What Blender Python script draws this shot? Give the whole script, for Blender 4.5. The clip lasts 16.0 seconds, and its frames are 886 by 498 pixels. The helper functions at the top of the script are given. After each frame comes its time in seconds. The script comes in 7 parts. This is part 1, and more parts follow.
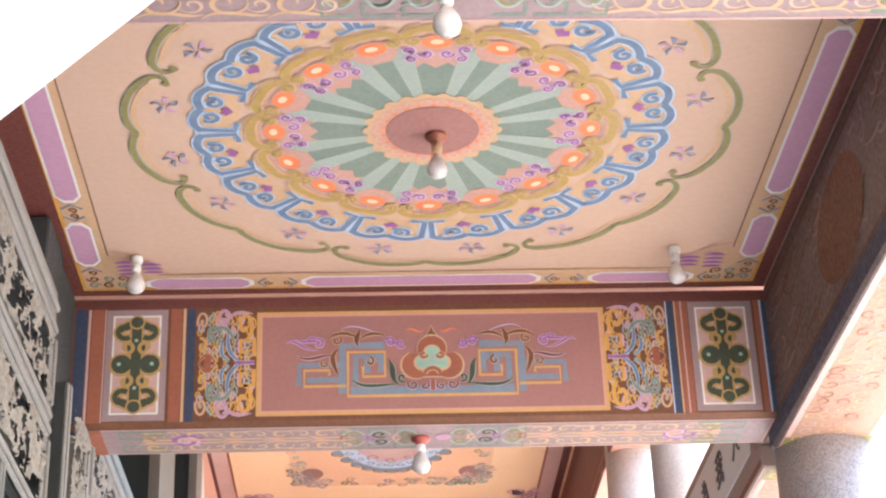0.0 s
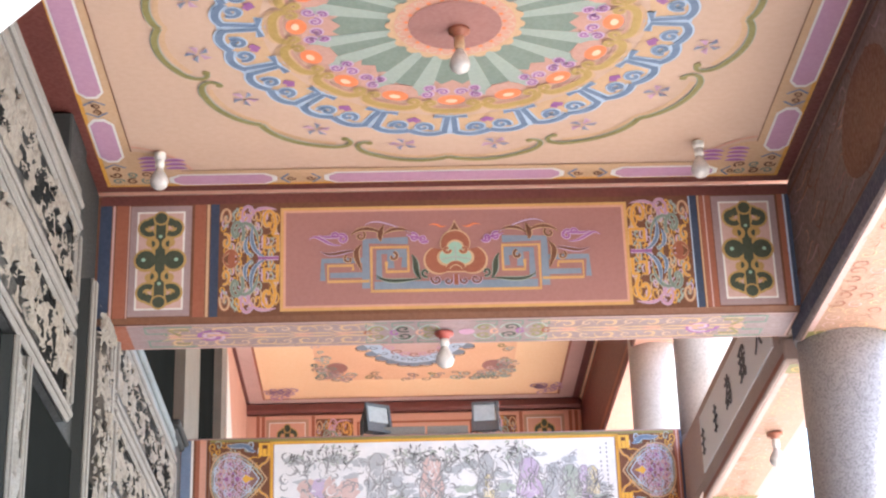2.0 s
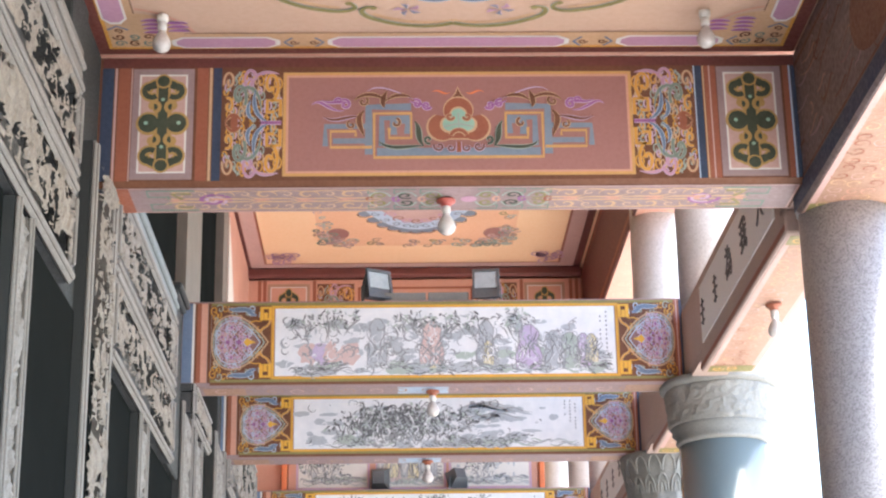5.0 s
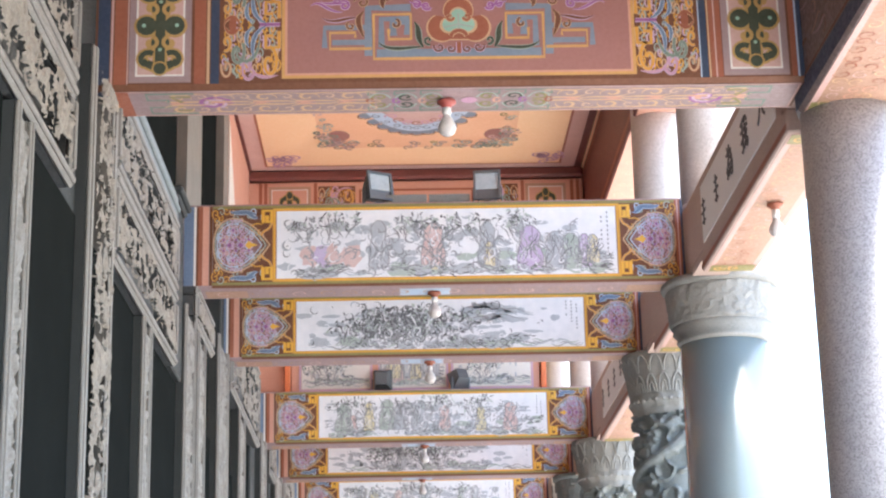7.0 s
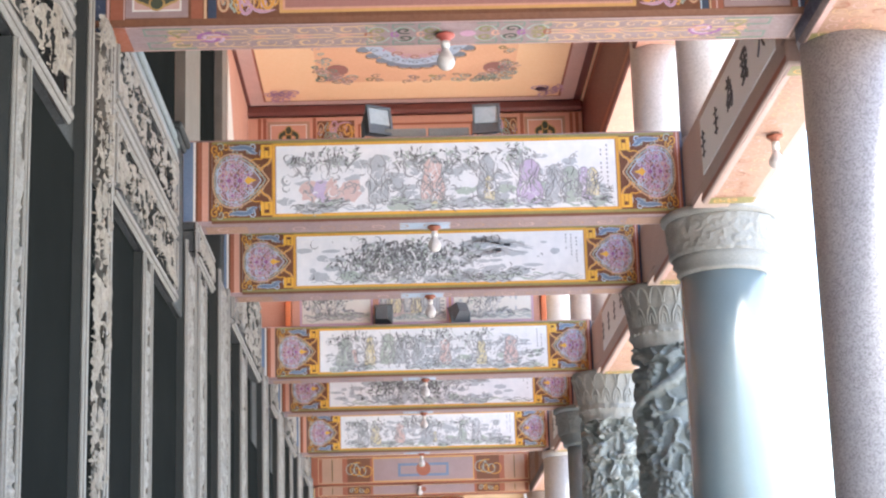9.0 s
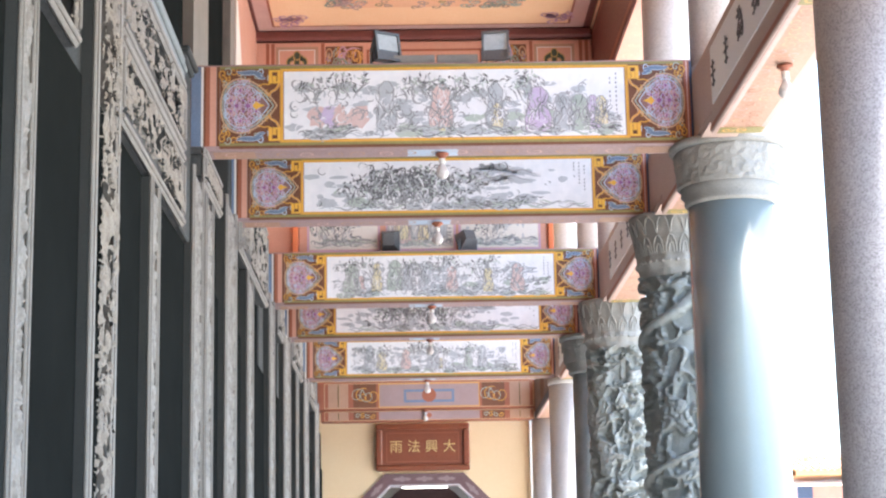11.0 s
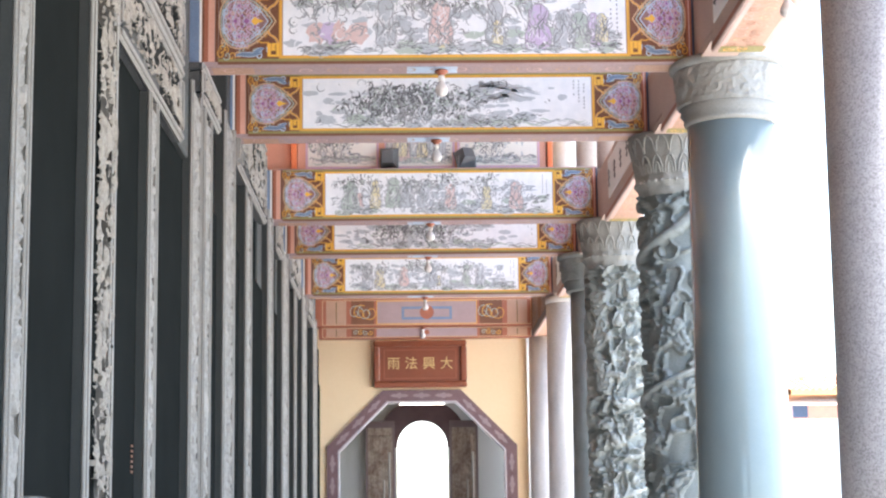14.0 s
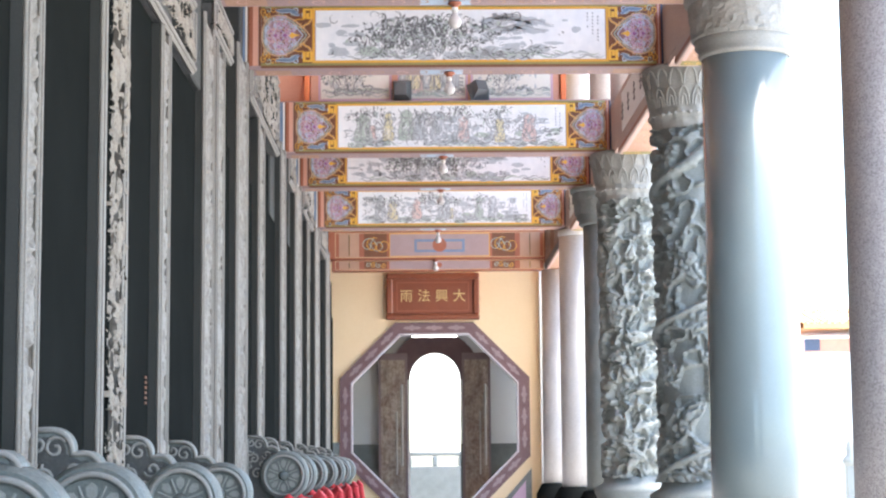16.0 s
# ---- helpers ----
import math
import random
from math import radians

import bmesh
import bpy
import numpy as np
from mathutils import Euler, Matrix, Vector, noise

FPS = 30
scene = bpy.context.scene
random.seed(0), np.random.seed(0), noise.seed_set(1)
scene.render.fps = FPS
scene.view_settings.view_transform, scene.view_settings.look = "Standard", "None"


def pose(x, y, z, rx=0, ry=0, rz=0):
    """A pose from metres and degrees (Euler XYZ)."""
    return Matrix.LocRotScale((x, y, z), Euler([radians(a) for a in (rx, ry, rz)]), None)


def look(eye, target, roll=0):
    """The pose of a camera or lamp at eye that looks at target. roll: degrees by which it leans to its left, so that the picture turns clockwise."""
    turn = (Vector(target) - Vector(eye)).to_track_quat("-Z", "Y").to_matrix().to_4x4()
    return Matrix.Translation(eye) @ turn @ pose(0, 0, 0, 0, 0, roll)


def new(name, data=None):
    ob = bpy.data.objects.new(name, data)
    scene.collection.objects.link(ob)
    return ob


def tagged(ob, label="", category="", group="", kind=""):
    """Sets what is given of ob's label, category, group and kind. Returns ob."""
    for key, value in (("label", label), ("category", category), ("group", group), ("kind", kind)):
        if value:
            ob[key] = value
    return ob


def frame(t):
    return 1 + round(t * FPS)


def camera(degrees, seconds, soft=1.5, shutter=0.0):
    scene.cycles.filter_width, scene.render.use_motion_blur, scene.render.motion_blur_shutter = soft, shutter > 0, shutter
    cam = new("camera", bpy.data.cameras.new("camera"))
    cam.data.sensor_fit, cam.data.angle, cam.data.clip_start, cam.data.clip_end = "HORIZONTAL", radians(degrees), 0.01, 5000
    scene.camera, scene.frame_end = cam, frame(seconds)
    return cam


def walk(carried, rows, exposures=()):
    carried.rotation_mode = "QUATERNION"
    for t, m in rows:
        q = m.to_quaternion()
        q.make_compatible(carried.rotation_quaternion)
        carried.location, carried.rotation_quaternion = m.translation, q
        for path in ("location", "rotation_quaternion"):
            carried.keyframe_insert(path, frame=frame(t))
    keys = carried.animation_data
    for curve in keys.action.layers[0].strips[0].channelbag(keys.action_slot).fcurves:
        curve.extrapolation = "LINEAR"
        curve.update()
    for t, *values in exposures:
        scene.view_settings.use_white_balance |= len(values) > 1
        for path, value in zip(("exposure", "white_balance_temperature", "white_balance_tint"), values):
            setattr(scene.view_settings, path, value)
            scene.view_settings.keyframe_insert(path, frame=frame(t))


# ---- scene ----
import itertools

# The camera stands on one spot in the porch and tilts down.
EYE = (0.0, 0.0, 1.1)
cam = camera(27.94, 16.0, soft=2.2)
ROWS = [
    (0.0, 116.947, 1.835, -1.848), (0.5, 116.153, 1.899, -1.639), (1.0, 115.34, 1.82, -1.408), (1.5, 114.484, 1.708, -1.227),
    (2.0, 113.596, 1.681, -1.1), (2.5, 112.822, 1.826, -0.88), (3.0, 112.165, 1.608, -0.91), (5.5, 108.522, 0.876, -1.364),
    (6.0, 107.695, 0.851, -1.367), (6.5, 106.866, 1.257, -1.27), (7.0, 106.155, 1.286, -1.171), (7.5, 105.595, 1.303, -1.224),
    (8.0, 105.133, 1.263, -1.239), (8.5, 104.588, 1.611, -1.088), (9.0, 104.037, 1.647, -1.08), (9.5, 103.419, 1.555, -1.071),
    (12.0, 100.938, 0.747, -1.047), (12.5, 100.676, 0.644, -1.13), (13.0, 100.255, 0.839, -1.149), (13.5, 99.727, 0.877, -1.132),
    (14.0, 99.047, 0.687, -1.092), (14.5, 98.383, 0.619, -1.059), (15.0, 97.88, 0.658, -0.922), (15.5, 97.339, 0.765, -0.82),
    (16.0, 96.887, 0.506, -0.701),
]
walk(cam, [(t, pose(*EYE, rx, ry, rz)) for t, rx, ry, rz in ROWS], [(0.0, 3.28, 6650, 11), (3.0, 3.24, 6600, 9), (6.0, 3.06, 6500, 8), (9.0, 3.14, 6500, 8), (16.0, 3.22, 6550, 8)])

# ---- light: bright hazy daylight from the open side ----
world = bpy.data.worlds.new("sky")
scene.world = world
world.use_nodes = True
wn = world.node_tree.nodes
sky = wn.new("ShaderNodeTexSky")
sky.sky_type, sky.sun_disc = "NISHITA", False
sky.sun_elevation, sky.sun_rotation = radians(76), radians(66)
sky.air_density, sky.dust_density = 1.0, 1.8
wn["Background"].inputs[1].default_value = 0.15
world.node_tree.links.new(sky.outputs[0], wn["Background"].inputs[0])
sun = new("sun", bpy.data.lights.new("sun", "SUN"))
sun.data.energy, sun.data.angle, sun.data.color = 2.05, radians(20), (1.0, 0.97, 0.93)
sun.matrix_world = look((10, 18.5, 44), (0, 14, 0))

# ---- materials ----
def paint(name, col, col2=None, scale=6.0, rough=0.55, bump=0.15, fine=60.0, amount=0.5, metal=0.0, coat=0.0, stretch=(1, 1, 1), gloss=0.5):
    """A surface with a mottled colour at two scales, uneven gloss and a fine relief."""
    m = bpy.data.materials.new(name)
    m.use_nodes = True
    nt, b = m.node_tree, m.node_tree.nodes["Principled BSDF"]
    n, l = nt.nodes.new, nt.links.new
    col2 = col2 or tuple(c * 0.72 for c in col)
    tc, mp = n("ShaderNodeTexCoord"), n("ShaderNodeMapping")
    mp.inputs["Scale"].default_value = stretch
    l(tc.outputs["Object"], mp.inputs[0])
    a, f = n("ShaderNodeTexNoise"), n("ShaderNodeTexNoise")
    a.inputs["Scale"].default_value, a.inputs["Detail"].default_value = scale, 5
    f.inputs["Scale"].default_value, f.inputs["Detail"].default_value = fine, 4
    l(mp.outputs[0], a.inputs["Vector"])
    l(mp.outputs[0], f.inputs["Vector"])
    r1, r2 = n("ShaderNodeMapRange"), n("ShaderNodeMapRange")
    for r, s, lo, hi in ((r1, a, 0.35, 0.7), (r2, f, 0.35, 0.68)):
        r.inputs[1].default_value, r.inputs[2].default_value = lo, hi
        l(s.outputs[0], r.inputs[0])
    mx = n("ShaderNodeMath")
    mx.operation = "MULTIPLY_ADD"
    mx.inputs[1].default_value = 0.45
    half = n("ShaderNodeMath")
    half.operation = "MULTIPLY"
    half.inputs[1].default_value = 0.55
    l(r1.outputs[0], half.inputs[0])
    l(r2.outputs[0], mx.inputs[0])
    l(half.outputs[0], mx.inputs[2])
    am = n("ShaderNodeMath")
    am.operation = "MULTIPLY"
    am.inputs[1].default_value = amount
    l(mx.outputs[0], am.inputs[0])
    c = n("ShaderNodeMix")
    c.data_type = "RGBA"
    c.inputs[6].default_value, c.inputs[7].default_value = (*col, 1), (*col2, 1)
    l(am.outputs[0], c.inputs[0])
    l(c.outputs[2], b.inputs["Base Color"])
    rr = n("ShaderNodeMapRange")
    rr.inputs[3].default_value, rr.inputs[4].default_value = max(rough - 0.1, 0.03), min(rough + 0.12, 1)
    l(r2.outputs[0], rr.inputs[0])
    l(rr.outputs[0], b.inputs["Roughness"])
    b.inputs["Metallic"].default_value = metal
    b.inputs["Coat Weight"].default_value = coat
    b.inputs["Specular IOR Level"].default_value = gloss
    if bump:
        bp = n("ShaderNodeBump")
        bp.inputs["Strength"].default_value, bp.inputs["Distance"].default_value = bump, 0.01
        l(f.outputs[0], bp.inputs["Height"])
        l(bp.outputs[0], b.inputs["Normal"])
    return m


def speckle(name, cols, scale=90.0, rough=0.5, coat=0.0):
    """Granite: crystals of three greys."""
    m = bpy.data.materials.new(name)
    m.use_nodes = True
    nt, b = m.node_tree, m.node_tree.nodes["Principled BSDF"]
    n, l = nt.nodes.new, nt.links.new
    tc, v, a = n("ShaderNodeTexCoord"), n("ShaderNodeTexVoronoi"), n("ShaderNodeTexNoise")
    v.inputs["Scale"].default_value = scale
    a.inputs["Scale"].default_value, a.inputs["Detail"].default_value = 2.2, 6
    l(tc.outputs["Object"], v.inputs["Vector"])
    l(tc.outputs["Object"], a.inputs["Vector"])
    sep = n("ShaderNodeSeparateColor")
    l(v.outputs["Color"], sep.inputs[0])
    ramp = n("ShaderNodeValToRGB")
    ramp.color_ramp.elements[0].color, ramp.color_ramp.elements[1].color = (*cols[0], 1), (*cols[2], 1)
    e = ramp.color_ramp.elements.new(0.4)
    e.color = (*cols[1], 1)
    l(sep.outputs[0], ramp.inputs[0])
    c = n("ShaderNodeMix")
    c.data_type, c.blend_type = "RGBA", "MULTIPLY"
    c.inputs[0].default_value = 0.35
    l(ramp.outputs[0], c.inputs[6])
    l(a.outputs[0], c.inputs[7])
    l(c.outputs[2], b.inputs["Base Color"])
    b.inputs["Roughness"].default_value = rough
    b.inputs["Coat Weight"].default_value = coat
    b.inputs["Coat Roughness"].default_value = 0.08
    return m


M = dict(
    paving=speckle("granite_paving", ((.30, .28, .26), (.45, .42, .39), (.58, .55, .52)), 120, 0.45),
    ground=paint("pale_concrete", (.52, .50, .46), (.40, .38, .35), 0.6, 0.85, 0.3, 30),
    granite=speckle("pink_grey_granite", ((.28, .262, .262), (.415, .388, .388), (.53, .50, .495)), 130, 0.55),
    polished=paint("polished_green_stone", (.165, .205, .21), (.14, .175, .18), 3, 0.10, 0.0, 90, 0.7, gloss=0.36),
    dark=paint("polished_black_granite", (.0115, .0125, .0117), (.0175, .0188, .0178), 2.0, 0.6, 0.02, 160, 0.8, gloss=0.0),
    carved=paint("carved_grey_stone", (.265, .228, .184), (.14, .118, .095), 7, 0.8, 0.6, 60, 0.9),
    palecarved=paint("pale_carved_stone", (.30, .312, .29), (.20, .21, .195), 6, 0.75, 0.5, 60, 0.8),
    drumstone=paint("dark_drum_stone", (.165, .182, .17), (.10, .112, .106), 9, 0.6, 0.4, 60, 0.8),
    capital=paint("pale_capital_stone", (.30, .292, .268), (.21, .204, .187), 6, 0.75, 0.4, 60, 0.8),
    # lighter copy of the granite, with strong daylight put into its colour
    palegranite=speckle("pale_granite", ((.50, .47, .45), (.62, .585, .56), (.72, .69, .67)), 130, 0.55),
    stone=paint("dressed_grey_stone", (.232, .21, .183), (.147, .132, .114), 4, 0.6, 0.2, 80, 0.7),
    bluestone=paint("blue_grey_stone", (.225, .243, .235), (.145, .159, .154), 6, 0.75, 0.5, 60, 0.8),
    # dark stone colour that stands in for shade in recesses
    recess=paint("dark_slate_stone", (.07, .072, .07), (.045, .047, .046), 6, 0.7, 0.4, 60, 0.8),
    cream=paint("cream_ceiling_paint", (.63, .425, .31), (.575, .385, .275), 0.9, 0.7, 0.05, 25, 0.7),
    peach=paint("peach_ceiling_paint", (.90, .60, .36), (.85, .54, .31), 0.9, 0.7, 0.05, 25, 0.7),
    ochre=paint("yellow_wall_paint", (.86, .67, .43), (.82, .62, .38), 0.8, 0.75, 0.1, 25, 0.7),
    pink=paint("dusty_pink_paint", (.385, .178, .15), (.33, .15, .128), 1.5, 0.6, 0.05, 40, 0.8),
    rose=paint("rose_paint", (.62, .40, .35), (.52, .32, .28), 3, 0.65, 0.08, 40, 0.8),
    fawn=paint("fawn_paint", (.52, .385, .325), (.44, .315, .26), 3, 0.65, 0.08, 40, 0.8),
    salmon=paint("salmon_paint", (.66, .35, .255), (.58, .295, .21), 3, 0.65, 0.08, 40, 0.8),
    mauve=paint("mauve_paint", (.56, .31, .42), (.49, .265, .37), 3, 0.6, 0.05, 40, 0.8),
    mauvegrey=paint("mauve_grey_paint", (.37, .26, .255), (.30, .205, .20), 5, 0.6, 0.05, 40, 0.8),
    lilac=paint("lilac_paint", (.60, .42, .55), (.52, .36, .48), 8, 0.6, 0.05, 40, 0.8),
    purple=paint("purple_paint", (.36, .13, .32), (.28, .10, .26), 8, 0.6, 0.05, 40, 0.8),
    maroon=paint("maroon_paint", (.18, .05, .038), (.12, .034, .028), 3, 0.55, 0.08, 40, 0.8),
    brown=paint("red_brown_paint", (.36, .115, .06), (.29, .09, .05), 3, 0.55, 0.05, 40, 0.8),
    umber=paint("umber_paint", (.19, .074, .034), (.14, .052, .025), 5, 0.6, 0.05, 40, 0.8),
    gold=paint("gold_ochre_paint", (.72, .36, .06), (.60, .28, .05), 6, 0.45, 0.05, 40, 0.8),
    yellow=paint("golden_yellow_paint", (.83, .48, .07), (.74, .40, .05), 6, 0.5, 0.05, 40, 0.8),
    tan=paint("tan_paint", (.64, .41, .24), (.56, .35, .20), 4, 0.6, 0.05, 40, 0.8),
    bluepaint=paint("slate_blue_paint", (.17, .235, .34), (.13, .18, .27), 5, 0.6, 0.05, 40, 0.8),
    navy=paint("navy_paint", (.045, .065, .11), (.03, .045, .08), 5, 0.55, 0.05, 40, 0.8),
    sky=paint("pale_blue_paint", (.50, .60, .72), (.42, .52, .65), 6, 0.6, 0.05, 40, 0.8),
    sage=paint("sage_paint", (.37, .42, .36), (.32, .37, .31), 5, 0.6, 0.05, 40, 0.8),
    moss=paint("moss_green_paint", (.22, .27, .22), (.18, .23, .18), 5, 0.6, 0.05, 40, 0.8),
    olive=paint("olive_paint", (.29, .25, .09), (.23, .19, .07), 6, 0.6, 0.05, 40, 0.8),
    deepgreen=paint("deep_green_paint", (.062, .075, .045), (.045, .055, .032), 6, 0.6, 0.05, 40, 0.8),
    mint=paint("mint_paint", (.33, .52, .40), (.27, .44, .34), 6, 0.6, 0.05, 40, 0.8),
    orange=paint("orange_paint", (.85, .24, .09), (.75, .20, .08), 6, 0.6, 0.05, 40, 0.8),
    glow=paint("light_orange_paint", (.95, .62, .42), (.92, .52, .34), 6, 0.6, 0.05, 40, 0.8),
    white=paint("off_white_paint", (.78, .75, .70), (.68, .65, .60), 2, 0.6, 0.08, 40, 0.7),
    plaster=paint("white_plaster", (.80, .80, .78), (.72, .72, .70), 1, 0.7, 0.08, 40, 0.7),
    paper=paint("white_painting_ground", (.86, .85, .85), (.70, .71, .73), 3.5, 0.5, 0.03, 12, 0.9),
    wash=paint("pale_grey_wash", (.53, .55, .57), (.40, .43, .455), 9, 0.6, 0.03, 50, 0.9),
    washgreen=paint("pale_green_wash", (.48, .54, .48), (.38, .44, .38), 9, 0.6, 0.03, 50, 0.9),
    ink=paint("ink", (.085, .085, .088), (.20, .20, .20), 14, 0.6, 0.03, 90, 0.9),
    inkgrey=paint("grey_ink", (.26, .26, .265), (.38, .38, .38), 14, 0.6, 0.03, 90, 0.9),
    oldgold=paint("dull_gold_paint", (.52, .32, .11), (.42, .25, .08), 6, 0.55, 0.05, 40, 0.8),
    clay=paint("clay_brown_paint", (.47, .28, .19), (.38, .22, .15), 4, 0.6, 0.05, 40, 0.8),
    robe=paint("violet_wash", (.52, .40, .58), (.64, .56, .69), 14, 0.6, 0.03, 90, 0.9),
    robe_red=paint("red_wash", (.64, .44, .40), (.72, .58, .55), 14, 0.6, 0.03, 90, 0.9),
    robe_gold=paint("yellow_wash", (.68, .60, .34), (.74, .68, .50), 14, 0.6, 0.03, 90, 0.9),
    lacquer=paint("red_brown_lacquer", (.27, .075, .032), (.20, .055, .026), 4, 0.35, 0.05, 60, 0.8, coat=0.3),
    canvas=paint("white_canvas", (.90, .90, .89), (.86, .86, .85), 2, 0.8, 0.1, 60, 0.6),
    pearl=paint("pale_rose_stone", (.34, .25, .255), (.26, .185, .19), 6, 0.6, 0.1, 50, 0.8),
    gilt=paint("gilt_lettering", (.80, .58, .26), (.70, .48, .20), 20, 0.35, 0.05, 60, 0.8),
    marble=paint("brown_veined_marble", (.66, .56, .46), (.24, .13, .09), 5, 0.35, 0.05, 22, 1.0, stretch=(1, 1, .6)),
    plum=paint("plum_frame_stone", (.20, .115, .12), (.13, .07, .075), 6, 0.5, 0.1, 50, 0.8),
    bulb=paint("white_bulb_glass", (.62, .57, .53), (.55, .50, .46), 9, 0.25, 0.0, 40, 0.5),
    redbase=paint("red_lamp_base", (.42, .09, .07), (.34, .07, .05), 9, 0.5, 0.05, 40, 0.7),
    steel=paint("grey_lamp_housing", (.17, .185, .195), (.12, .13, .14), 6, 0.45, 0.05, 60, 0.7, metal=0.4),
    lens=paint("lamp_glass", (.50, .55, .57), (.36, .40, .42), 12, 0.12, 0.0, 40, 0.8),
    cloth=paint("red_cloth", (.62, .04, .05), (.45, .03, .035), 7, 0.7, 0.3, 60, 0.8),
    rooftile=paint("orange_roof_tile", (.72, .37, .15), (.60, .29, .11), 4, 0.45, 0.1, 40, 0.8),
    rimwhite=paint("pale_rim_stone", (.62, .56, .57), (.52, .46, .47), 6, 0.6, 0.1, 50, 0.8),
    # dark board colour that imitates shade in the hollows of carving
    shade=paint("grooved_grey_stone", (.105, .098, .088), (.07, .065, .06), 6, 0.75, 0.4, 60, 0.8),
    # granite of piers and cap; on jambs it paints their shaded near side
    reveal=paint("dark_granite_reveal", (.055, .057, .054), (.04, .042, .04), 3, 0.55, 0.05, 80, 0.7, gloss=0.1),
    mistblue=paint("misty_blue_paint", (.23, .275, .33), (.18, .22, .275), 4, 0.6, 0.05, 40, 0.8),
    softgold=paint("soft_gold_paint", (.66, .37, .13), (.56, .30, .11), 6, 0.5, 0.05, 40, 0.8),
    medgold=paint("olive_gold_paint", (.50, .33, .10), (.40, .255, .08), 6, 0.55, 0.05, 40, 0.8),
    medrose=paint("faded_rose_paint", (.58, .325, .255), (.50, .27, .21), 3, 0.65, 0.08, 40, 0.8),
    apricot=paint("apricot_paint", (.84, .49, .30), (.76, .42, .25), 1.5, 0.7, 0.05, 25, 0.8),
    plumbrown=paint("plum_brown_paint", (.30, .16, .15), (.22, .115, .11), 6, 0.6, 0.05, 40, 0.8),
    slatebrown=paint("faded_slate_brown_paint", (.20, .14, .122), (.115, .08, .072), 2.2, 0.5, 0.08, 30, 0.9),
    # red frieze colour paled to imitate glare
    palefrieze=paint("faded_red_frieze", (.50, .24, .17), (.42, .19, .14), 4, 0.6, 0.05, 40, 0.8),
    leaf=paint("green_leaves", (.09, .15, .05), (.05, .09, .03), 9, 0.6, 0.2, 60, 0.8),
)


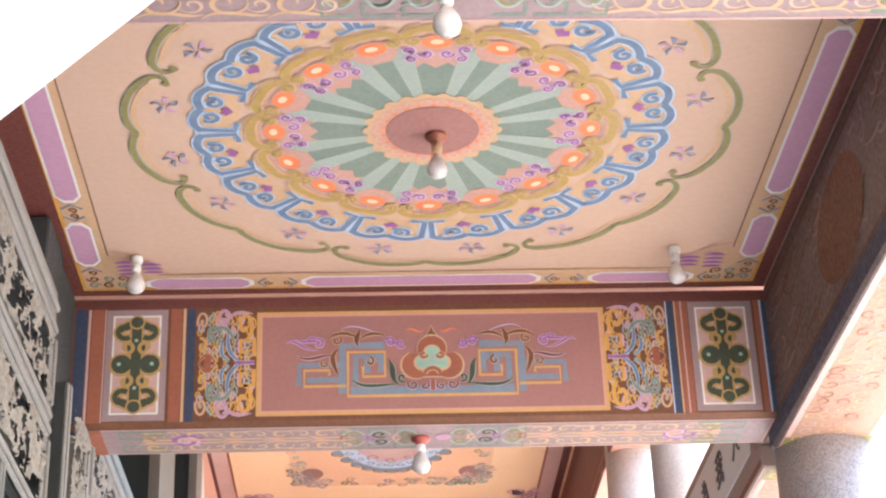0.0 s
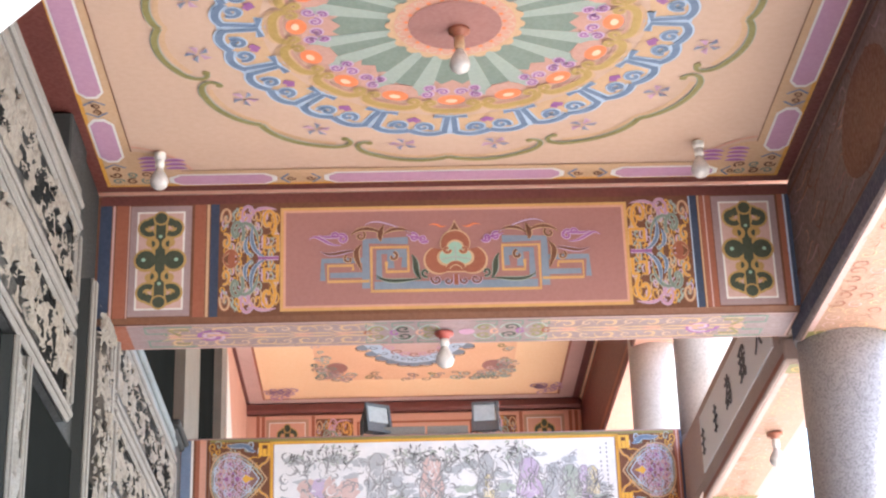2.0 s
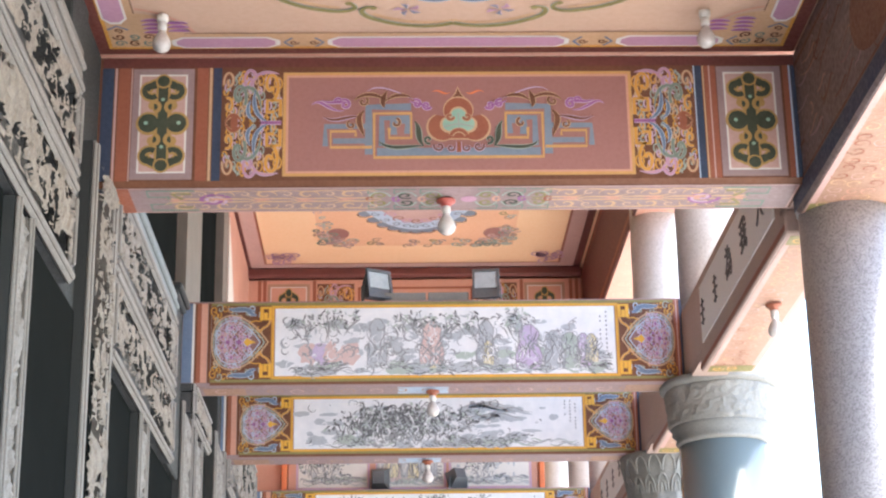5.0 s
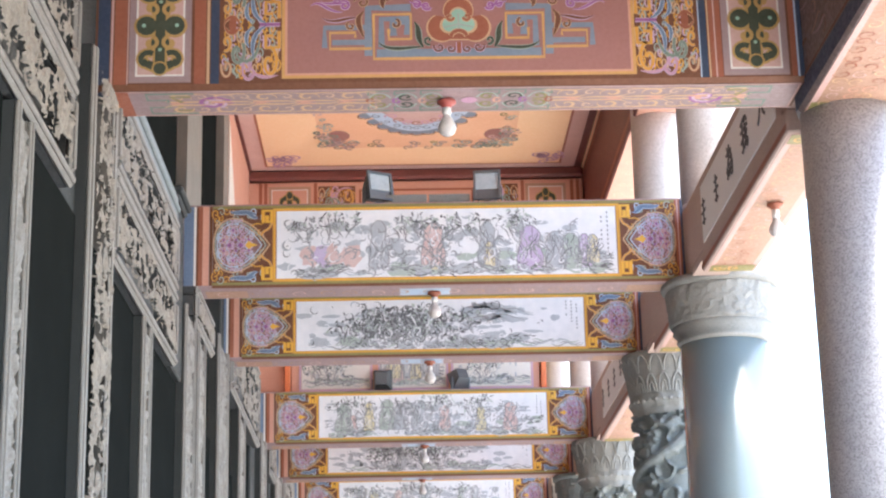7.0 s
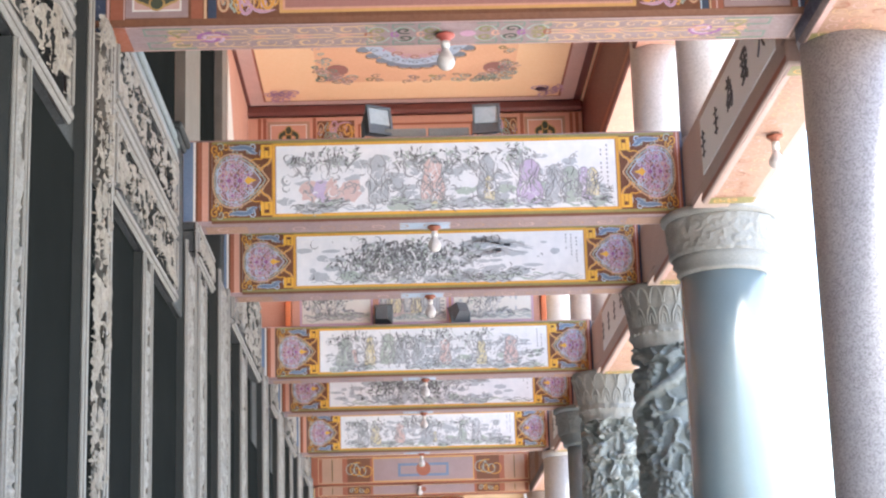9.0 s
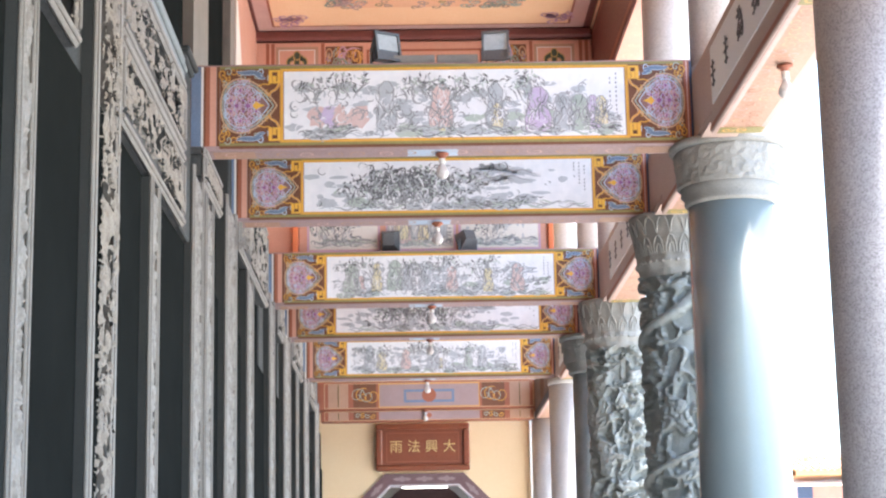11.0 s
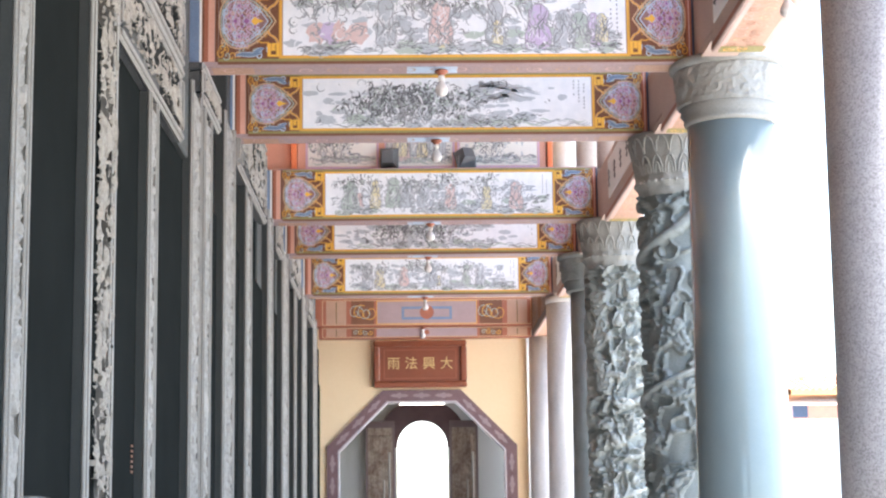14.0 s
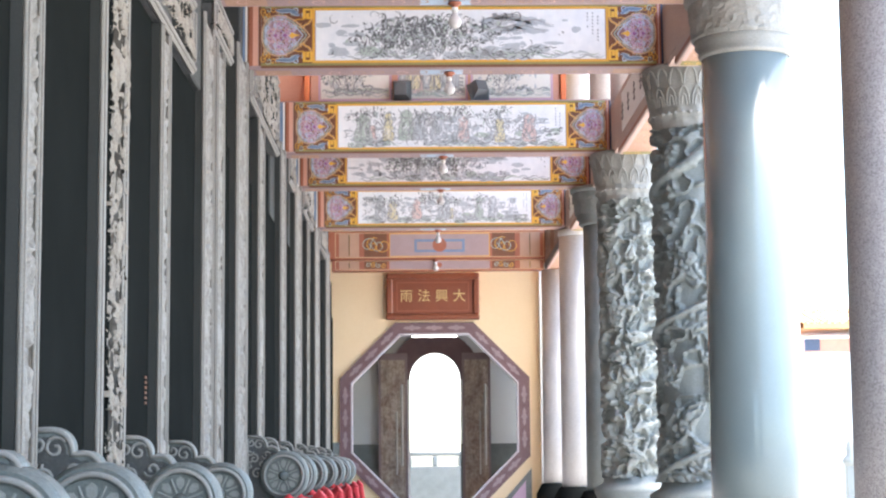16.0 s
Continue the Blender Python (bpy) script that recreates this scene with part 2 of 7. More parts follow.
# ---- mesh kit ----
class Shape:
    """Points and faces of one part."""

    def __init__(self):
        self.v, self.f = [], []

    def add(self, verts, faces):
        k = len(self.v)
        self.v += [tuple(p) for p in verts]
        self.f += [tuple(i + k for i in f) for f in faces]
        return self

    def box(self, a, b, c=0.0):
        """A block from corner a to corner b with its edges cut by c."""
        (x0, y0, z0), (x1, y1, z1) = a, b
        if not c:
            return self.add([(x, y, z) for x in (x0, x1) for y in (y0, y1) for z in (z0, z1)],
                            [(0, 1, 3, 2), (4, 6, 7, 5), (0, 4, 5, 1), (2, 3, 7, 6), (0, 2, 6, 4), (1, 5, 7, 3)])
        bm = bmesh.new()
        bmesh.ops.create_cube(bm, size=1)
        for p in bm.verts:
            p.co = Vector([(a[i] + b[i]) / 2 + p.co[i] * (b[i] - a[i]) for i in range(3)])
        bmesh.ops.bevel(bm, geom=list(bm.edges), offset=c, segments=1, affect="EDGES")
        bm.verts.index_update()
        self.add([p.co for p in bm.verts], [[p.index for p in f.verts] for f in bm.faces])
        bm.free()
        return self

    def prism(self, outline, place, h0, h1):
        """An outline (u, v) pushed from height h0 to h1 in the frame place(u, v, h)."""
        n = len(outline)
        vs = [place(u, v, h0) for u, v in outline] + [place(u, v, h1) for u, v in outline]
        return self.add(vs, [tuple(range(n)), tuple(range(2 * n - 1, n - 1, -1))] + [(i, (i + 1) % n, n + (i + 1) % n, n + i) for i in range(n)])

    def lathe(self, profile, seg=32, at=(0, 0), wobble=None):
        """Rings (r, z) round an upright axis."""
        vs = []
        for r, z in profile:
            for k in range(seg):
                a = 2 * math.pi * k / seg
                vs.append((at[0] + r * math.cos(a), at[1] + r * math.sin(a), z))
        fs = [(j * seg + k, j * seg + (k + 1) % seg, (j + 1) * seg + (k + 1) % seg, (j + 1) * seg + k) for j in range(len(profile) - 1) for k in range(seg)]
        return self.add(vs, fs + [tuple(range(seg - 1, -1, -1)), tuple(range((len(profile) - 1) * seg, len(profile) * seg))])

    def tube(self, path, radius, seg=8):
        """A round rod along a path; radius a number or one for each point."""
        rs = radius if isinstance(radius, list) else [radius] * len(path)
        path = [Vector(p) for p in path]
        vs, side = [], None
        for i, p in enumerate(path):
            d = (path[min(i + 1, len(path) - 1)] - path[max(i - 1, 0)]).normalized()
            if side is None:
                side = d.orthogonal().normalized()
            side = (side - d * side.dot(d)).normalized()
            up = d.cross(side)
            vs += [p + (side * math.cos(2 * math.pi * k / seg) + up * math.sin(2 * math.pi * k / seg)) * rs[i] for k in range(seg)]
        n = len(path)
        fs = [(j * seg + k, j * seg + (k + 1) % seg, (j + 1) * seg + (k + 1) % seg, (j + 1) * seg + k) for j in range(n - 1) for k in range(seg)]
        return self.add(vs, fs + [tuple(range(seg - 1, -1, -1)), tuple(range((n - 1) * seg, n * seg))])

    def weld(self):
        """Points in one place become one point."""
        seen, ids, vs = {}, [], []
        for p in self.v:
            q = tuple(round(c, 4) for c in p)
            if q not in seen:
                seen[q] = len(vs)
                vs.append(p)
            ids.append(seen[q])
        self.v, self.f = vs, [tuple(ids[i] for i in f) for f in self.f]
        return self

    # painted lines and fields, laid on a surface by place(u, v, h)
    def line(self, pts, w, place, h, taper=0.0):
        n = len(pts)
        vs = []
        for i, (u, v) in enumerate(pts):
            a, b = pts[max(i - 1, 0)], pts[min(i + 1, n - 1)]
            dx, dy = b[0] - a[0], b[1] - a[1]
            d = math.hypot(dx, dy) or 1
            k = i / (n - 1)
            ww = w / 2 * (1 - taper * (k if taper > 0 else 0)) if taper <= 1 else w / 2 * max(math.sin(math.pi * (0.06 + 0.88 * k)), 0.08)
            vs += [place(u - dy / d * ww, v + dx / d * ww, h), place(u + dy / d * ww, v - dx / d * ww, h)]
        return self.add(vs, [(2 * i, 2 * i + 1, 2 * i + 3, 2 * i + 2) for i in range(n - 1)])

    def field(self, pts, place, h):
        return self.add([place(u, v, h) for u, v in pts], [tuple(range(len(pts)))])

    def rect(self, u0, v0, u1, v1, place, h):
        return self.field([(u0, v0), (u1, v0), (u1, v1), (u0, v1)], place, h)

    def border(self, u0, v0, u1, v1, w, place, h):
        for a in ((u0, v0, u1, v0 + w), (u0, v1 - w, u1, v1), (u0, v0 + w, u0 + w, v1 - w), (u1 - w, v0 + w, u1, v1 - w)):
            self.rect(*a, place, h)
        return self


def part(name, shape, material, parent=None, label="", smooth=False):
    me = bpy.data.meshes.new(name)
    me.from_pydata(shape.v, [], shape.f)
    me.materials.append(M[material])
    if smooth:
        me.polygons.foreach_set("use_smooth", [True] * len(me.polygons))
    me.validate()
    ob = new(name, me)
    ob.parent = parent
    return tagged(ob, label) if label else ob


def thing(name, at, label, category, group="", kind=""):
    ob = new(name)
    ob.location = at
    ob.empty_display_size = 0.2
    return tagged(ob, label, category, group, kind)


def structure(name, shape, material, label, category, smooth=False):
    return tagged(part(name, shape, material, None, "", smooth), label, category, kind="structure")


# ---- drawing kit: curves in the plane ----
def arc(cx, cy, r, a0, a1, n=14, ry=None):
    return [(cx + r * math.cos(radians(a0 + (a1 - a0) * i / n)), cy + (ry or r) * math.sin(radians(a0 + (a1 - a0) * i / n))) for i in range(n + 1)]


def curl(cx, cy, r, a0, turns=1.3, sense=1, n=22, shrink=0.85):
    """A spiral that begins at angle a0 on radius r and winds inwards."""
    return [(cx + r * (1 - shrink * i / n) * math.cos(radians(a0) + sense * turns * 2 * math.pi * i / n),
             cy + r * (1 - shrink * i / n) * math.sin(radians(a0) + sense * turns * 2 * math.pi * i / n)) for i in range(n + 1)]


def bend(p0, p1, p2, p3, n=14):
    out = []
    for i in range(n + 1):
        t = i / n
        a, b, c, d = (1 - t) ** 3, 3 * t * (1 - t) ** 2, 3 * t * t * (1 - t), t ** 3
        out.append((a * p0[0] + b * p1[0] + c * p2[0] + d * p3[0], a * p0[1] + b * p1[1] + c * p2[1] + d * p3[1]))
    return out


def flip(pts, u0=0.0, v0=None):
    """Mirrored about u = u0 (and v = v0)."""
    return [(2 * u0 - u, v if v0 is None else 2 * v0 - v) for u, v in pts]


def upend(pts, v0):
    return [(u, 2 * v0 - v) for u, v in pts]


def moved(pts, du, dv, s=1.0, turn=0.0):
    c, k = math.cos(turn), math.sin(turn)
    return [(du + s * (u * c - v * k), dv + s * (u * k + v * c)) for u, v in pts]


class Paints:
    """Painted lines sorted by colour, each colour one part of a thing."""

    def __init__(self, place):
        self.place, self.by = place, {}

    def of(self, m):
        return self.by.setdefault(m, Shape())

    def line(self, m, pts, w, h=0.004, taper=0.0, edge=None, ew=0.008):
        if edge:
            self.of(edge).line(pts, w + 2 * ew, self.place, h, taper)
            h += 0.0025
        self.of(m).line(pts, w, self.place, h, taper)

    def field(self, m, pts, h=0.003):
        self.of(m).field(pts, self.place, h)

    def rect(self, m, u0, v0, u1, v1, h=0.003):
        self.of(m).rect(u0, v0, u1, v1, self.place, h)

    def border(self, m, u0, v0, u1, v1, w, h=0.004):
        self.of(m).border(u0, v0, u1, v1, w, self.place, h)

    def make(self, name, parent, label=""):
        """All colours as one part."""
        vs, fs, ids = [], [], []
        for i, (m, s) in enumerate(self.by.items()):
            k = len(vs)
            vs += s.v
            fs += [tuple(j + k for j in f) for f in s.f]
            ids += [i] * len(s.f)
        me = bpy.data.meshes.new(name)
        me.from_pydata(vs, [], fs)
        for m in self.by:
            me.materials.append(M[m])
        me.polygons.foreach_set("material_index", ids)
        ob = new(name, me)
        ob.parent = parent
        return tagged(ob, label) if label else ob


# ---- smooth random relief ----
def lattice(seed):
    return np.random.RandomState(seed).rand(32, 32, 32)


LAT = lattice(5)


def vnoise(x, y, z):
    xi, yi, zi = np.floor(x).astype(int), np.floor(y).astype(int), np.floor(z).astype(int)
    fx, fy, fz = x - xi, y - yi, z - zi
    fx, fy, fz = fx * fx * (3 - 2 * fx), fy * fy * (3 - 2 * fy), fz * fz * (3 - 2 * fz)
    out = 0
    for a in (0, 1):
        for b in (0, 1):
            for c in (0, 1):
                out = out + LAT[(xi + a) % 32, (yi + b) % 32, (zi + c) % 32] * (fx if a else 1 - fx) * (fy if b else 1 - fy) * (fz if c else 1 - fz)
    return out


def carving(x, y, z, s=1.0, cliff=0.11, leafy=0.42):
    """0 (ground) to 1 (proudest): undercut winding stems, leaves and rounded forms as of carved stone."""
    x, y, z = x * s, y * s, z * s
    wx = x + 0.30 * vnoise(x * 3.1 + 7, y * 3.1, z * 3.1)
    wy = y + 0.30 * vnoise(x * 3.1, y * 3.1 + 13, z * 3.1)
    wz = z + 0.30 * vnoise(x * 3.1 + 3, y * 3.1 + 5, z * 3.1 + 11)

    def step(v, at, w):
        q = np.clip((v - at) / w, 0, 1)
        return q * q * (3 - 2 * q)
    stem = step(1 - np.abs(2 * vnoise(wx * 4.6 + 3, wy * 4.6 + 9, wz * 4.6) - 1), 0.825, cliff)
    form = step(vnoise(wx * 3.3 + 11, wy * 3.3 + 2, wz * 3.3 + 6), 0.575, cliff * 0.7)
    leaf = step(1 - np.abs(2 * vnoise(wx * 9.5 + 1, wy * 9.5 + 4, wz * 9.5 + 3) - 1), 0.74, 0.12)
    fold = np.clip(np.abs(2 * vnoise(wx * 13 + 5, wy * 9 + 2, wz * 11) - 1) / 0.3, 0, 1)
    fine = vnoise(x * 23, y * 23, z * 23)
    h = np.maximum(np.maximum(form * (0.70 + 0.30 * fold), stem * (0.70 + 0.2 * fold)), leafy * leaf)
    return h * (0.9 + 0.1 * fine) + 0.05 * fine


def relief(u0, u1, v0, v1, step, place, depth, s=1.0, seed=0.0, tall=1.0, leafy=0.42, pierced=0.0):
    """A carved slab: its face rises by up to depth above place(u, v, 0); pierced: cut right through where it is lower
    than that share, so a dark board behind shows as shade.
    """
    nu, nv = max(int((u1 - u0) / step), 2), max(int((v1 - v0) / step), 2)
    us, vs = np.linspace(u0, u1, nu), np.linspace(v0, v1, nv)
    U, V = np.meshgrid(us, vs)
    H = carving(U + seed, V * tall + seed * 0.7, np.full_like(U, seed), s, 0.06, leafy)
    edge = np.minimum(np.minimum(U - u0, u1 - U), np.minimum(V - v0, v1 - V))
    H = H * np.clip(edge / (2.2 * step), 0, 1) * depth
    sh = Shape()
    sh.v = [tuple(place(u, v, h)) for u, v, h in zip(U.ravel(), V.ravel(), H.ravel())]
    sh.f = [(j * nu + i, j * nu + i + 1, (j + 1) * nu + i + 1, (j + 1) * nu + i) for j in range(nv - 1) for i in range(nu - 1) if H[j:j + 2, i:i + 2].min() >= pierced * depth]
    return sh

# ---- the large structure ----
XL, XR, Y_END = -1.70, 2.50, 36.3      # wall face, inner line of the columns, end wall
ZC, ZH = 5.92, 8.87                     # porch ceiling, high ceiling
COL_X = 2.82

structure("ground", Shape().box((-400, -400, -0.6), (400, 400, -0.5)), "ground", "pale concrete forecourt beside the porch", "ground")
fl = structure("floor", Shape().box((-2.4, -7, -0.5), (4.2, 42, -0.03)), "paving", "grey granite floor of the porch", "floor")
structure("wall_doors", Shape().box((-2.058, -1.4, -0.03), (-1.775, 36.2, 4.06)), "dark", "polished black granite door panels between the carved jambs", "wall")
structure("wall_over_doors", Shape().box((-2.058, 15.99, 4.062), (-1.80, 36.2, 4.79)), "dark", "polished black granite head over the far doors", "wall")
structure("wall_left", Shape().box((-2.6, -1.4, -0.5), (-2.06, 41.8, 9.2)), "dark", "polished black granite wall behind the carved frames", "wall")
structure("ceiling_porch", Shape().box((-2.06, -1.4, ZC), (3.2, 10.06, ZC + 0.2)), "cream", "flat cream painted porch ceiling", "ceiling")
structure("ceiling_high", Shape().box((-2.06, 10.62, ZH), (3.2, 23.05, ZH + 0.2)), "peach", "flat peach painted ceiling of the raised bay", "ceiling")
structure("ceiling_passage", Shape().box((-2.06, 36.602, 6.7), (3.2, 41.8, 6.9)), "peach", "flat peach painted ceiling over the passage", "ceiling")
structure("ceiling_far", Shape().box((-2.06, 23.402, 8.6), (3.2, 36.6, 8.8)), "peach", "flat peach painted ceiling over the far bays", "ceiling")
structure("wall_high_near", Shape().box((-2.06, 10.14, 6.13), (3.2, 10.6, ZH + 0.2)), "salmon", "salmon painted wall over the front beam", "wall")
structure("wall_high_far", Shape().box((-2.06, 23.05, 5.82), (1.95, 23.4, 7.55)).box((-2.06, 23.05, 7.552), (3.2, 23.4, ZH + 0.2)), "salmon", "salmon painted wall under the raised ceiling", "wall")


def flat(z):
    """Looking up at a ceiling at height z: u is x, v is y."""
    return lambda u, v, h: (u, v, z - h)


def facing(y):
    """A front face at y that looks towards the entrance: u is x, v is z."""
    return lambda u, v, h: (u, y - h, v)


def on_left(x):
    """The left wall's face at x: u is y, v is z."""
    return lambda u, v, h: (x + h, u, v)


def on_right(x):
    """The right beams' inner face at x: u is y, v is z."""
    return lambda u, v, h: (x - h, u, v)


# ---- end wall with the eight-sided gate and the arched door behind it ----
OX, OZ, OR = 0.288, 2.045, 1.928


def octagon(r, cx=OX, cz=OZ):
    k = r * math.tan(math.pi / 8)
    return [(cx - k, cz - r), (cx + k, cz - r), (cx + r, cz - k), (cx + r, cz + k), (cx + k, cz + r), (cx - k, cz + r), (cx - r, cz + k), (cx - r, cz - k)]


def ring_wall(hole, u0, v0, u1, v1, y0, y1):
    """A wall slab from y0 to y1 with an opening, its jambs included."""
    s, n = Shape(), len(hole)
    cx, cz = sum(p[0] for p in hole) / n, sum(p[1] for p in hole) / n

    def out(u, v):
        du, dv = u - cx, v - cz
        k = min([(b - c) / d for b, c, d in ((u1, cx, du), (v1, cz, dv)) if d > 1e-9] + [(b - c) / d for b, c, d in ((u0, cx, du), (v0, cz, dv)) if d < -1e-9])
        return (cx + du * k, cz + dv * k)
    outer = [out(*p) for p in hole]
    for i in range(n):
        j = (i + 1) % n
        q = [outer[i], outer[j]]
        for c in ((u0, v0), (u1, v0), (u1, v1), (u0, v1)):
            a0, a1 = math.atan2(outer[i][1] - cz, outer[i][0] - cx), math.atan2(outer[j][1] - cz, outer[j][0] - cx)
            ac = math.atan2(c[1] - cz, c[0] - cx)
            if 1e-6 < (ac - a0) % (2 * math.pi) < (a1 - a0) % (2 * math.pi) - 1e-6:
                q = [outer[i], c, outer[j]]
        for y in (y0, y1):
            pts = [hole[i], *q, hole[j]]
            s.add([(u, y, v) for u, v in pts], [tuple(range(len(pts)))])
        s.add([(hole[i][0], y0, hole[i][1]), (hole[j][0], y0, hole[j][1]), (hole[j][0], y1, hole[j][1]), (hole[i][0], y1, hole[i][1])], [(0, 1, 2, 3)])
    return s.weld()


structure("wall_end", ring_wall(octagon(OR - 0.06), -2.06, -0.03, 2.62, 8.6, Y_END, Y_END + 0.3), "ochre", "yellow painted end wall with an eight-sided opening", "wall")

gate = thing("octagonal_gate_frame", (0, Y_END, 0), "plum coloured octagonal stone gate frame with pale ornaments", "gate")
oct_out, oct_in = octagon(OR), octagon(OR - 0.225)
for i in range(8):
    j = (i + 1) % 8
    s = Shape()
    quad = [oct_out[i], oct_out[j], oct_in[j], oct_in[i]]
    s.prism(quad, lambda u, v, h: (u, -h, v), -0.31, 0.05)
    side = part("frame_side", s, "plum", gate)
    mu, mv = [(a + b) / 2 for a, b in zip(oct_out[i], oct_in[j])]
    c = ((oct_out[i][0] + oct_out[j][0] + oct_in[i][0] + oct_in[j][0]) / 4, (oct_out[i][1] + oct_out[j][1] + oct_in[i][1] + oct_in[j][1]) / 4)
    d = math.atan2(oct_out[j][1] - oct_out[i][1], oct_out[j][0] - oct_out[i][0])
    s = Shape()
    for k in (-0.45, 0.0, 0.45):
        lob = [(0.19, 0), (0.12, 0.035), (0.06, 0.03), (0, 0.065), (-0.06, 0.03), (-0.12, 0.035), (-0.19, 0), (-0.12, -0.035), (-0.06, -0.03), (0, -0.065), (0.06, -0.03), (0.12, -0.035)]
        s.prism(moved(lob, c[0] + k * math.cos(d), c[1] + k * math.sin(d), 1, d), lambda u, v, h: (u, -h, v), 0.045, 0.06)
    part("ornament", s, "pearl", side)
    s = Shape()
    s.prism([oct_in[i], oct_in[j], octagon(OR - 0.255)[j], octagon(OR - 0.255)[i]], lambda u, v, h: (u, -h, v), -0.31, 0.062)
    part("inner_rim", s, "rimwhite", gate)

# passage behind the gate: arched door wall, added unseen side that limits light
Y_ARCH, AX = 40.2, 0.327
arch = [(AX - 0.57, -0.03), (AX + 0.57, -0.03)] + [(AX + 0.57 * math.cos(radians(a)), 2.99 + 0.6 * math.sin(radians(a))) for a in range(0, 181, 15)]
structure("wall_arch", ring_wall(arch, -2.06, -0.4, 3.2, 6.7, Y_ARCH, Y_ARCH + 0.3), "plaster", "white plaster wall with an arched doorway", "wall")
# added wall, out of view; its gap sets how much daylight enters
structure("wall_passage_side", Shape().box((2.63, Y_END + 0.3, -0.03), (3.1, Y_ARCH - 0.45, 6.7)), "plaster", "white plaster side of the passage", "wall")
s = Shape()
for u0, u1 in ((-2.05, OX - 0.64), (OX + 0.60, 2.61)):
    s.box((u0, Y_ARCH - 0.05, -0.03), (u1, Y_ARCH - 0.003, 1.55))
structure("wainscot_passage", s, "bluestone", "blue-grey stone wainscot in the passage", "wainscot")
arch_rim = Shape()
rim_in = [(AX + 0.57 * math.cos(radians(a)), 2.99 + 0.6 * math.sin(radians(a))) for a in range(0, 181, 10)]
rim_out = [(AX + 1.05 * math.cos(radians(a)), 2.99 + 1.1 * math.sin(radians(a))) for a in range(180, -1, -10)]
arch_rim.prism(rim_in + rim_out, facing(Y_ARCH), 0.004, 0.10)
structure("trim_arch", arch_rim, "plum", "dark stone rim over the arched doorway", "trim")
for side, u0, u1 in (("l", -0.94, -0.29), ("r", 0.93, 1.56)):
    leaf = thing("door_leaf", ((u0 + u1) / 2, Y_ARCH - 0.3, -0.03), "tall brown marbled door leaf standing beside the arch", "door", "leaves of the arched door")
    hw = (u1 - u0) / 2
    part("panel", Shape().box((-hw, -0.04, 0), (hw, 0.04, 3.52), 0.012), "marble", leaf)
    part("frame", Shape().border(-hw, 0.02, hw, 3.5, 0.05, lambda u, v, h: (u, -0.045 - h, v), 0.004).box((-hw, -0.06, 3.5), (hw, 0.05, 3.6)), "pearl", leaf)
    sc = relief(-hw + 0.1, hw - 0.1, 0.25, 3.3, 0.03, lambda u, v, h: (u, -0.041 - h, v), 0.03, 1.2, 3.0 + u0)
    part("carving", sc, "marble", leaf, smooth=True)
    part("handle_rod", Shape().tube([(hw - 0.24, -0.1, 0.9), (hw - 0.24, -0.1, 2.3)], 0.018), "white", leaf)
    part("handle_rod", Shape().tube([(hw - 0.12, -0.1, 1.1), (hw - 0.12, -0.1, 2.9)], 0.025), "white", leaf)

# balustrade seen through the arch
bal = thing("balustrade", (OX, 43.5, -0.4), "grey stone balustrade with long openings beyond the arch", "balustrade")
part("rail", Shape().box((-3, -0.1, 1.69), (3, 0.1, 1.81), 0.03), "bluestone", bal)
for k in range(-4, 5):
    part("post", Shape().box((0.05 + 0.62 * k - 0.07, -0.09, 1.44), (0.05 + 0.62 * k + 0.07, 0.09, 1.70), 0.04), "bluestone", bal)
part("base_panel", Shape().box((-3, -0.1, 0), (3, 0.1, 1.45), 0.03), "bluestone", bal)
structure("terrace", Shape().box((-6, 40.5, -0.5), (8, 60, -0.4)), "paving", "grey paved terrace beyond the arch", "floor")

# strip lamp under the head of the gate
tl = thing("tube_lamp", (0.294, Y_END + 0.16, 3.70), "lit white tube lamp in a slim batten under the gate head", "lamp")
part("batten", Shape().box((-0.47, -0.03, 0.025), (0.47, 0.03, 0.07), 0.006), "white", tl)
lit = bpy.data.materials.new("lit_tube")
lit.use_nodes = True
lit.node_tree.nodes["Principled BSDF"].inputs["Emission Color"].default_value = (1.0, 0.97, 0.92, 1)
lit.node_tree.nodes["Principled BSDF"].inputs["Emission Strength"].default_value = 1.3
M["lit"] = lit
part("tube", Shape().tube([(-0.45, 0, 0.0), (0.45, 0, 0.0)], 0.013, 12), "lit", tl, smooth=True)
part("end_cap", Shape().box((-0.475, -0.022, -0.02), (-0.45, 0.022, 0.03)), "white", tl)
part("end_cap", Shape().box((0.45, -0.022, -0.02), (0.475, 0.022, 0.03)), "white", tl)

# wainscot and corner strip of the end wall
s = Shape()
s.box((-2.05, Y_END - 0.04, -0.03), (OX - OR - 0.01, Y_END - 0.003, 1.55))
structure("wainscot_end", s, "bluestone", "blue-grey stone wainscot of the end wall", "wainscot")
part("corner", Shape().prism([(OX + OR + 0.02, 0.0), (OX + OR + 0.02, 1.0), (OX + 1.05, 0.0)], facing(Y_END), 0.003, 0.03), "bluestone", bpy.data.objects["wainscot_end"])
part("corner", Shape().prism([(OX + OR - 0.1, 0.06), (OX + OR - 0.1, 0.75), (OX + 1.25, 0.06)], facing(Y_END), 0.031, 0.045), "lilac", bpy.data.objects["wainscot_end"])
structure("wall_end_return", Shape().box((2.44, Y_END - 0.12, -0.03), (2.62, Y_END - 0.003, 8.59)), "plaster", "white plaster return of the end wall", "wall")

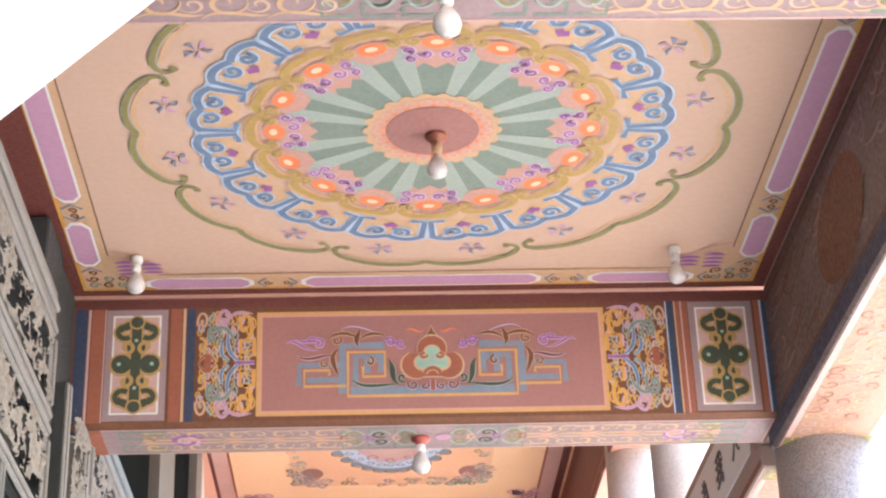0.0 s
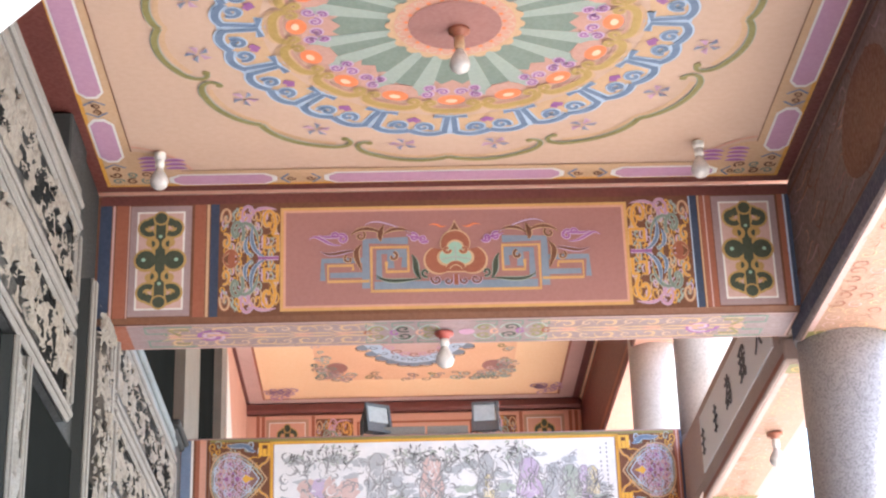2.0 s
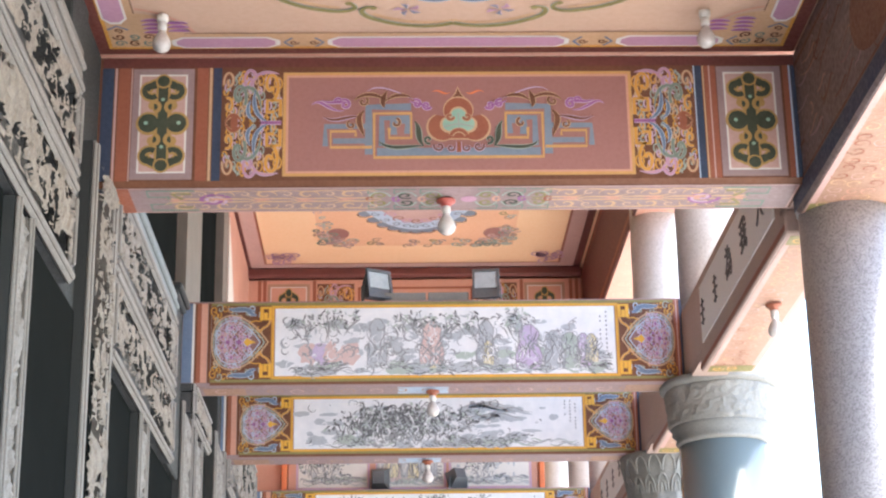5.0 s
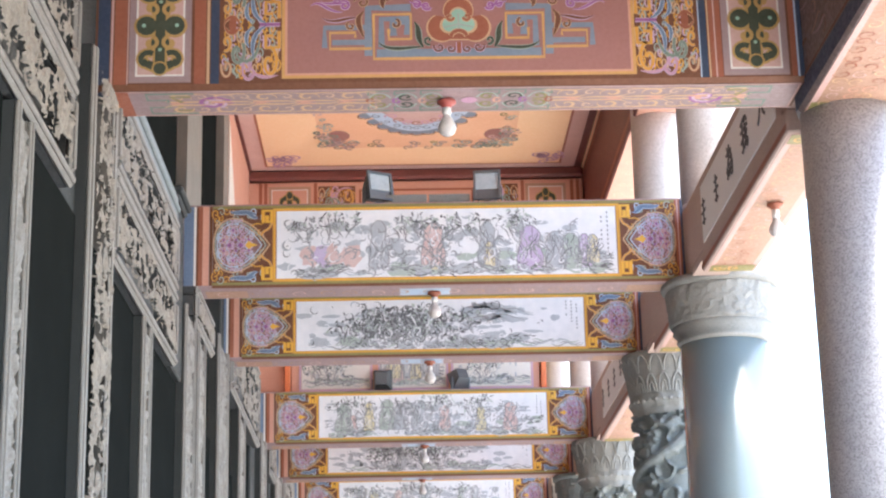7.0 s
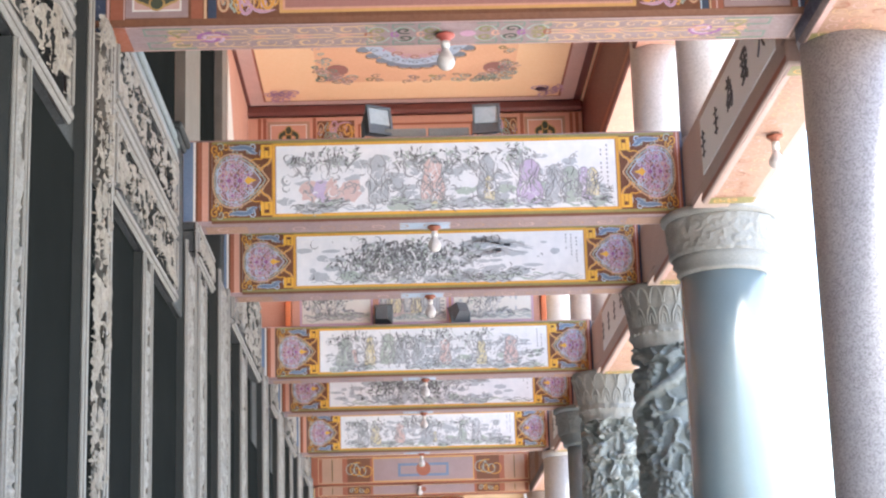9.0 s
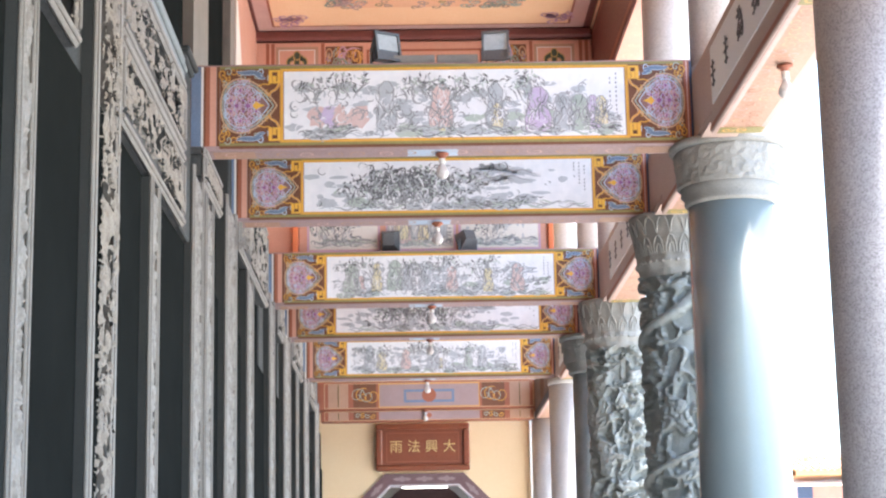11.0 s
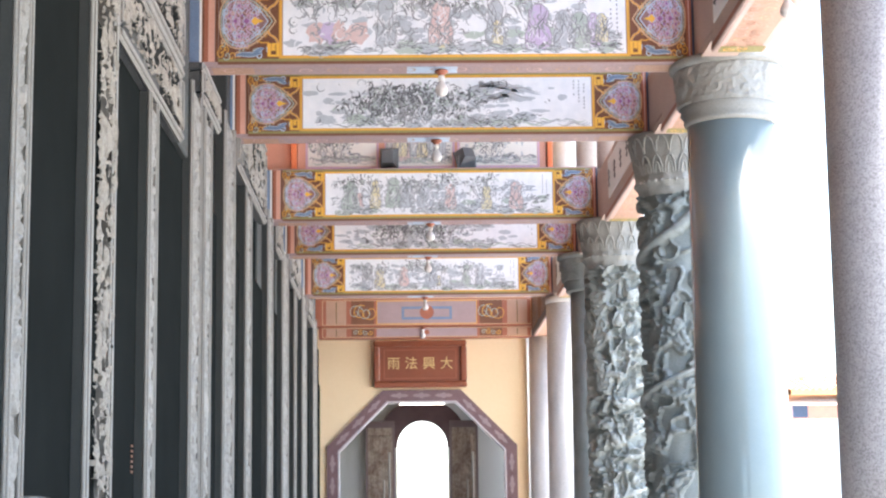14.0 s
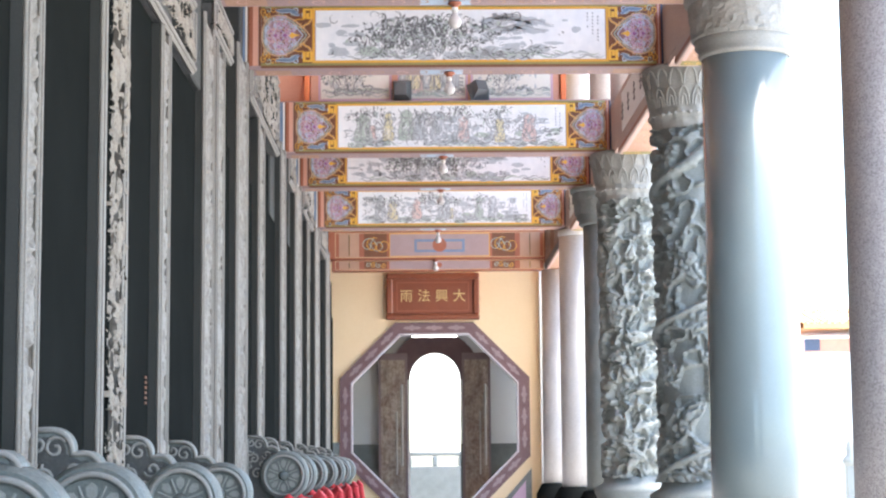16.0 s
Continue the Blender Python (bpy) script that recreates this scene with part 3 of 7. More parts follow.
# hanging plaque with four gilt characters
plaque = thing("plaque", (0.265, Y_END, 4.025), "red-brown lacquered plaque with four gilt characters", "plaque")
part("board", Shape().box((-0.94, -0.10, 0), (0.94, -0.004, 0.94), 0.02), "lacquer", plaque)
s = Shape()
for a in (((-0.95, -0.17, -0.01), (0.95, -0.09, 0.11)), ((-0.95, -0.17, 0.83), (0.95, -0.09, 0.95)), ((-0.95, -0.17, 0.11), (-0.82, -0.09, 0.83)), ((0.82, -0.17, 0.11), (0.95, -0.09, 0.83))):
    s.box(*a, 0.025)
part("frame", s, "lacquer", plaque)
part("inner_line", Shape().border(-0.74, 0.17, 0.74, 0.77, 0.02, lambda u, v, h: (u, -0.10 - h, v), 0.004), "brown", plaque)


def lettering(name, text, size, matrix, material, parent):
    cu = bpy.data.curves.new(name, "FONT")
    cu.body, cu.size, cu.extrude, cu.align_x, cu.align_y = text, size, 0.004, "CENTER", "CENTER"
    tmp = bpy.data.objects.new(name, cu)
    me = bpy.data.meshes.new_from_object(tmp)
    bpy.data.objects.remove(tmp)
    me.transform(matrix)
    me.materials.clear()
    me.materials.append(M[material])
    ob = new(name, me)
    ob.parent = parent
    return ob


for k, ch in enumerate("雨法興大"):
    lettering("character", ch, 0.27, Matrix.Translation((-0.54 + 0.36 * k, -0.11, 0.47)) @ Euler((radians(90), 0, 0)).to_matrix().to_4x4(), "gilt", plaque)


# ---- painted beams across the porch ----
def scroll_block(p, u0, v0, u1, v1, inward):
    """Dense scrollwork in gold, blue, mauve and green on brown; inward: +1 where the picture lies to the right."""
    cu, cv, hw, hh = (u0 + u1) / 2, (v0 + v1) / 2, (u1 - u0) / 2, (v1 - v0) / 2
    p.rect("umber", u0, v0, u1, v1, 0.003)
    X = lambda pts: [(cu + inward * a * hw, cv + b * hh) for a, b in pts]
    for up in (1, -1):
        Y = lambda pts: X([(a, b * up) for a, b in pts])
        p.line("gold", Y(curl(0.62, 0.70, 0.30, -90, 1.2, 1)), 0.016, 0.005, edge="tan", ew=0.005)
        p.line("gold", Y([(0.95, 0.12), (0.95, 0.42), (0.5, 0.42), (0.5, 0.2), (0.75, 0.2)]), 0.02, 0.005, edge="tan", ew=0.004)
        p.line("mauve", Y(bend((0.9, 0.92), (0.5, 0.98), (0.1, 0.98), (0.0, 0.7))), 0.014, 0.005, 2.0, edge="lilac", ew=0.005)
        p.line("mauve", Y(curl(-0.1, 0.78, 0.24, 20, 1.2, 1)), 0.014, 0.005, edge="lilac", ew=0.004)
        p.line("moss", Y(bend((0.3, 0.2), (0.3, 0.75), (-0.45, 0.8), (-0.5, 0.42), 18)), 0.017, 0.006, 2.0, edge="sage", ew=0.006)
        p.line("moss", Y(curl(-0.45, 0.5, 0.26, -40, 1.1, 1)), 0.014, 0.006, edge="sage", ew=0.004)
        p.line("bluepaint", Y(bend((0.55, 0.02), (0.1, 0.1), (0.0, 0.35), (0.1, 0.62))), 0.02, 0.007, 2.0, edge="sky", ew=0.005)
        p.line("bluepaint", Y(bend((0.1, 0.05), (-0.2, 0.1), (-0.2, 0.3), (-0.05, 0.42))), 0.017, 0.007, 2.0, edge="sky", ew=0.005)
        p.line("brown", Y(bend((-0.35, 0.0), (-0.5, 0.2), (-0.75, 0.2), (-0.9, 0.0))), 0.02, 0.006, 2.0, edge="tan", ew=0.005)
        p.line("tan", Y(curl(-0.78, 0.78, 0.2, 200, 1.2, -1)), 0.013, 0.006, edge="brown", ew=0.004)
        p.line("gold", Y(curl(-0.8, 0.32, 0.16, 120, 1.1, -1)), 0.012, 0.006, edge="tan", ew=0.004)
        p.line("sage", Y(bend((-0.95, 0.55), (-0.7, 0.62), (-0.6, 0.95), (-0.35, 0.95))), 0.016, 0.006, 2.0)
    rnd = random.Random(12)
    for k in range(70):
        a, q = rnd.uniform(-0.92, 0.92), rnd.uniform(0.06, 0.92)
        r, st, sn, m = rnd.uniform(0.08, 0.15), rnd.uniform(0, 360), rnd.choice((1, -1)), rnd.choice(("gold", "gold", "tan", "sage", "lilac"))
        for up in (1, -1):
            p.line(m, X([(x, y * up) for x, y in curl(a, q, r, st, 1.1, sn, 10)]), 0.009, 0.0042 + 0.00002 * k)
    p.line("purple", X([(0.3, 0), (0.98, 0)]), 0.018, 0.008, edge="lilac", ew=0.005)
    p.field("brown", X(arc(-0.6, 0, 0.13, 0, 350, 12, 0.16)), 0.008)


def cross_panel(p, u0, v0, u1, v1, ground=("mauvegrey", "rose")):
    """A framed upright panel with a dark green clouded cross."""
    cu, cv, hh = (u0 + u1) / 2, (v0 + v1) / 2, (v1 - v0) / 2
    p.rect(ground[0], u0, v0, u1, v1, 0.003)
    p.rect(ground[0], u0 + 0.012, v0 + 0.012, u1 - 0.012, v1 - 0.012, 0.0045)
    p.border("white", u0 + 0.04, v0 + 0.04, u1 - 0.04, v1 - 0.04, 0.012, 0.006)
    p.rect(ground[1], u0 + 0.052, v0 + 0.052, u1 - 0.052, v1 - 0.052, 0.006)
    g = lambda pts, w, h, ew: p.line("deepgreen", pts, w, h, 0, "oldgold", ew)
    for up in (1, -1):
        Y = lambda pts: [(cu + a, cv + b * up * hh / 0.375) for a, b in pts]
        g(Y([(0, 0), (0, 0.26)]), 0.06, 0.0082 + 0.0001 * up, 0.016)
        for sd in (1, -1):
            Z = lambda pts: Y([(a * sd, b) for a, b in pts])
            p.line("oldgold", Z(curl(0.055, 0.115, 0.042, -100, 0.9, -1, 14, 0.6)), 0.024, 0.0125 + 0.0001 * sd)
            g(Z(curl(0.075, 0.225, 0.052, -130, 0.8, 1, 14, 0.55)), 0.034, 0.0086 + 0.0001 * sd, 0.014)
            g(Z(bend((0, 0.275), (0.05, 0.285), (0.08, 0.26), (0.10, 0.225))), 0.034, 0.009 + 0.0001 * sd, 0.014)
            g(Z(bend((0, 0.06), (0.03, 0.09), (0.05, 0.10), (0.03, 0.15))), 0.034, 0.0094 + 0.0001 * sd, 0.012)
        p.field("oldgold", Y(arc(0, 0.285, 0.05, 0, 345, 12)), 0.0118)
        p.field("deepgreen", Y(arc(0, 0.285, 0.038, 0, 345, 12)), 0.0142)
        p.field("mint", Y(arc(0, 0.16, 0.012, 0, 345, 8)), 0.0142)
    for sd in (1, -1):
        p.field("oldgold", arc(cu + sd * 0.085, cv, 0.078, 0, 345, 14), 0.0075)
        p.field("deepgreen", arc(cu + sd * 0.085, cv, 0.062, 0, 345, 14), 0.0138)
        p.field("mint", arc(cu + sd * 0.10, cv, 0.013, 0, 345, 8), 0.0165)
    p.line("deepgreen", [(cu - 0.09, cv), (cu + 0.09, cv)], 0.06, 0.0144)


def banner(p, u0, v0, u1, v1):
    """The pink field with key pattern, branches and a trefoil."""
    cu, cv = (u0 + u1) / 2, (v0 + v1) / 2
    p.rect("pink", u0, v0, u1, v1, 0.003)
    p.border("softgold", u0, v0, u1, v1, 0.020, 0.005)
    p.border("salmon", u0 + 0.020, v0 + 0.020, u1 - 0.020, v1 - 0.020, 0.014, 0.0042)
    for sd in (1, -1):
        Z = lambda pts: [(cu + a * sd, cv + b) for a, b in pts]
        blue = lambda pts, w, h=0.0045: p.line("mistblue", Z(pts), w, h)
        gold = lambda pts, w=0.020: p.line("softgold", Z(pts), w, 0.0066)
        bark = lambda pts, w, m="umber", e="tan": p.line(m, Z(bend(*pts, 16)), w, 0.0092, 2.0, edge=e, ew=0.006)
        blue([(0.0, -0.188), (0.50, -0.188)], 0.052)
        blue([(0.55, -0.205), (0.55, 0.11), (0.29, 0.11)], 0.05)
        blue([(0.47, -0.15), (0.47, 0.035), (0.30, 0.035)], 0.04, 0.0048)
        blue([(0.40, -0.075), (0.40, 0.015), (0.31, 0.015), (0.31, -0.07)], 0.05, 0.0051)
        blue([(0.56, -0.115), (0.77, -0.115)], 0.036, 0.0049)
        blue([(0.56, -0.018), (0.815, -0.018), (0.815, -0.15)], 0.036, 0.0053)
        gold([(0.0, -0.225), (0.517, -0.225), (0.517, 0.066), (0.29, 0.066), (0.29, -0.098), (0.425, -0.098), (0.425, -0.03)])
        gold([(0.53, -0.157), (0.783, -0.157), (0.783, -0.052), (0.63, -0.052), (0.63, -0.085)], 0.018)
        bark([(0.83, 0.045), (0.75, -0.01), (0.68, 0.06), (0.61, 0.04)], 0.018, e="lilac")
        bark([(0.575, 0.085), (0.63, 0.04), (0.61, 0.0), (0.578, -0.085)], 0.030)
        p.line("umber", Z(curl(0.655, -0.01, 0.03, 60, 0.9, -1, 12)), 0.010, 0.0094, edge="tan", ew=0.004)
        bark([(0.64, 0.15), (0.59, 0.21), (0.50, 0.20), (0.44, 0.15)], 0.020)
        bark([(0.44, 0.15), (0.40, 0.19), (0.34, 0.20), (0.285, 0.168)], 0.020)
        bark([(0.44, 0.212), (0.46, 0.17), (0.47, 0.14), (0.455, 0.105)], 0.030)
        p.line("umber", Z(curl(0.585, 0.145, 0.034, 130, 0.9, 1, 12)), 0.011, 0.0094, edge="tan", ew=0.004)
        p.line("lilac", Z(bend((0.56, 0.212), (0.50, 0.262), (0.42, 0.235), (0.27, 0.155), 16)), 0.011, 0.0082, 2.0, edge="umber", ew=0.003)
        p.line("purple", Z(bend((0.90, 0.125), (0.84, 0.185), (0.80, 0.07), (0.70, 0.085), 16)), 0.013, 0.0087, 2.0, edge="lilac", ew=0.006)
        p.line("purple", Z(bend((0.84, 0.155), (0.78, 0.12), (0.74, 0.16), (0.66, 0.13), 14)), 0.013, 0.0089, 2.0, edge="lilac", ew=0.006)
        for a, b, r, st in ((0.695, 0.125, 0.036, 60), (0.255, 0.128, 0.030, 60), (0.195, 0.118, 0.030, 200), (0.735, 0.148, 0.022, 0)):
            p.line("purple", Z(curl(a, b, r, st, 1.1, 1, 14)), 0.012, 0.0093, edge="lilac", ew=0.005)
        p.line("purple", Z(bend((0.30, 0.15), (0.26, 0.12), (0.22, 0.14), (0.165, 0.085))), 0.012, 0.0091, 2.0, edge="lilac", ew=0.005)
        bark([(0.268, 0.012), (0.225, -0.05), (0.265, -0.09), (0.215, -0.155)], 0.032, "deepgreen", "sage")
        bark([(0.49, -0.12), (0.43, -0.185), (0.32, -0.155), (0.215, -0.15)], 0.020, "deepgreen", "sage")
        p.line("deepgreen", Z(curl(0.185, -0.11, 0.030, 250, 0.9, 1, 12)), 0.012, 0.0096, edge="sage", ew=0.004)
        p.line("umber", Z(curl(0.385, 0.0, 0.032, 100, 0.8, 1, 12)), 0.014, 0.0096, edge="tan", ew=0.004)
        p.line("umber", Z(curl(0.12, -0.155, 0.035, 20, 1.0, -1, 12)), 0.012, 0.009, edge="lilac", ew=0.004)
        p.line("umber", Z(curl(0.05, -0.165, 0.026, 160, 1.0, 1, 12)), 0.011, 0.0091, edge="lilac", ew=0.004)
        p.line("orange", Z(bend((0.05, 0.205), (0.10, 0.18), (0.10, 0.235), (0.16, 0.21))), 0.014, 0.006, 2.0)
    trefoil = arc(cu, cv + 0.078, 0.088, -25, 205, 14) + arc(cu - 0.098, cv - 0.028, 0.088, 115, 300, 14) + arc(cu + 0.098, cv - 0.028, 0.088, -120, 65, 14)
    grow = lambda k: [(cu + (a - cu) * k, cv + 0.008 + (b - cv - 0.008) * k) for a, b in trefoil]
    for m, k, h in (("tan", 1.07, 0.0105), ("brown", 1.0, 0.013), ("tan", 0.62, 0.0155), ("mint", 0.53, 0.018)):
        p.field(m, grow(k), h)
    p.line("brown", arc(cu, cv - 0.105, 0.052, 20, 160, 10), 0.022, 0.0205, edge="tan", ew=0.006)
    for sd in (1, -1):
        p.line("brown", curl(cu + sd * 0.052, cv + 0.035, 0.024, 90 + 90 * sd, 0.9, sd, 10, 0.6), 0.014, 0.0205, edge="tan", ew=0.004)
    p.line("sage", [(cu, cv - 0.045), (cu, cv + 0.06)], 0.012, 0.0205)
    p.line("sage", [(cu - 0.09, cv - 0.03), (cu, cv - 0.01), (cu + 0.09, cv - 0.03)], 0.012, 0.021)
    p.field("tan", [(cu - 0.045, cv + 0.165), (cu + 0.045, cv + 0.165), (cu + 0.018, cv + 0.20), (cu, cv + 0.245), (cu - 0.018, cv + 0.20)], 0.0078)
    p.field("umber", [(cu - 0.032, cv + 0.172), (cu + 0.032, cv + 0.172), (cu + 0.012, cv + 0.198), (cu, cv + 0.232), (cu - 0.012, cv + 0.198)], 0.0102)
    p.line("brown", [(cu, cv - 0.125), (cu, cv - 0.195)], 0.026, 0.0098, edge="lilac", ew=0.005)


def soffit_paint(p, u0, u1, v0, v1, rnd):
    """Cloud scrolls on the underside: pale in the arms, green and red key pattern in the middle."""
    cv, hw = (v0 + v1) / 2, (v1 - v0) / 2
    um = (u0 + u1) / 2
    p.rect("mauvegrey", u0, v0, u1, v1, 0.003)
    p.border("rose", u0, v0, u1, v1, 0.014, 0.0055)
    k3 = [0.0]

    def ln(m, pts, w, tp=2.0):
        k3[0] = (k3[0] + 0.00007) % 0.0014
        p.line(m, pts, w, 0.005 + k3[0], tp)
    for sd in (1, -1):
        for k in range(5):
            c = um + sd * (0.62 + 0.26 * k)
            if abs(c - um) > (u1 - u0) / 2 - 0.30:
                continue
            for t in (1, -1):
                Y = lambda pts: [(c + sd * a, cv + t * q) for a, q in pts]
                ln("tan", Y(curl(0.05, hw * 0.45, hw * 0.36, 200, 1.1, -1, 16)), 0.022)
                ln("cream", Y(curl(-0.08, hw * 0.5, hw * 0.22, 20, 1.1, 1, 14)), 0.016)
                ln("tan", Y(bend((-0.14, 0.0), (-0.08, hw * 0.3), (0.1, -hw * 0.1), (0.16, hw * 0.35))), 0.026)
                ln("tan", Y(bend((-0.12, hw * 0.75), (-0.05, hw * 0.9), (0.06, hw * 0.5), (0.15, hw * 0.85))), 0.022)
                ln("salmon", Y(bend((0.0, 0.02), (0.05, hw * 0.1), (0.1, hw * 0.05), (0.13, 0.02))), 0.03)
        for k in range(3):
            a = um + sd * (0.17 + 0.16 * k)
            for t in (1, -1):
                ln("moss", [(a + sd * x, cv + t * hw * q) for x, q in ((-0.06, 0.82), (0.07, 0.82), (0.07, 0.5), (0.0, 0.5))], 0.022, 0)
                ln("deepgreen" if k == 1 else "olive", curl(a, cv + t * hw * 0.3, hw * 0.26, 90 * k + 40 * t, 1.15, sd * t, 14), 0.018, 0)
                ln("sage", arc(a, cv, 0.07, 20 * t, 160 * t, 10, hw * 0.62), 0.014, 0)
            ln(("salmon", "purple", "brown")[k], arc(a + sd * 0.06, cv, 0.02, 0, 330, 8, hw * 0.2), 0.018, 0)
        e = um + sd * ((u1 - u0) / 2 - 0.32)
        for t in (1, -1):
            ln("moss", [(e + sd * 0.12 * a, cv + t * hw * q) for a, q in ((-1.2, 0.8), (1.2, 0.8), (1.2, 0.3), (0.2, 0.3), (0.2, 0.1))], 0.03, 0)
            ln("olive", [(e + sd * 0.12 * a, cv + t * hw * q) for a, q in ((-1.0, 0.55), (0.0, 0.55), (-0.5, 0.1))], 0.03, 0)
        ln("purple", curl(e - sd * 0.25, cv, hw * 0.55, 0, 1.3, sd, 16), 0.03, 0)
        ln("lilac", curl(e - sd * 0.25, cv, hw * 0.4, 60, 1.2, sd, 16), 0.02, 0)
    p.field("mauve", arc(um + 0.06, cv, 0.05, 0, 330, 10), 0.0075)


def body(z0, z1, d):
    s = Shape()
    prof = [(0, z0 + 0.03), (0.03, z0), (d - 0.03, z0), (d, z0 + 0.03), (d, z1 - 0.02), (d - 0.02, z1), (0.02, z1), (0, z1 - 0.02)]
    n = len(prof)
    s.add([(x, y, z) for x in (XL - 0.15, XR) for y, z in prof], [tuple(range(n)), tuple(range(2 * n - 1, n - 1, -1))] + [(i, (i + 1) % n, n + (i + 1) % n, n + i) for i in range(n)])
    return s


def bands(p, z0, z1, ends):
    for m, a, b in ends:
        p.rect(m, a, z0, b, z1, 0.003)


def pink_beam(y, z0, z1, d, depth=0):
    t = thing("pink_beam", (0, y, 0), "dusty pink painted beam with scrolls, framed panels and a trefoil", "beam", "beams across the porch")
    part("body", body(z0, z1, d), "umber", t)
    p = Paints(facing(0))
    p.rect("maroon", -1.79, z1 - 0.082, 2.50, z1 - 0.02, 0.003)
    bands(p, z0 + 0.03, z1 - 0.085, (("navy", -1.79, -1.718), ("rose", -1.712, -1.697), ("brown", -1.69, -1.615), ("rose", -1.612, -1.604), ("brown", -1.208, -1.137), ("tan", -1.131, -1.114), ("navy", -1.107, -1.056),
                                    ("sky", 1.862, 1.87), ("navy", 1.87, 1.912), ("tan", 1.917, 1.927), ("brown", 1.93, 1.955), ("rose", 1.956, 1.966), ("brown", 1.968, 2.0), ("brown", 2.42, 2.455), ("sky", 2.456, 2.468), ("navy", 2.47, 2.50)))
    p.make("band", t)
    lo, hi = z0 + 0.05, z1 - 0.12
    for u0, u1 in ((-1.60, -1.225), (2.005, 2.405)):
        p = Paints(facing(0))
        cross_panel(p, u0, lo - 0.01, u1, hi + 0.03)
        p.make("framed_panel", t)
    for u0, u1, k in ((-1.048, -0.685, 1), (1.475, 1.858, -1)):
        p = Paints(facing(0))
        scroll_block(p, u0, lo, u1, hi + 0.02, k)
        p.make("scrollwork", t)
    p = Paints(facing(0))
    banner(p, -0.678, lo + 0.005, 1.472, hi)
    p.make("centre_panel", t)
    p = Paints(flat(z0))
    soffit_paint(p, XL + 0.02, XR - 0.02, 0.03, d - 0.03, random)
    for m, a, b in (("navy", -1.79, -1.71), ("tan", -1.708, -1.69), ("brown", -1.688, -1.61)):
        p.rect(m, a, 0.03, b, d - 0.03, 0.007)
    p.make("underside_painting", t)
    return t


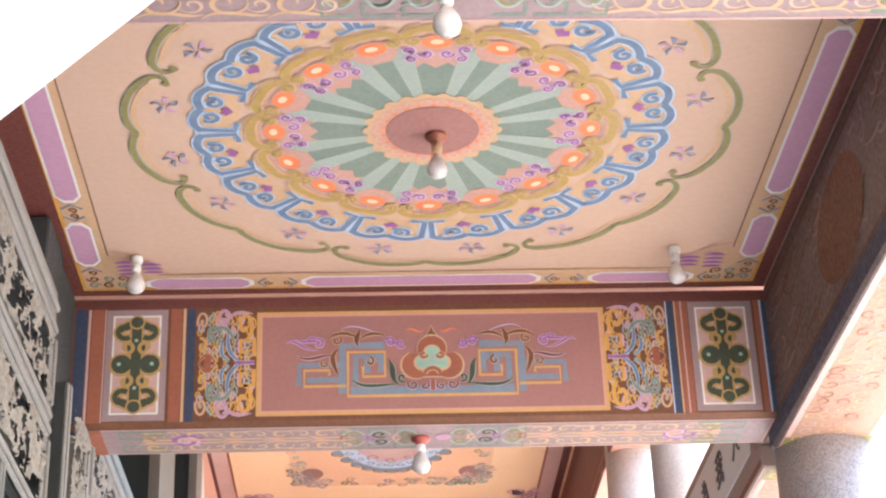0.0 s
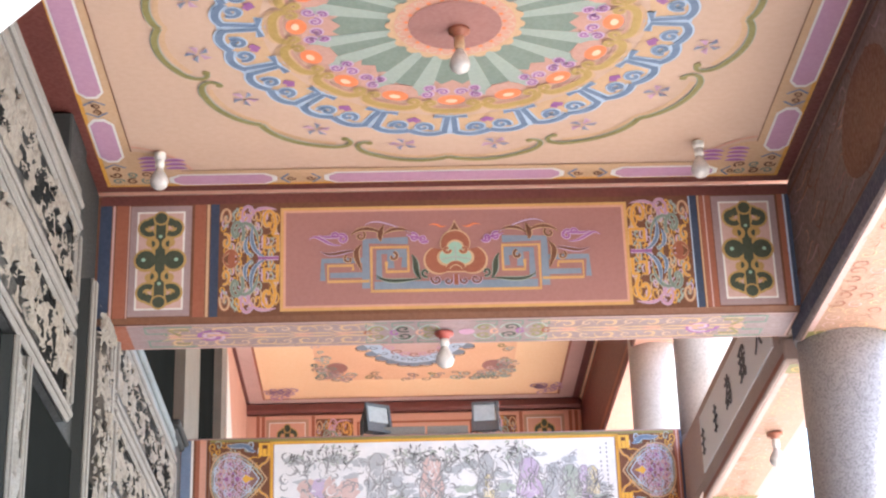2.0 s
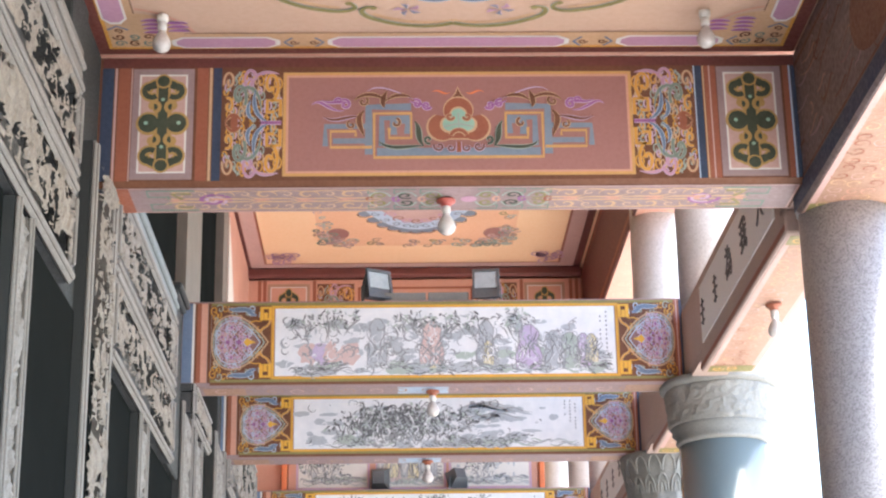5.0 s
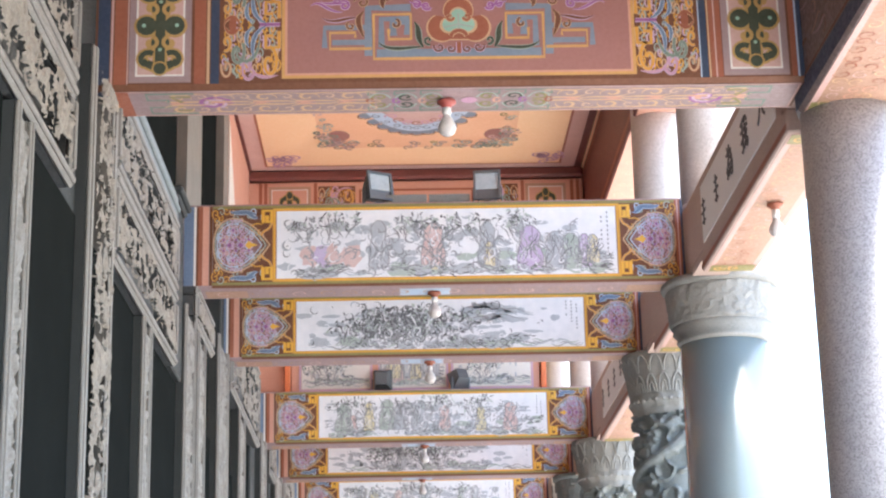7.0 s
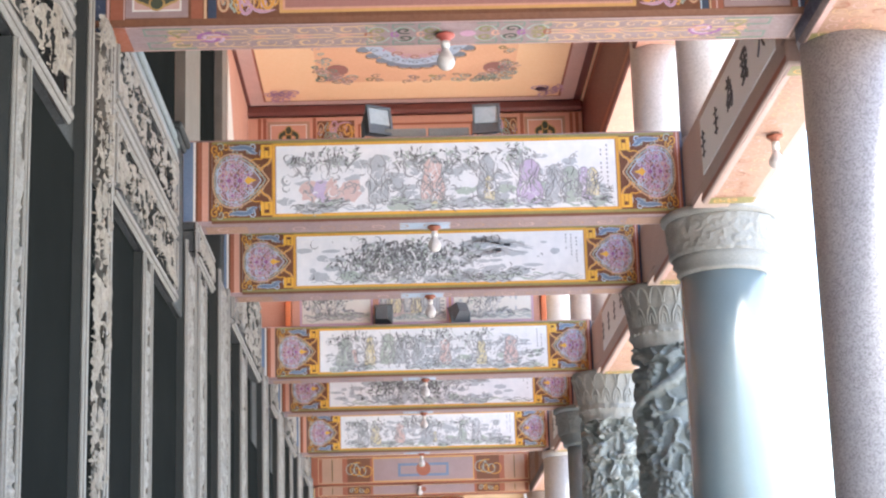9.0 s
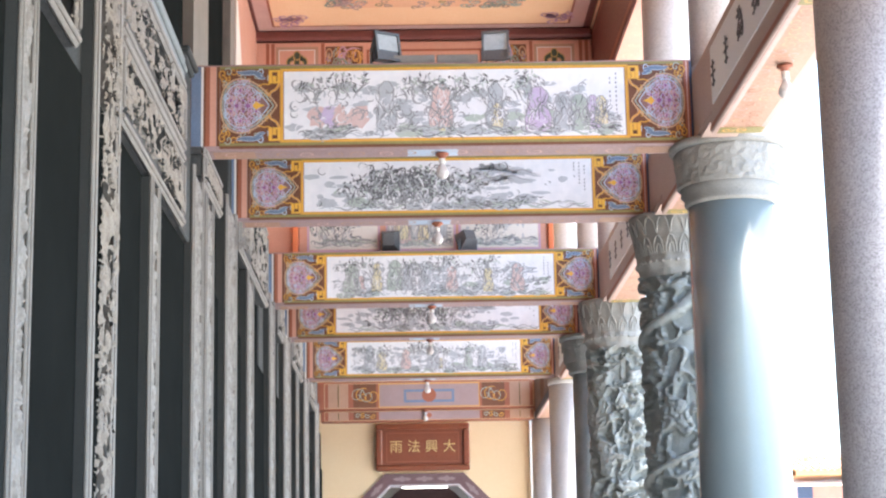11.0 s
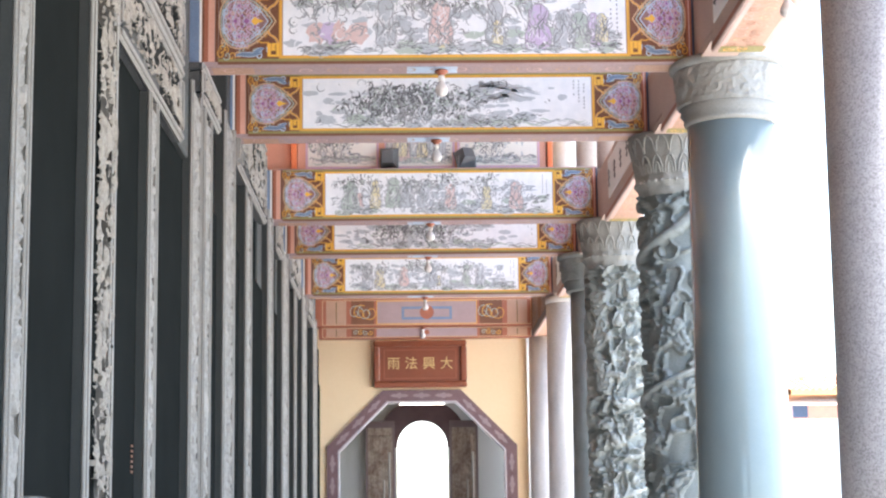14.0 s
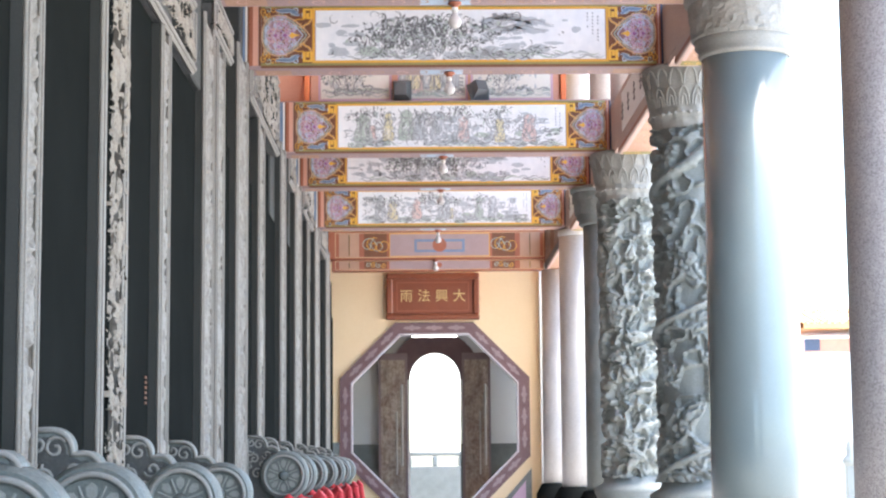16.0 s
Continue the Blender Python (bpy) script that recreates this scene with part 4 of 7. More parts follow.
def mandala(p, u0, v0, u1, v1, inward):
    """The beam-end lozenge: interlaced pale strands round rose knots, gold corner pieces towards the picture."""
    cu, cv, hw, hh = (u0 + u1) / 2, (v0 + v1) / 2, (u1 - u0) / 2, (v1 - v0) / 2
    p.rect("umber", u0, v0, u1, v1, 0.003)
    X = lambda pts: [(cu + inward * a * hw, cv + b * hh) for a, b in pts]
    p.field("plumbrown", X([(-0.90, -0.2), (-0.78, -0.6), (-0.35, -0.78), (0.15, -0.62), (0.62, 0), (0.15, 0.62), (-0.35, 0.78), (-0.78, 0.6), (-0.90, 0.2)]), 0.0045)
    rnd = random.Random(31)
    for k in range(46):
        a, q = rnd.uniform(-0.95, 0.72), rnd.uniform(0.05, 0.95)
        deep = q < 0.68 - abs(a + 0.22) * 0.62
        m = rnd.choice(("lilac", "sky", "rose", "lilac") if deep else ("sage", "tan", "sky", "gold", "sage"))
        r, st, sn = rnd.uniform(0.07, 0.14), rnd.uniform(0, 360), rnd.choice((1, -1))
        for up in (1, -1):
            p.line(m, X([(x, y * up) for x, y in curl(a, q, r, st, 1.1, sn, 10)]), 0.010, 0.0062 + 0.00003 * k)
    for up in (1, -1):
        Y = lambda pts: X([(a, b * up) for a, b in pts])
        p.line("tan", Y(bend((-0.98, 0), (-1.0, 0.95), (0.1, 1.0), (0.9, 0.0), 20)), 0.012, 0.0086 + 0.0001 * up)
        p.line("sage", Y(bend((-0.92, 0), (-0.93, 0.86), (0.05, 0.9), (0.78, 0.0), 20)), 0.012, 0.0086 + 0.0001 * up)
        p.line("sky", Y(bend((-0.85, 0), (-0.85, 0.75), (0.0, 0.8), (0.64, 0.0), 20)), 0.010, 0.0086 + 0.0001 * up)
        for k in range(9):
            a0 = -0.80 + 0.155 * k
            top = 0.70 - 1.05 * max(a0 + 0.2, 0) ** 1.25 - 0.9 * max(-0.45 - a0, 0)
            if top > 0.1:
                p.line("lilac" if k % 2 else "sky", Y([(a0 + 0.055 * math.sin(i * 1.25 + 1.57 * k), top * i / 12) for i in range(13)]), 0.0085, 0.0094 + 0.0001 * up + 0.0002 * (k % 2))
        for j in range(5):
            q0 = 0.06 + 0.15 * j
            wide = 0.62 - 0.62 * q0
            p.line("rose" if j % 2 else "lilac", Y([(-0.22 - wide + 2 * wide * i / 18, q0 + 0.045 * math.sin(i * 1.3 + 1.57 * j)) for i in range(19)]), 0.0075, 0.0099 + 0.0001 * up)
        for k in range(5):
            for j in range(2):
                a, q = -0.64 + 0.21 * k + 0.1 * (j % 2), 0.15 + 0.26 * j
                if q < 0.55 - abs(a + 0.25) * 0.5:
                    p.field("mauve" if (k + j) % 2 else "purple", Y(arc(a, q, 0.042, 0, 300, 6, 0.042)), 0.0104)
        p.line("bluepaint", Y(bend((-0.45, 0.93), (-0.2, 0.82), (0.15, 0.98), (0.45, 0.82))), 0.034, 0.0098, 2.0, edge="sky", ew=0.006)
        p.line("bluepaint", Y(bend((0.0, 0.95), (0.25, 0.86), (0.35, 0.72), (0.52, 0.74))), 0.028, 0.0104, 2.0, edge="sky", ew=0.006)
        p.line("gold", Y(bend((0.62, 0.25), (0.75, 0.5), (0.85, 0.3), (0.98, 0.62))), 0.013, 0.0098, edge="tan", ew=0.004)
        p.line("gold", Y(bend((0.30, 0.52), (0.5, 0.66), (0.6, 0.5), (0.70, 0.62))), 0.012, 0.0098)
        p.line("yellow", Y([(0.68, 0.60), (0.68, 0.93), (0.97, 0.93), (0.97, 0.62), (0.82, 0.62), (0.82, 0.80)]), 0.026, 0.0125, edge="gold", ew=0.006)
    p.field("purple", X(arc(-0.45, 0, 0.07, 0, 330, 10, 0.05)), 0.0128)
    p.field("purple", X(arc(-0.08, 0, 0.09, 0, 330, 10, 0.06)), 0.0128)
    p.field("yellow", X([(0.08, 0.0), (0.2, 0.12), (0.30, 0.06), (0.5, 0.0), (0.30, -0.06), (0.2, -0.12)]), 0.0134)


def brush(p, m, rnd, u, v, length, ang, w, curve=0.5):
    a2 = ang + rnd.uniform(-curve, curve)
    p1 = (u + length * 0.5 * math.cos(ang), v + length * 0.5 * math.sin(ang))
    p2 = (p1[0] + length * 0.5 * math.cos(a2), p1[1] + length * 0.5 * math.sin(a2))
    p.line(m, bend((u, v), p1, p1, p2, 4), w, 0.006 + rnd.random() * 0.0015, 2.0)


def blot(p, m, rnd, u, v, ru, rv, h):
    p.field(m, [(u + ru * math.cos(a) * rnd.uniform(0.7, 1.15), v + rv * math.sin(a) * rnd.uniform(0.7, 1.15)) for a in [k * 0.45 for k in range(14)]], h)


# draped forms along a painting: share of its length, wash, height
FORMS = {
    5: ((0.30, "wash", 0.80), (0.46, "robe_red", 0.72), (0.47, "robe_gold", 0.36), (0.62, "wash", 0.80), (0.625, "robe_gold", 0.42), (0.745, "robe", 0.76), (0.82, "wash", 0.62), (0.865, "washgreen", 0.62), (0.905, "robe", 0.56), (0.93, "robe_gold", 0.48)),
    11: ((0.11, "washgreen", 0.82), (0.15, "robe_red", 0.5), (0.22, "robe_gold", 0.78), (0.30, "washgreen", 0.84), (0.36, "wash", 0.74), (0.44, "wash", 0.78), (0.55, "robe_red", 0.74), (0.71, "robe_gold", 0.68), (0.84, "robe_red", 0.78)),
    16: ((0.13, "wash", 0.80), (0.20, "robe_gold", 0.7), (0.34, "robe_red", 0.72), (0.50, "wash", 0.84), (0.54, "robe_gold", 0.4), (0.70, "washgreen", 0.76), (0.78, "wash", 0.8)),
}


def ink_scene(p, u0, v0, u1, v1, kind, seed, writing=True):
    """A brush painting: bell-shaped draped forms among rocks ('forms') or trees and hills ('hills')."""
    rnd = random.Random(seed)
    W, H = u1 - u0, v1 - v0
    inside = lambda u, v: (min(max(u, u0 + 0.015), u1 - 0.015), min(max(v, v0 + 0.015), v1 - 0.015))
    p.rect("paper", u0, v0, u1, v1, 0.003)

    def b(m, u, v, l, a, w, c=0.5):
        u, v = inside(u, v)
        e = inside(u + l * math.cos(a), v + l * math.sin(a))
        brush(p, m, rnd, u, v, math.hypot(e[0] - u, e[1] - v) + 0.004, math.atan2(e[1] - v, e[0] - u), w, c)

    def rock(u, v, r):
        blot(p, rnd.choice(("wash", "wash", "washgreen")), rnd, u, v, r, r * 0.45, 0.0042 + rnd.random() * 0.0006)
        for k in range(9):
            b(rnd.choice(("ink", "inkgrey")), u + rnd.uniform(-r, r), v + rnd.uniform(-0.4, 0.4) * r, r * rnd.uniform(0.3, 0.8), rnd.uniform(-0.5, 0.5), rnd.uniform(0.006, 0.014), 1.0)

    def tree(u, v, h):
        for k in range(rnd.randint(2, 4)):
            b("inkgrey", u + rnd.uniform(-0.03, 0.03), v, h * rnd.uniform(0.6, 1), radians(90 + rnd.uniform(-35, 35)), rnd.uniform(0.010, 0.02), 0.9)
        for k in range(34):
            a, r = rnd.uniform(0, 6.28), rnd.random() ** 0.5 * h * 0.55
            b(rnd.choice(("ink", "ink", "inkgrey", "wash", "washgreen") if kind == "forms" else ("ink", "ink", "ink", "inkgrey", "washgreen")), u + r * math.cos(a) * 1.25, v + h * 0.75 + r * math.sin(a) * 0.6, rnd.uniform(0.02, 0.07), rnd.uniform(0, 6.28), rnd.uniform(0.008, 0.022) * (1.0 if kind == "forms" else 1.35), 1.2)

    def draped(u, v, h, m):
        w = h * rnd.uniform(0.16, 0.26)
        bell = [(u - w, v), (u - w * 1.05, v + h * 0.25), (u - w * 0.7, v + h * 0.55), (u - w * 0.8, v + h * 0.72), (u - w * 0.25, v + h * 0.84), (u + w * 0.25, v + h * 0.84), (u + w * 0.8, v + h * 0.7), (u + w * 0.65, v + h * 0.5), (u + w, v + h * 0.25), (u + w * 0.9, v)]
        p.field(m, bell, 0.0050 + rnd.random() * 0.0006)
        for k in range(18):
            b(rnd.choice(("ink", "inkgrey", "paper")), u + rnd.uniform(-w, w * 0.6), v + rnd.uniform(0.0, 0.6) * h, h * rnd.uniform(0.15, 0.4), radians(90 + rnd.uniform(-40, 40)), rnd.uniform(0.005, 0.010), 0.9)
        for a, c in zip(bell[:-1], bell[1:]):
            p.line("inkgrey", [a, c], 0.007, 0.0075)

    for k in range(64 if writing else 16):
        u = u0 + W * rnd.uniform(0.02, 0.9)
        blot(p, "wash", rnd, *inside(u, v0 + H * rnd.uniform(0.15, 0.8)), W * 0.02 * rnd.uniform(0.6, 2), H * rnd.uniform(0.02, 0.07), 0.0036 + 0.0004 * rnd.random())
    if kind == "forms":
        cast = FORMS.get(seed, FORMS[16])
        for a in (0.2, 0.5, 0.8) if not writing else (0.08, 0.15, 0.20, 0.38, 0.42, 0.50, 0.56, 0.68, 0.71):
            tree(u0 + W * (a + rnd.uniform(-0.015, 0.015)), v0 + H * rnd.uniform(0.42, 0.6), H * rnd.uniform(0.28, 0.4))
        if seed == 5:
            for a, m in ((0.10, "robe_red"), (0.14, "robe"), (0.17, "robe_red"), (0.22, "robe_red")):
                blot(p, m, rnd, u0 + W * a, v0 + H * 0.34, W * 0.035, H * 0.17, 0.0046 + 0.001 * a)
            blot(p, "paper", rnd, u0 + W * 0.185, v0 + H * 0.42, W * 0.011, H * 0.06, 0.0052)
        for k in range(26):
            rock(u0 + W * rnd.uniform(0.04, 0.97), v0 + H * rnd.uniform(0.06, 0.2), W * rnd.uniform(0.015, 0.045))
        for k in range(7):
            rock(u0 + W * rnd.uniform(0.90, 0.97), v0 + H * rnd.uniform(0.12, 0.4), W * rnd.uniform(0.012, 0.025))
        for k in range(5):
            blot(p, "washgreen", rnd, u0 + W * rnd.uniform(0.55, 0.85), v0 + H * rnd.uniform(0.2, 0.35), W * 0.035, H * 0.06, 0.0044 + 0.0001 * k)
        for a, m, tall in cast:
            draped(u0 + W * a, v0 + H * rnd.uniform(0.08, 0.2), H * tall, m)
            for k in range(3):
                side = rnd.choice((1, -1))
                q = [(u0 + W * (a + side * (0.020 + 0.012 * math.sin(i * 0.9 + k))), v0 + H * (0.14 + 0.7 * tall * i / 9)) for i in range(10)]
                p.line("inkgrey", [inside(*c) for c in q], 0.009, 0.0077 + 0.0001 * k, 2.0)
    else:
        for k in range(36 if writing else 12):
            u = u0 + W * min(max(rnd.gauss(0.38, 0.11), 0.14), 0.62)
            tree(u, v0 + H * rnd.uniform(0.05, 0.45), H * rnd.uniform(0.3, 0.5))
        for k in range(60):
            u = u0 + W * min(max(rnd.gauss(0.42, 0.09), 0.2), 0.62)
            b(rnd.choice(("paper", "paper", "wash")), u, v0 + H * rnd.uniform(0.06, 0.45), H * rnd.uniform(0.15, 0.4), radians(90 + rnd.uniform(-40, 40)), rnd.uniform(0.010, 0.02), 0.9)
        for k in range(26):
            rock(u0 + W * rnd.uniform(0.18, 0.78), v0 + H * rnd.uniform(0.06, 0.22), W * rnd.uniform(0.015, 0.045))
        for k in range(16):
            a = rnd.uniform(0.55, 0.78)
            blot(p, rnd.choice(("wash", "wash", "inkgrey")), rnd, u0 + W * a, v0 + H * (0.62 + 0.25 * rnd.random() - 0.3 * (a - 0.55)), W * rnd.uniform(0.015, 0.04), H * rnd.uniform(0.03, 0.07), 0.0046 + 0.0001 * k)
        for k in range(60 if writing else 10):
            blot(p, rnd.choice(("inkgrey", "inkgrey", "ink", "wash")), rnd, u0 + W * min(max(rnd.gauss(0.40, 0.10), 0.16), 0.62), v0 + H * rnd.uniform(0.12, 0.88), W * rnd.uniform(0.004, 0.012), H * rnd.uniform(0.02, 0.06), 0.0052 + 0.00001 * k)
        for k in range(8):
            u, v, l = u0 + W * rnd.uniform(0.55, 0.70), v0 + H * rnd.uniform(0.5, 0.88), W * rnd.uniform(0.08, 0.18)
            ridge = [(u + l * a, min(v + H * 0.10 * math.sin(a * 3.1) + rnd.uniform(-0.01, 0.01), v1 - 0.02)) for a in (0, .2, .4, .6, .8, 1)]
            p.line("inkgrey", ridge, 0.012, 0.0068, 2.0)
            p.line("wash", [(a, c - 0.02) for a, c in ridge], 0.035, 0.0064, 2.0)
    marks = ("inkgrey", "inkgrey", "inkgrey", "wash", "paper") if kind == "forms" else ("ink", "ink", "inkgrey", "wash", "paper")
    for k in range(int(W * (112 if kind == "forms" else 80)) if writing else 50):
        a = rnd.uniform(0.03, 0.92) if kind == "forms" else min(max(rnd.gauss(0.42, 0.16), 0.05), 0.85)
        u, v, r = u0 + W * a, v0 + H * rnd.uniform(0.06, 0.90 if kind == "hills" else 0.80), rnd.uniform(0.012, 0.055)
        if u0 + r < u < u1 - r and v0 + r < v < v1 - r:
            p.line(rnd.choice(marks), curl(u, v, r, rnd.uniform(0, 360), rnd.uniform(0.25, 0.8), rnd.choice((1, -1)), 8, 0.4), rnd.uniform(0.006, 0.016), 0.0072 + 0.000004 * k, 2.0)
    for k in range(40):
        a, v = rnd.uniform(0.03, 0.95), v0 + H * rnd.uniform(0.05, 0.16)
        q = [inside(u0 + W * a + 0.045 * i, v + 0.018 * math.sin(i * 1.4 + k)) for i in range(6)]
        p.line(rnd.choice(("inkgrey", "wash", "washgreen")), q, rnd.uniform(0.008, 0.02), 0.0068 + 0.00001 * k, 2.0)
    if writing:
        for c in range(2 if kind == "forms" else 3):
            u = u1 - W * (0.025 + 0.018 * c)
            for k in range(9 - 2 * c):
                if rnd.random() < 0.85:
                    p.rect("inkgrey", u - 0.006, v1 - H * (0.1 + 0.065 * k) - 0.010, u + 0.006, v1 - H * (0.1 + 0.065 * k) + 0.010, 0.006)


def picture_beam(y, z0, z1, d, kind, seed, u0=-1.04, u1=1.91):
    t = thing("picture_beam", (0, y, 0), "painted beam with a long white brush painting of " + ("draped forms among rocks" if kind == "forms" else "trees and hills"), "beam", "beams across the porch")
    part("body", body(z0, z1, d), "mauvegrey", t)
    p = Paints(facing(0))
    bands(p, z0 + 0.03, z1 - 0.02, (("bluepaint", -1.84, -1.755), ("white", -1.755, -1.735), ("umber", -1.735, -1.715), ("brown", -1.715, -1.68), ("salmon", -1.68, -1.625), ("umber", -1.62, -1.595), ("brown", 2.43, 2.45), ("rose", 2.45, 2.462), ("brown", 2.462, 2.478), ("navy", 2.478, 2.50)))
    p.rect("olive", -1.595, z0 + 0.03, 2.43, z0 + 0.055, 0.0035)
    p.rect("olive", -1.595, z1 - 0.045, 2.43, z1 - 0.02, 0.0035)
    p.rect("umber", -1.595, z0 + 0.005, 2.43, z0 + 0.03, 0.003)
    p.make("band", t)
    for a, b, k in ((-1.59, u0 - 0.035, 1), (u1 + 0.035, 2.43, -1)):
        p = Paints(facing(0))
        mandala(p, a, z0 + 0.055, b, z1 - 0.045, k)
        p.make("end_ornament", t)
    p = Paints(facing(0))
    p.border("gold", u0 - 0.035, z0 + 0.055, u1 + 0.035, z1 - 0.045, 0.027, 0.0042)
    p.border("yellow", u0 - 0.022, z0 + 0.062, u1 + 0.022, z1 - 0.052, 0.009, 0.0065)
    ink_scene(p, u0, z0 + 0.075, u1, z1 - 0.065, kind, seed)
    p.make("painting", t)
    p = Paints(flat(z0))
    for m, a, b in (("sky", 0.02, 0.46), ("clay", -1.66, -1.3), ("clay", 2.0, 2.4)):
        p.rect(m, a, 0.08, b, d - 0.06, 0.003)
    for k in range(18):
        c = -1.5 + 0.22 * k
        p.line("clay" if k % 3 else "rose", curl(c, d / 2, 0.09, 20 * k, 1.2, 1 if k % 2 else -1, 14), 0.016, 0.006, 2.0)
    p.make("underside_painting", t)
    return t


pink_beam(5.33, 5.1, 5.9, 0.57)
pink_beam(10.05, 5.04, 5.905, 0.47)
for y, kind, seed in ((14.83, "forms", 5), (17.75, "hills", 2), (22.75, "forms", 11), (25.6, "hills", 7), (30.1, "forms", 16)):
    picture_beam(y, 5.07 if y < 15 else 5.1, 5.832 if y < 15 else 5.775 if y < 18 else 5.8, 0.36, kind, seed)


def plain_far_beam(y, z0, z1, d):
    """The low double beam before the end wall."""
    t = thing("far_beam", (0, y, 0), "red-brown painted double beam with framed scroll panels", "beam", "beams across the porch")
    part("body", body(z0 + 0.22, z1, d), "brown", t)
    part("lower_body", Shape().box((XL - 0.05, 0.05, z0), (XR, d - 0.05, z0 + 0.215), 0.012), "brown", t)
    for a, b, u, c in ((z0 + 0.27, z1 - 0.05, 0.0, 1), (z0 + 0.03, z0 + 0.19, -0.05, 0)):
        p = Paints(facing(-u))
        p.border("tan", XL + 0.02, a - 0.015, XR - 0.02, b + 0.015, 0.012, 0.003)
        for u0, u1 in ((-1.6, -1.2), (2.0, 2.4)):
            p.rect("clay", u0, a, u1, b, 0.003)
            p.line("deepgreen", [((u0 + u1) / 2, a + 0.02), ((u0 + u1) / 2, b - 0.02)], 0.09, 0.005, 2.0, edge="gold", ew=0.012)
        for u0, u1 in ((-1.1, -0.65), (1.45, 1.9)):
            p.rect("umber", u0, a, u1, b, 0.003)
            for k in range(4):
                p.line("gold" if k % 2 else "sage", curl(u0 + 0.08 + 0.1 * k, (a + b) / 2, (b - a) * 0.35, 60 * k, 1.2, 1, 14), 0.014, 0.005)
        p.rect("mauvegrey", -0.6, a, 1.4, b, 0.003)
        if c:
            p.border("bluepaint", -0.1, a + 0.09, 0.9, b - 0.12, 0.05, 0.005)
            p.border("gold", -0.6, a, 1.4, b, 0.015, 0.005)
        p.field("brown", arc(0.4, (a + b) / 2, (b - a) * 0.3, 0, 340, 14), 0.007)
        p.make("painting", t)
    return t


plain_far_beam(35.2, 4.93, 5.72, 0.4)


# ---- columns ----
def plinth(t, r):
    part("plinth", Shape().box((-r * 1.45, -r * 1.45, -0.03), (r * 1.45, r * 1.45, 0.22), 0.03), "dark", t)
    part("base", Shape().lathe([(r * 1.3, 0.22), (r * 1.42, 0.34), (r * 1.42, 0.5), (r * 1.25, 0.62), (r * 1.12, 0.70), (r, 0.705)], 40), "dark", t, smooth=True)


def upper_shaft(t, z0, z1):
    part("upper_shaft", Shape().lathe([(0.29, z0), (0.285, z1)], 40), "granite", t, smooth=True)


def granite_column(y, r, x, m="granite"):
    t = thing("granite_column", (x, y, 0), "round pink-grey granite column on a dark moulded base", "column", "columns along the open side")
    part("shaft", Shape().lathe([(r * 1.02, 0.705), (r * 1.02, 1.5), (r * 0.985, 5.0)], 48), m, t, smooth=True)
    plinth(t, r)
    part("neck", Shape().lathe([(r * 1.02, 4.95), (r * 1.05, 5.0), (r * 1.02, 5.06)], 40), m, t, smooth=True)
    return t


granite_column(5.6, 0.31, COL_X)
granite_column(10.36, 0.30, COL_X)
# far shafts take the lightened granite copy to look brightly lit
for x, y in ((2.76, 30.3), (2.80, 35.45)):
    granite_column(y, 0.37, x, "palegranite")


def capital(t, r, z, m="bluestone", rings=True):
    """A carved drum capital with beads below and a round lip above."""
    prof = [(r * 1.09, z - 0.56), (r * 1.16, z - 0.52), (r * 1.10, z - 0.50), (r * 1.24, z - 0.45), (r * 1.20, z - 0.425), (r * 1.26, z - 0.40)]
    part("moulding", Shape().lathe(prof, 48), m, t, smooth=True)
    seg, n = 200, 26
    sh = Shape()
    rows = []
    th = np.linspace(0, 2 * math.pi, seg, endpoint=False)
    for k in range(n):
        f = k / (n - 1)
        rr = r * (1.26 + 0.10 * f)
        hh = carving(np.cos(th) * r * 1.2 + 3, np.sin(th) * r * 1.2 + 4, np.full(seg, z + f * 0.34), 3.8) * (0 if k in (0, n - 1) else 0.016)
        rows += [((rr + h) * math.cos(a), (rr + h) * math.sin(a), z - 0.40 + 0.32 * f) for a, h in zip(th, hh)]
    sh.v = rows
    sh.f = [(j * seg + k, j * seg + (k + 1) % seg, (j + 1) * seg + (k + 1) % seg, (j + 1) * seg + k) for j in range(n - 1) for k in range(seg)]
    part("carved_band", sh, m, t, smooth=True)
    part("lip", Shape().lathe([(r * 1.36, z - 0.085), (r * 1.48, z - 0.06), (r * 1.48, z - 0.015), (r * 1.40, z)], 48), m, t, smooth=True)


def smooth_column(x, y, r, m, label, zc=5.09, grow=1.0):
    t = thing("smooth_column", (x, y, 0), label, "column", "columns along the open side")
    part("shaft", Shape().lathe([(r * grow, 0.705), (r * grow, 1.2), (r * grow * 0.97, zc - 0.54)], 56), m, t, smooth=True)
    plinth(t, r)
    capital(t, r, zc, "capital" if m == "polished" else "bluestone")
    return t


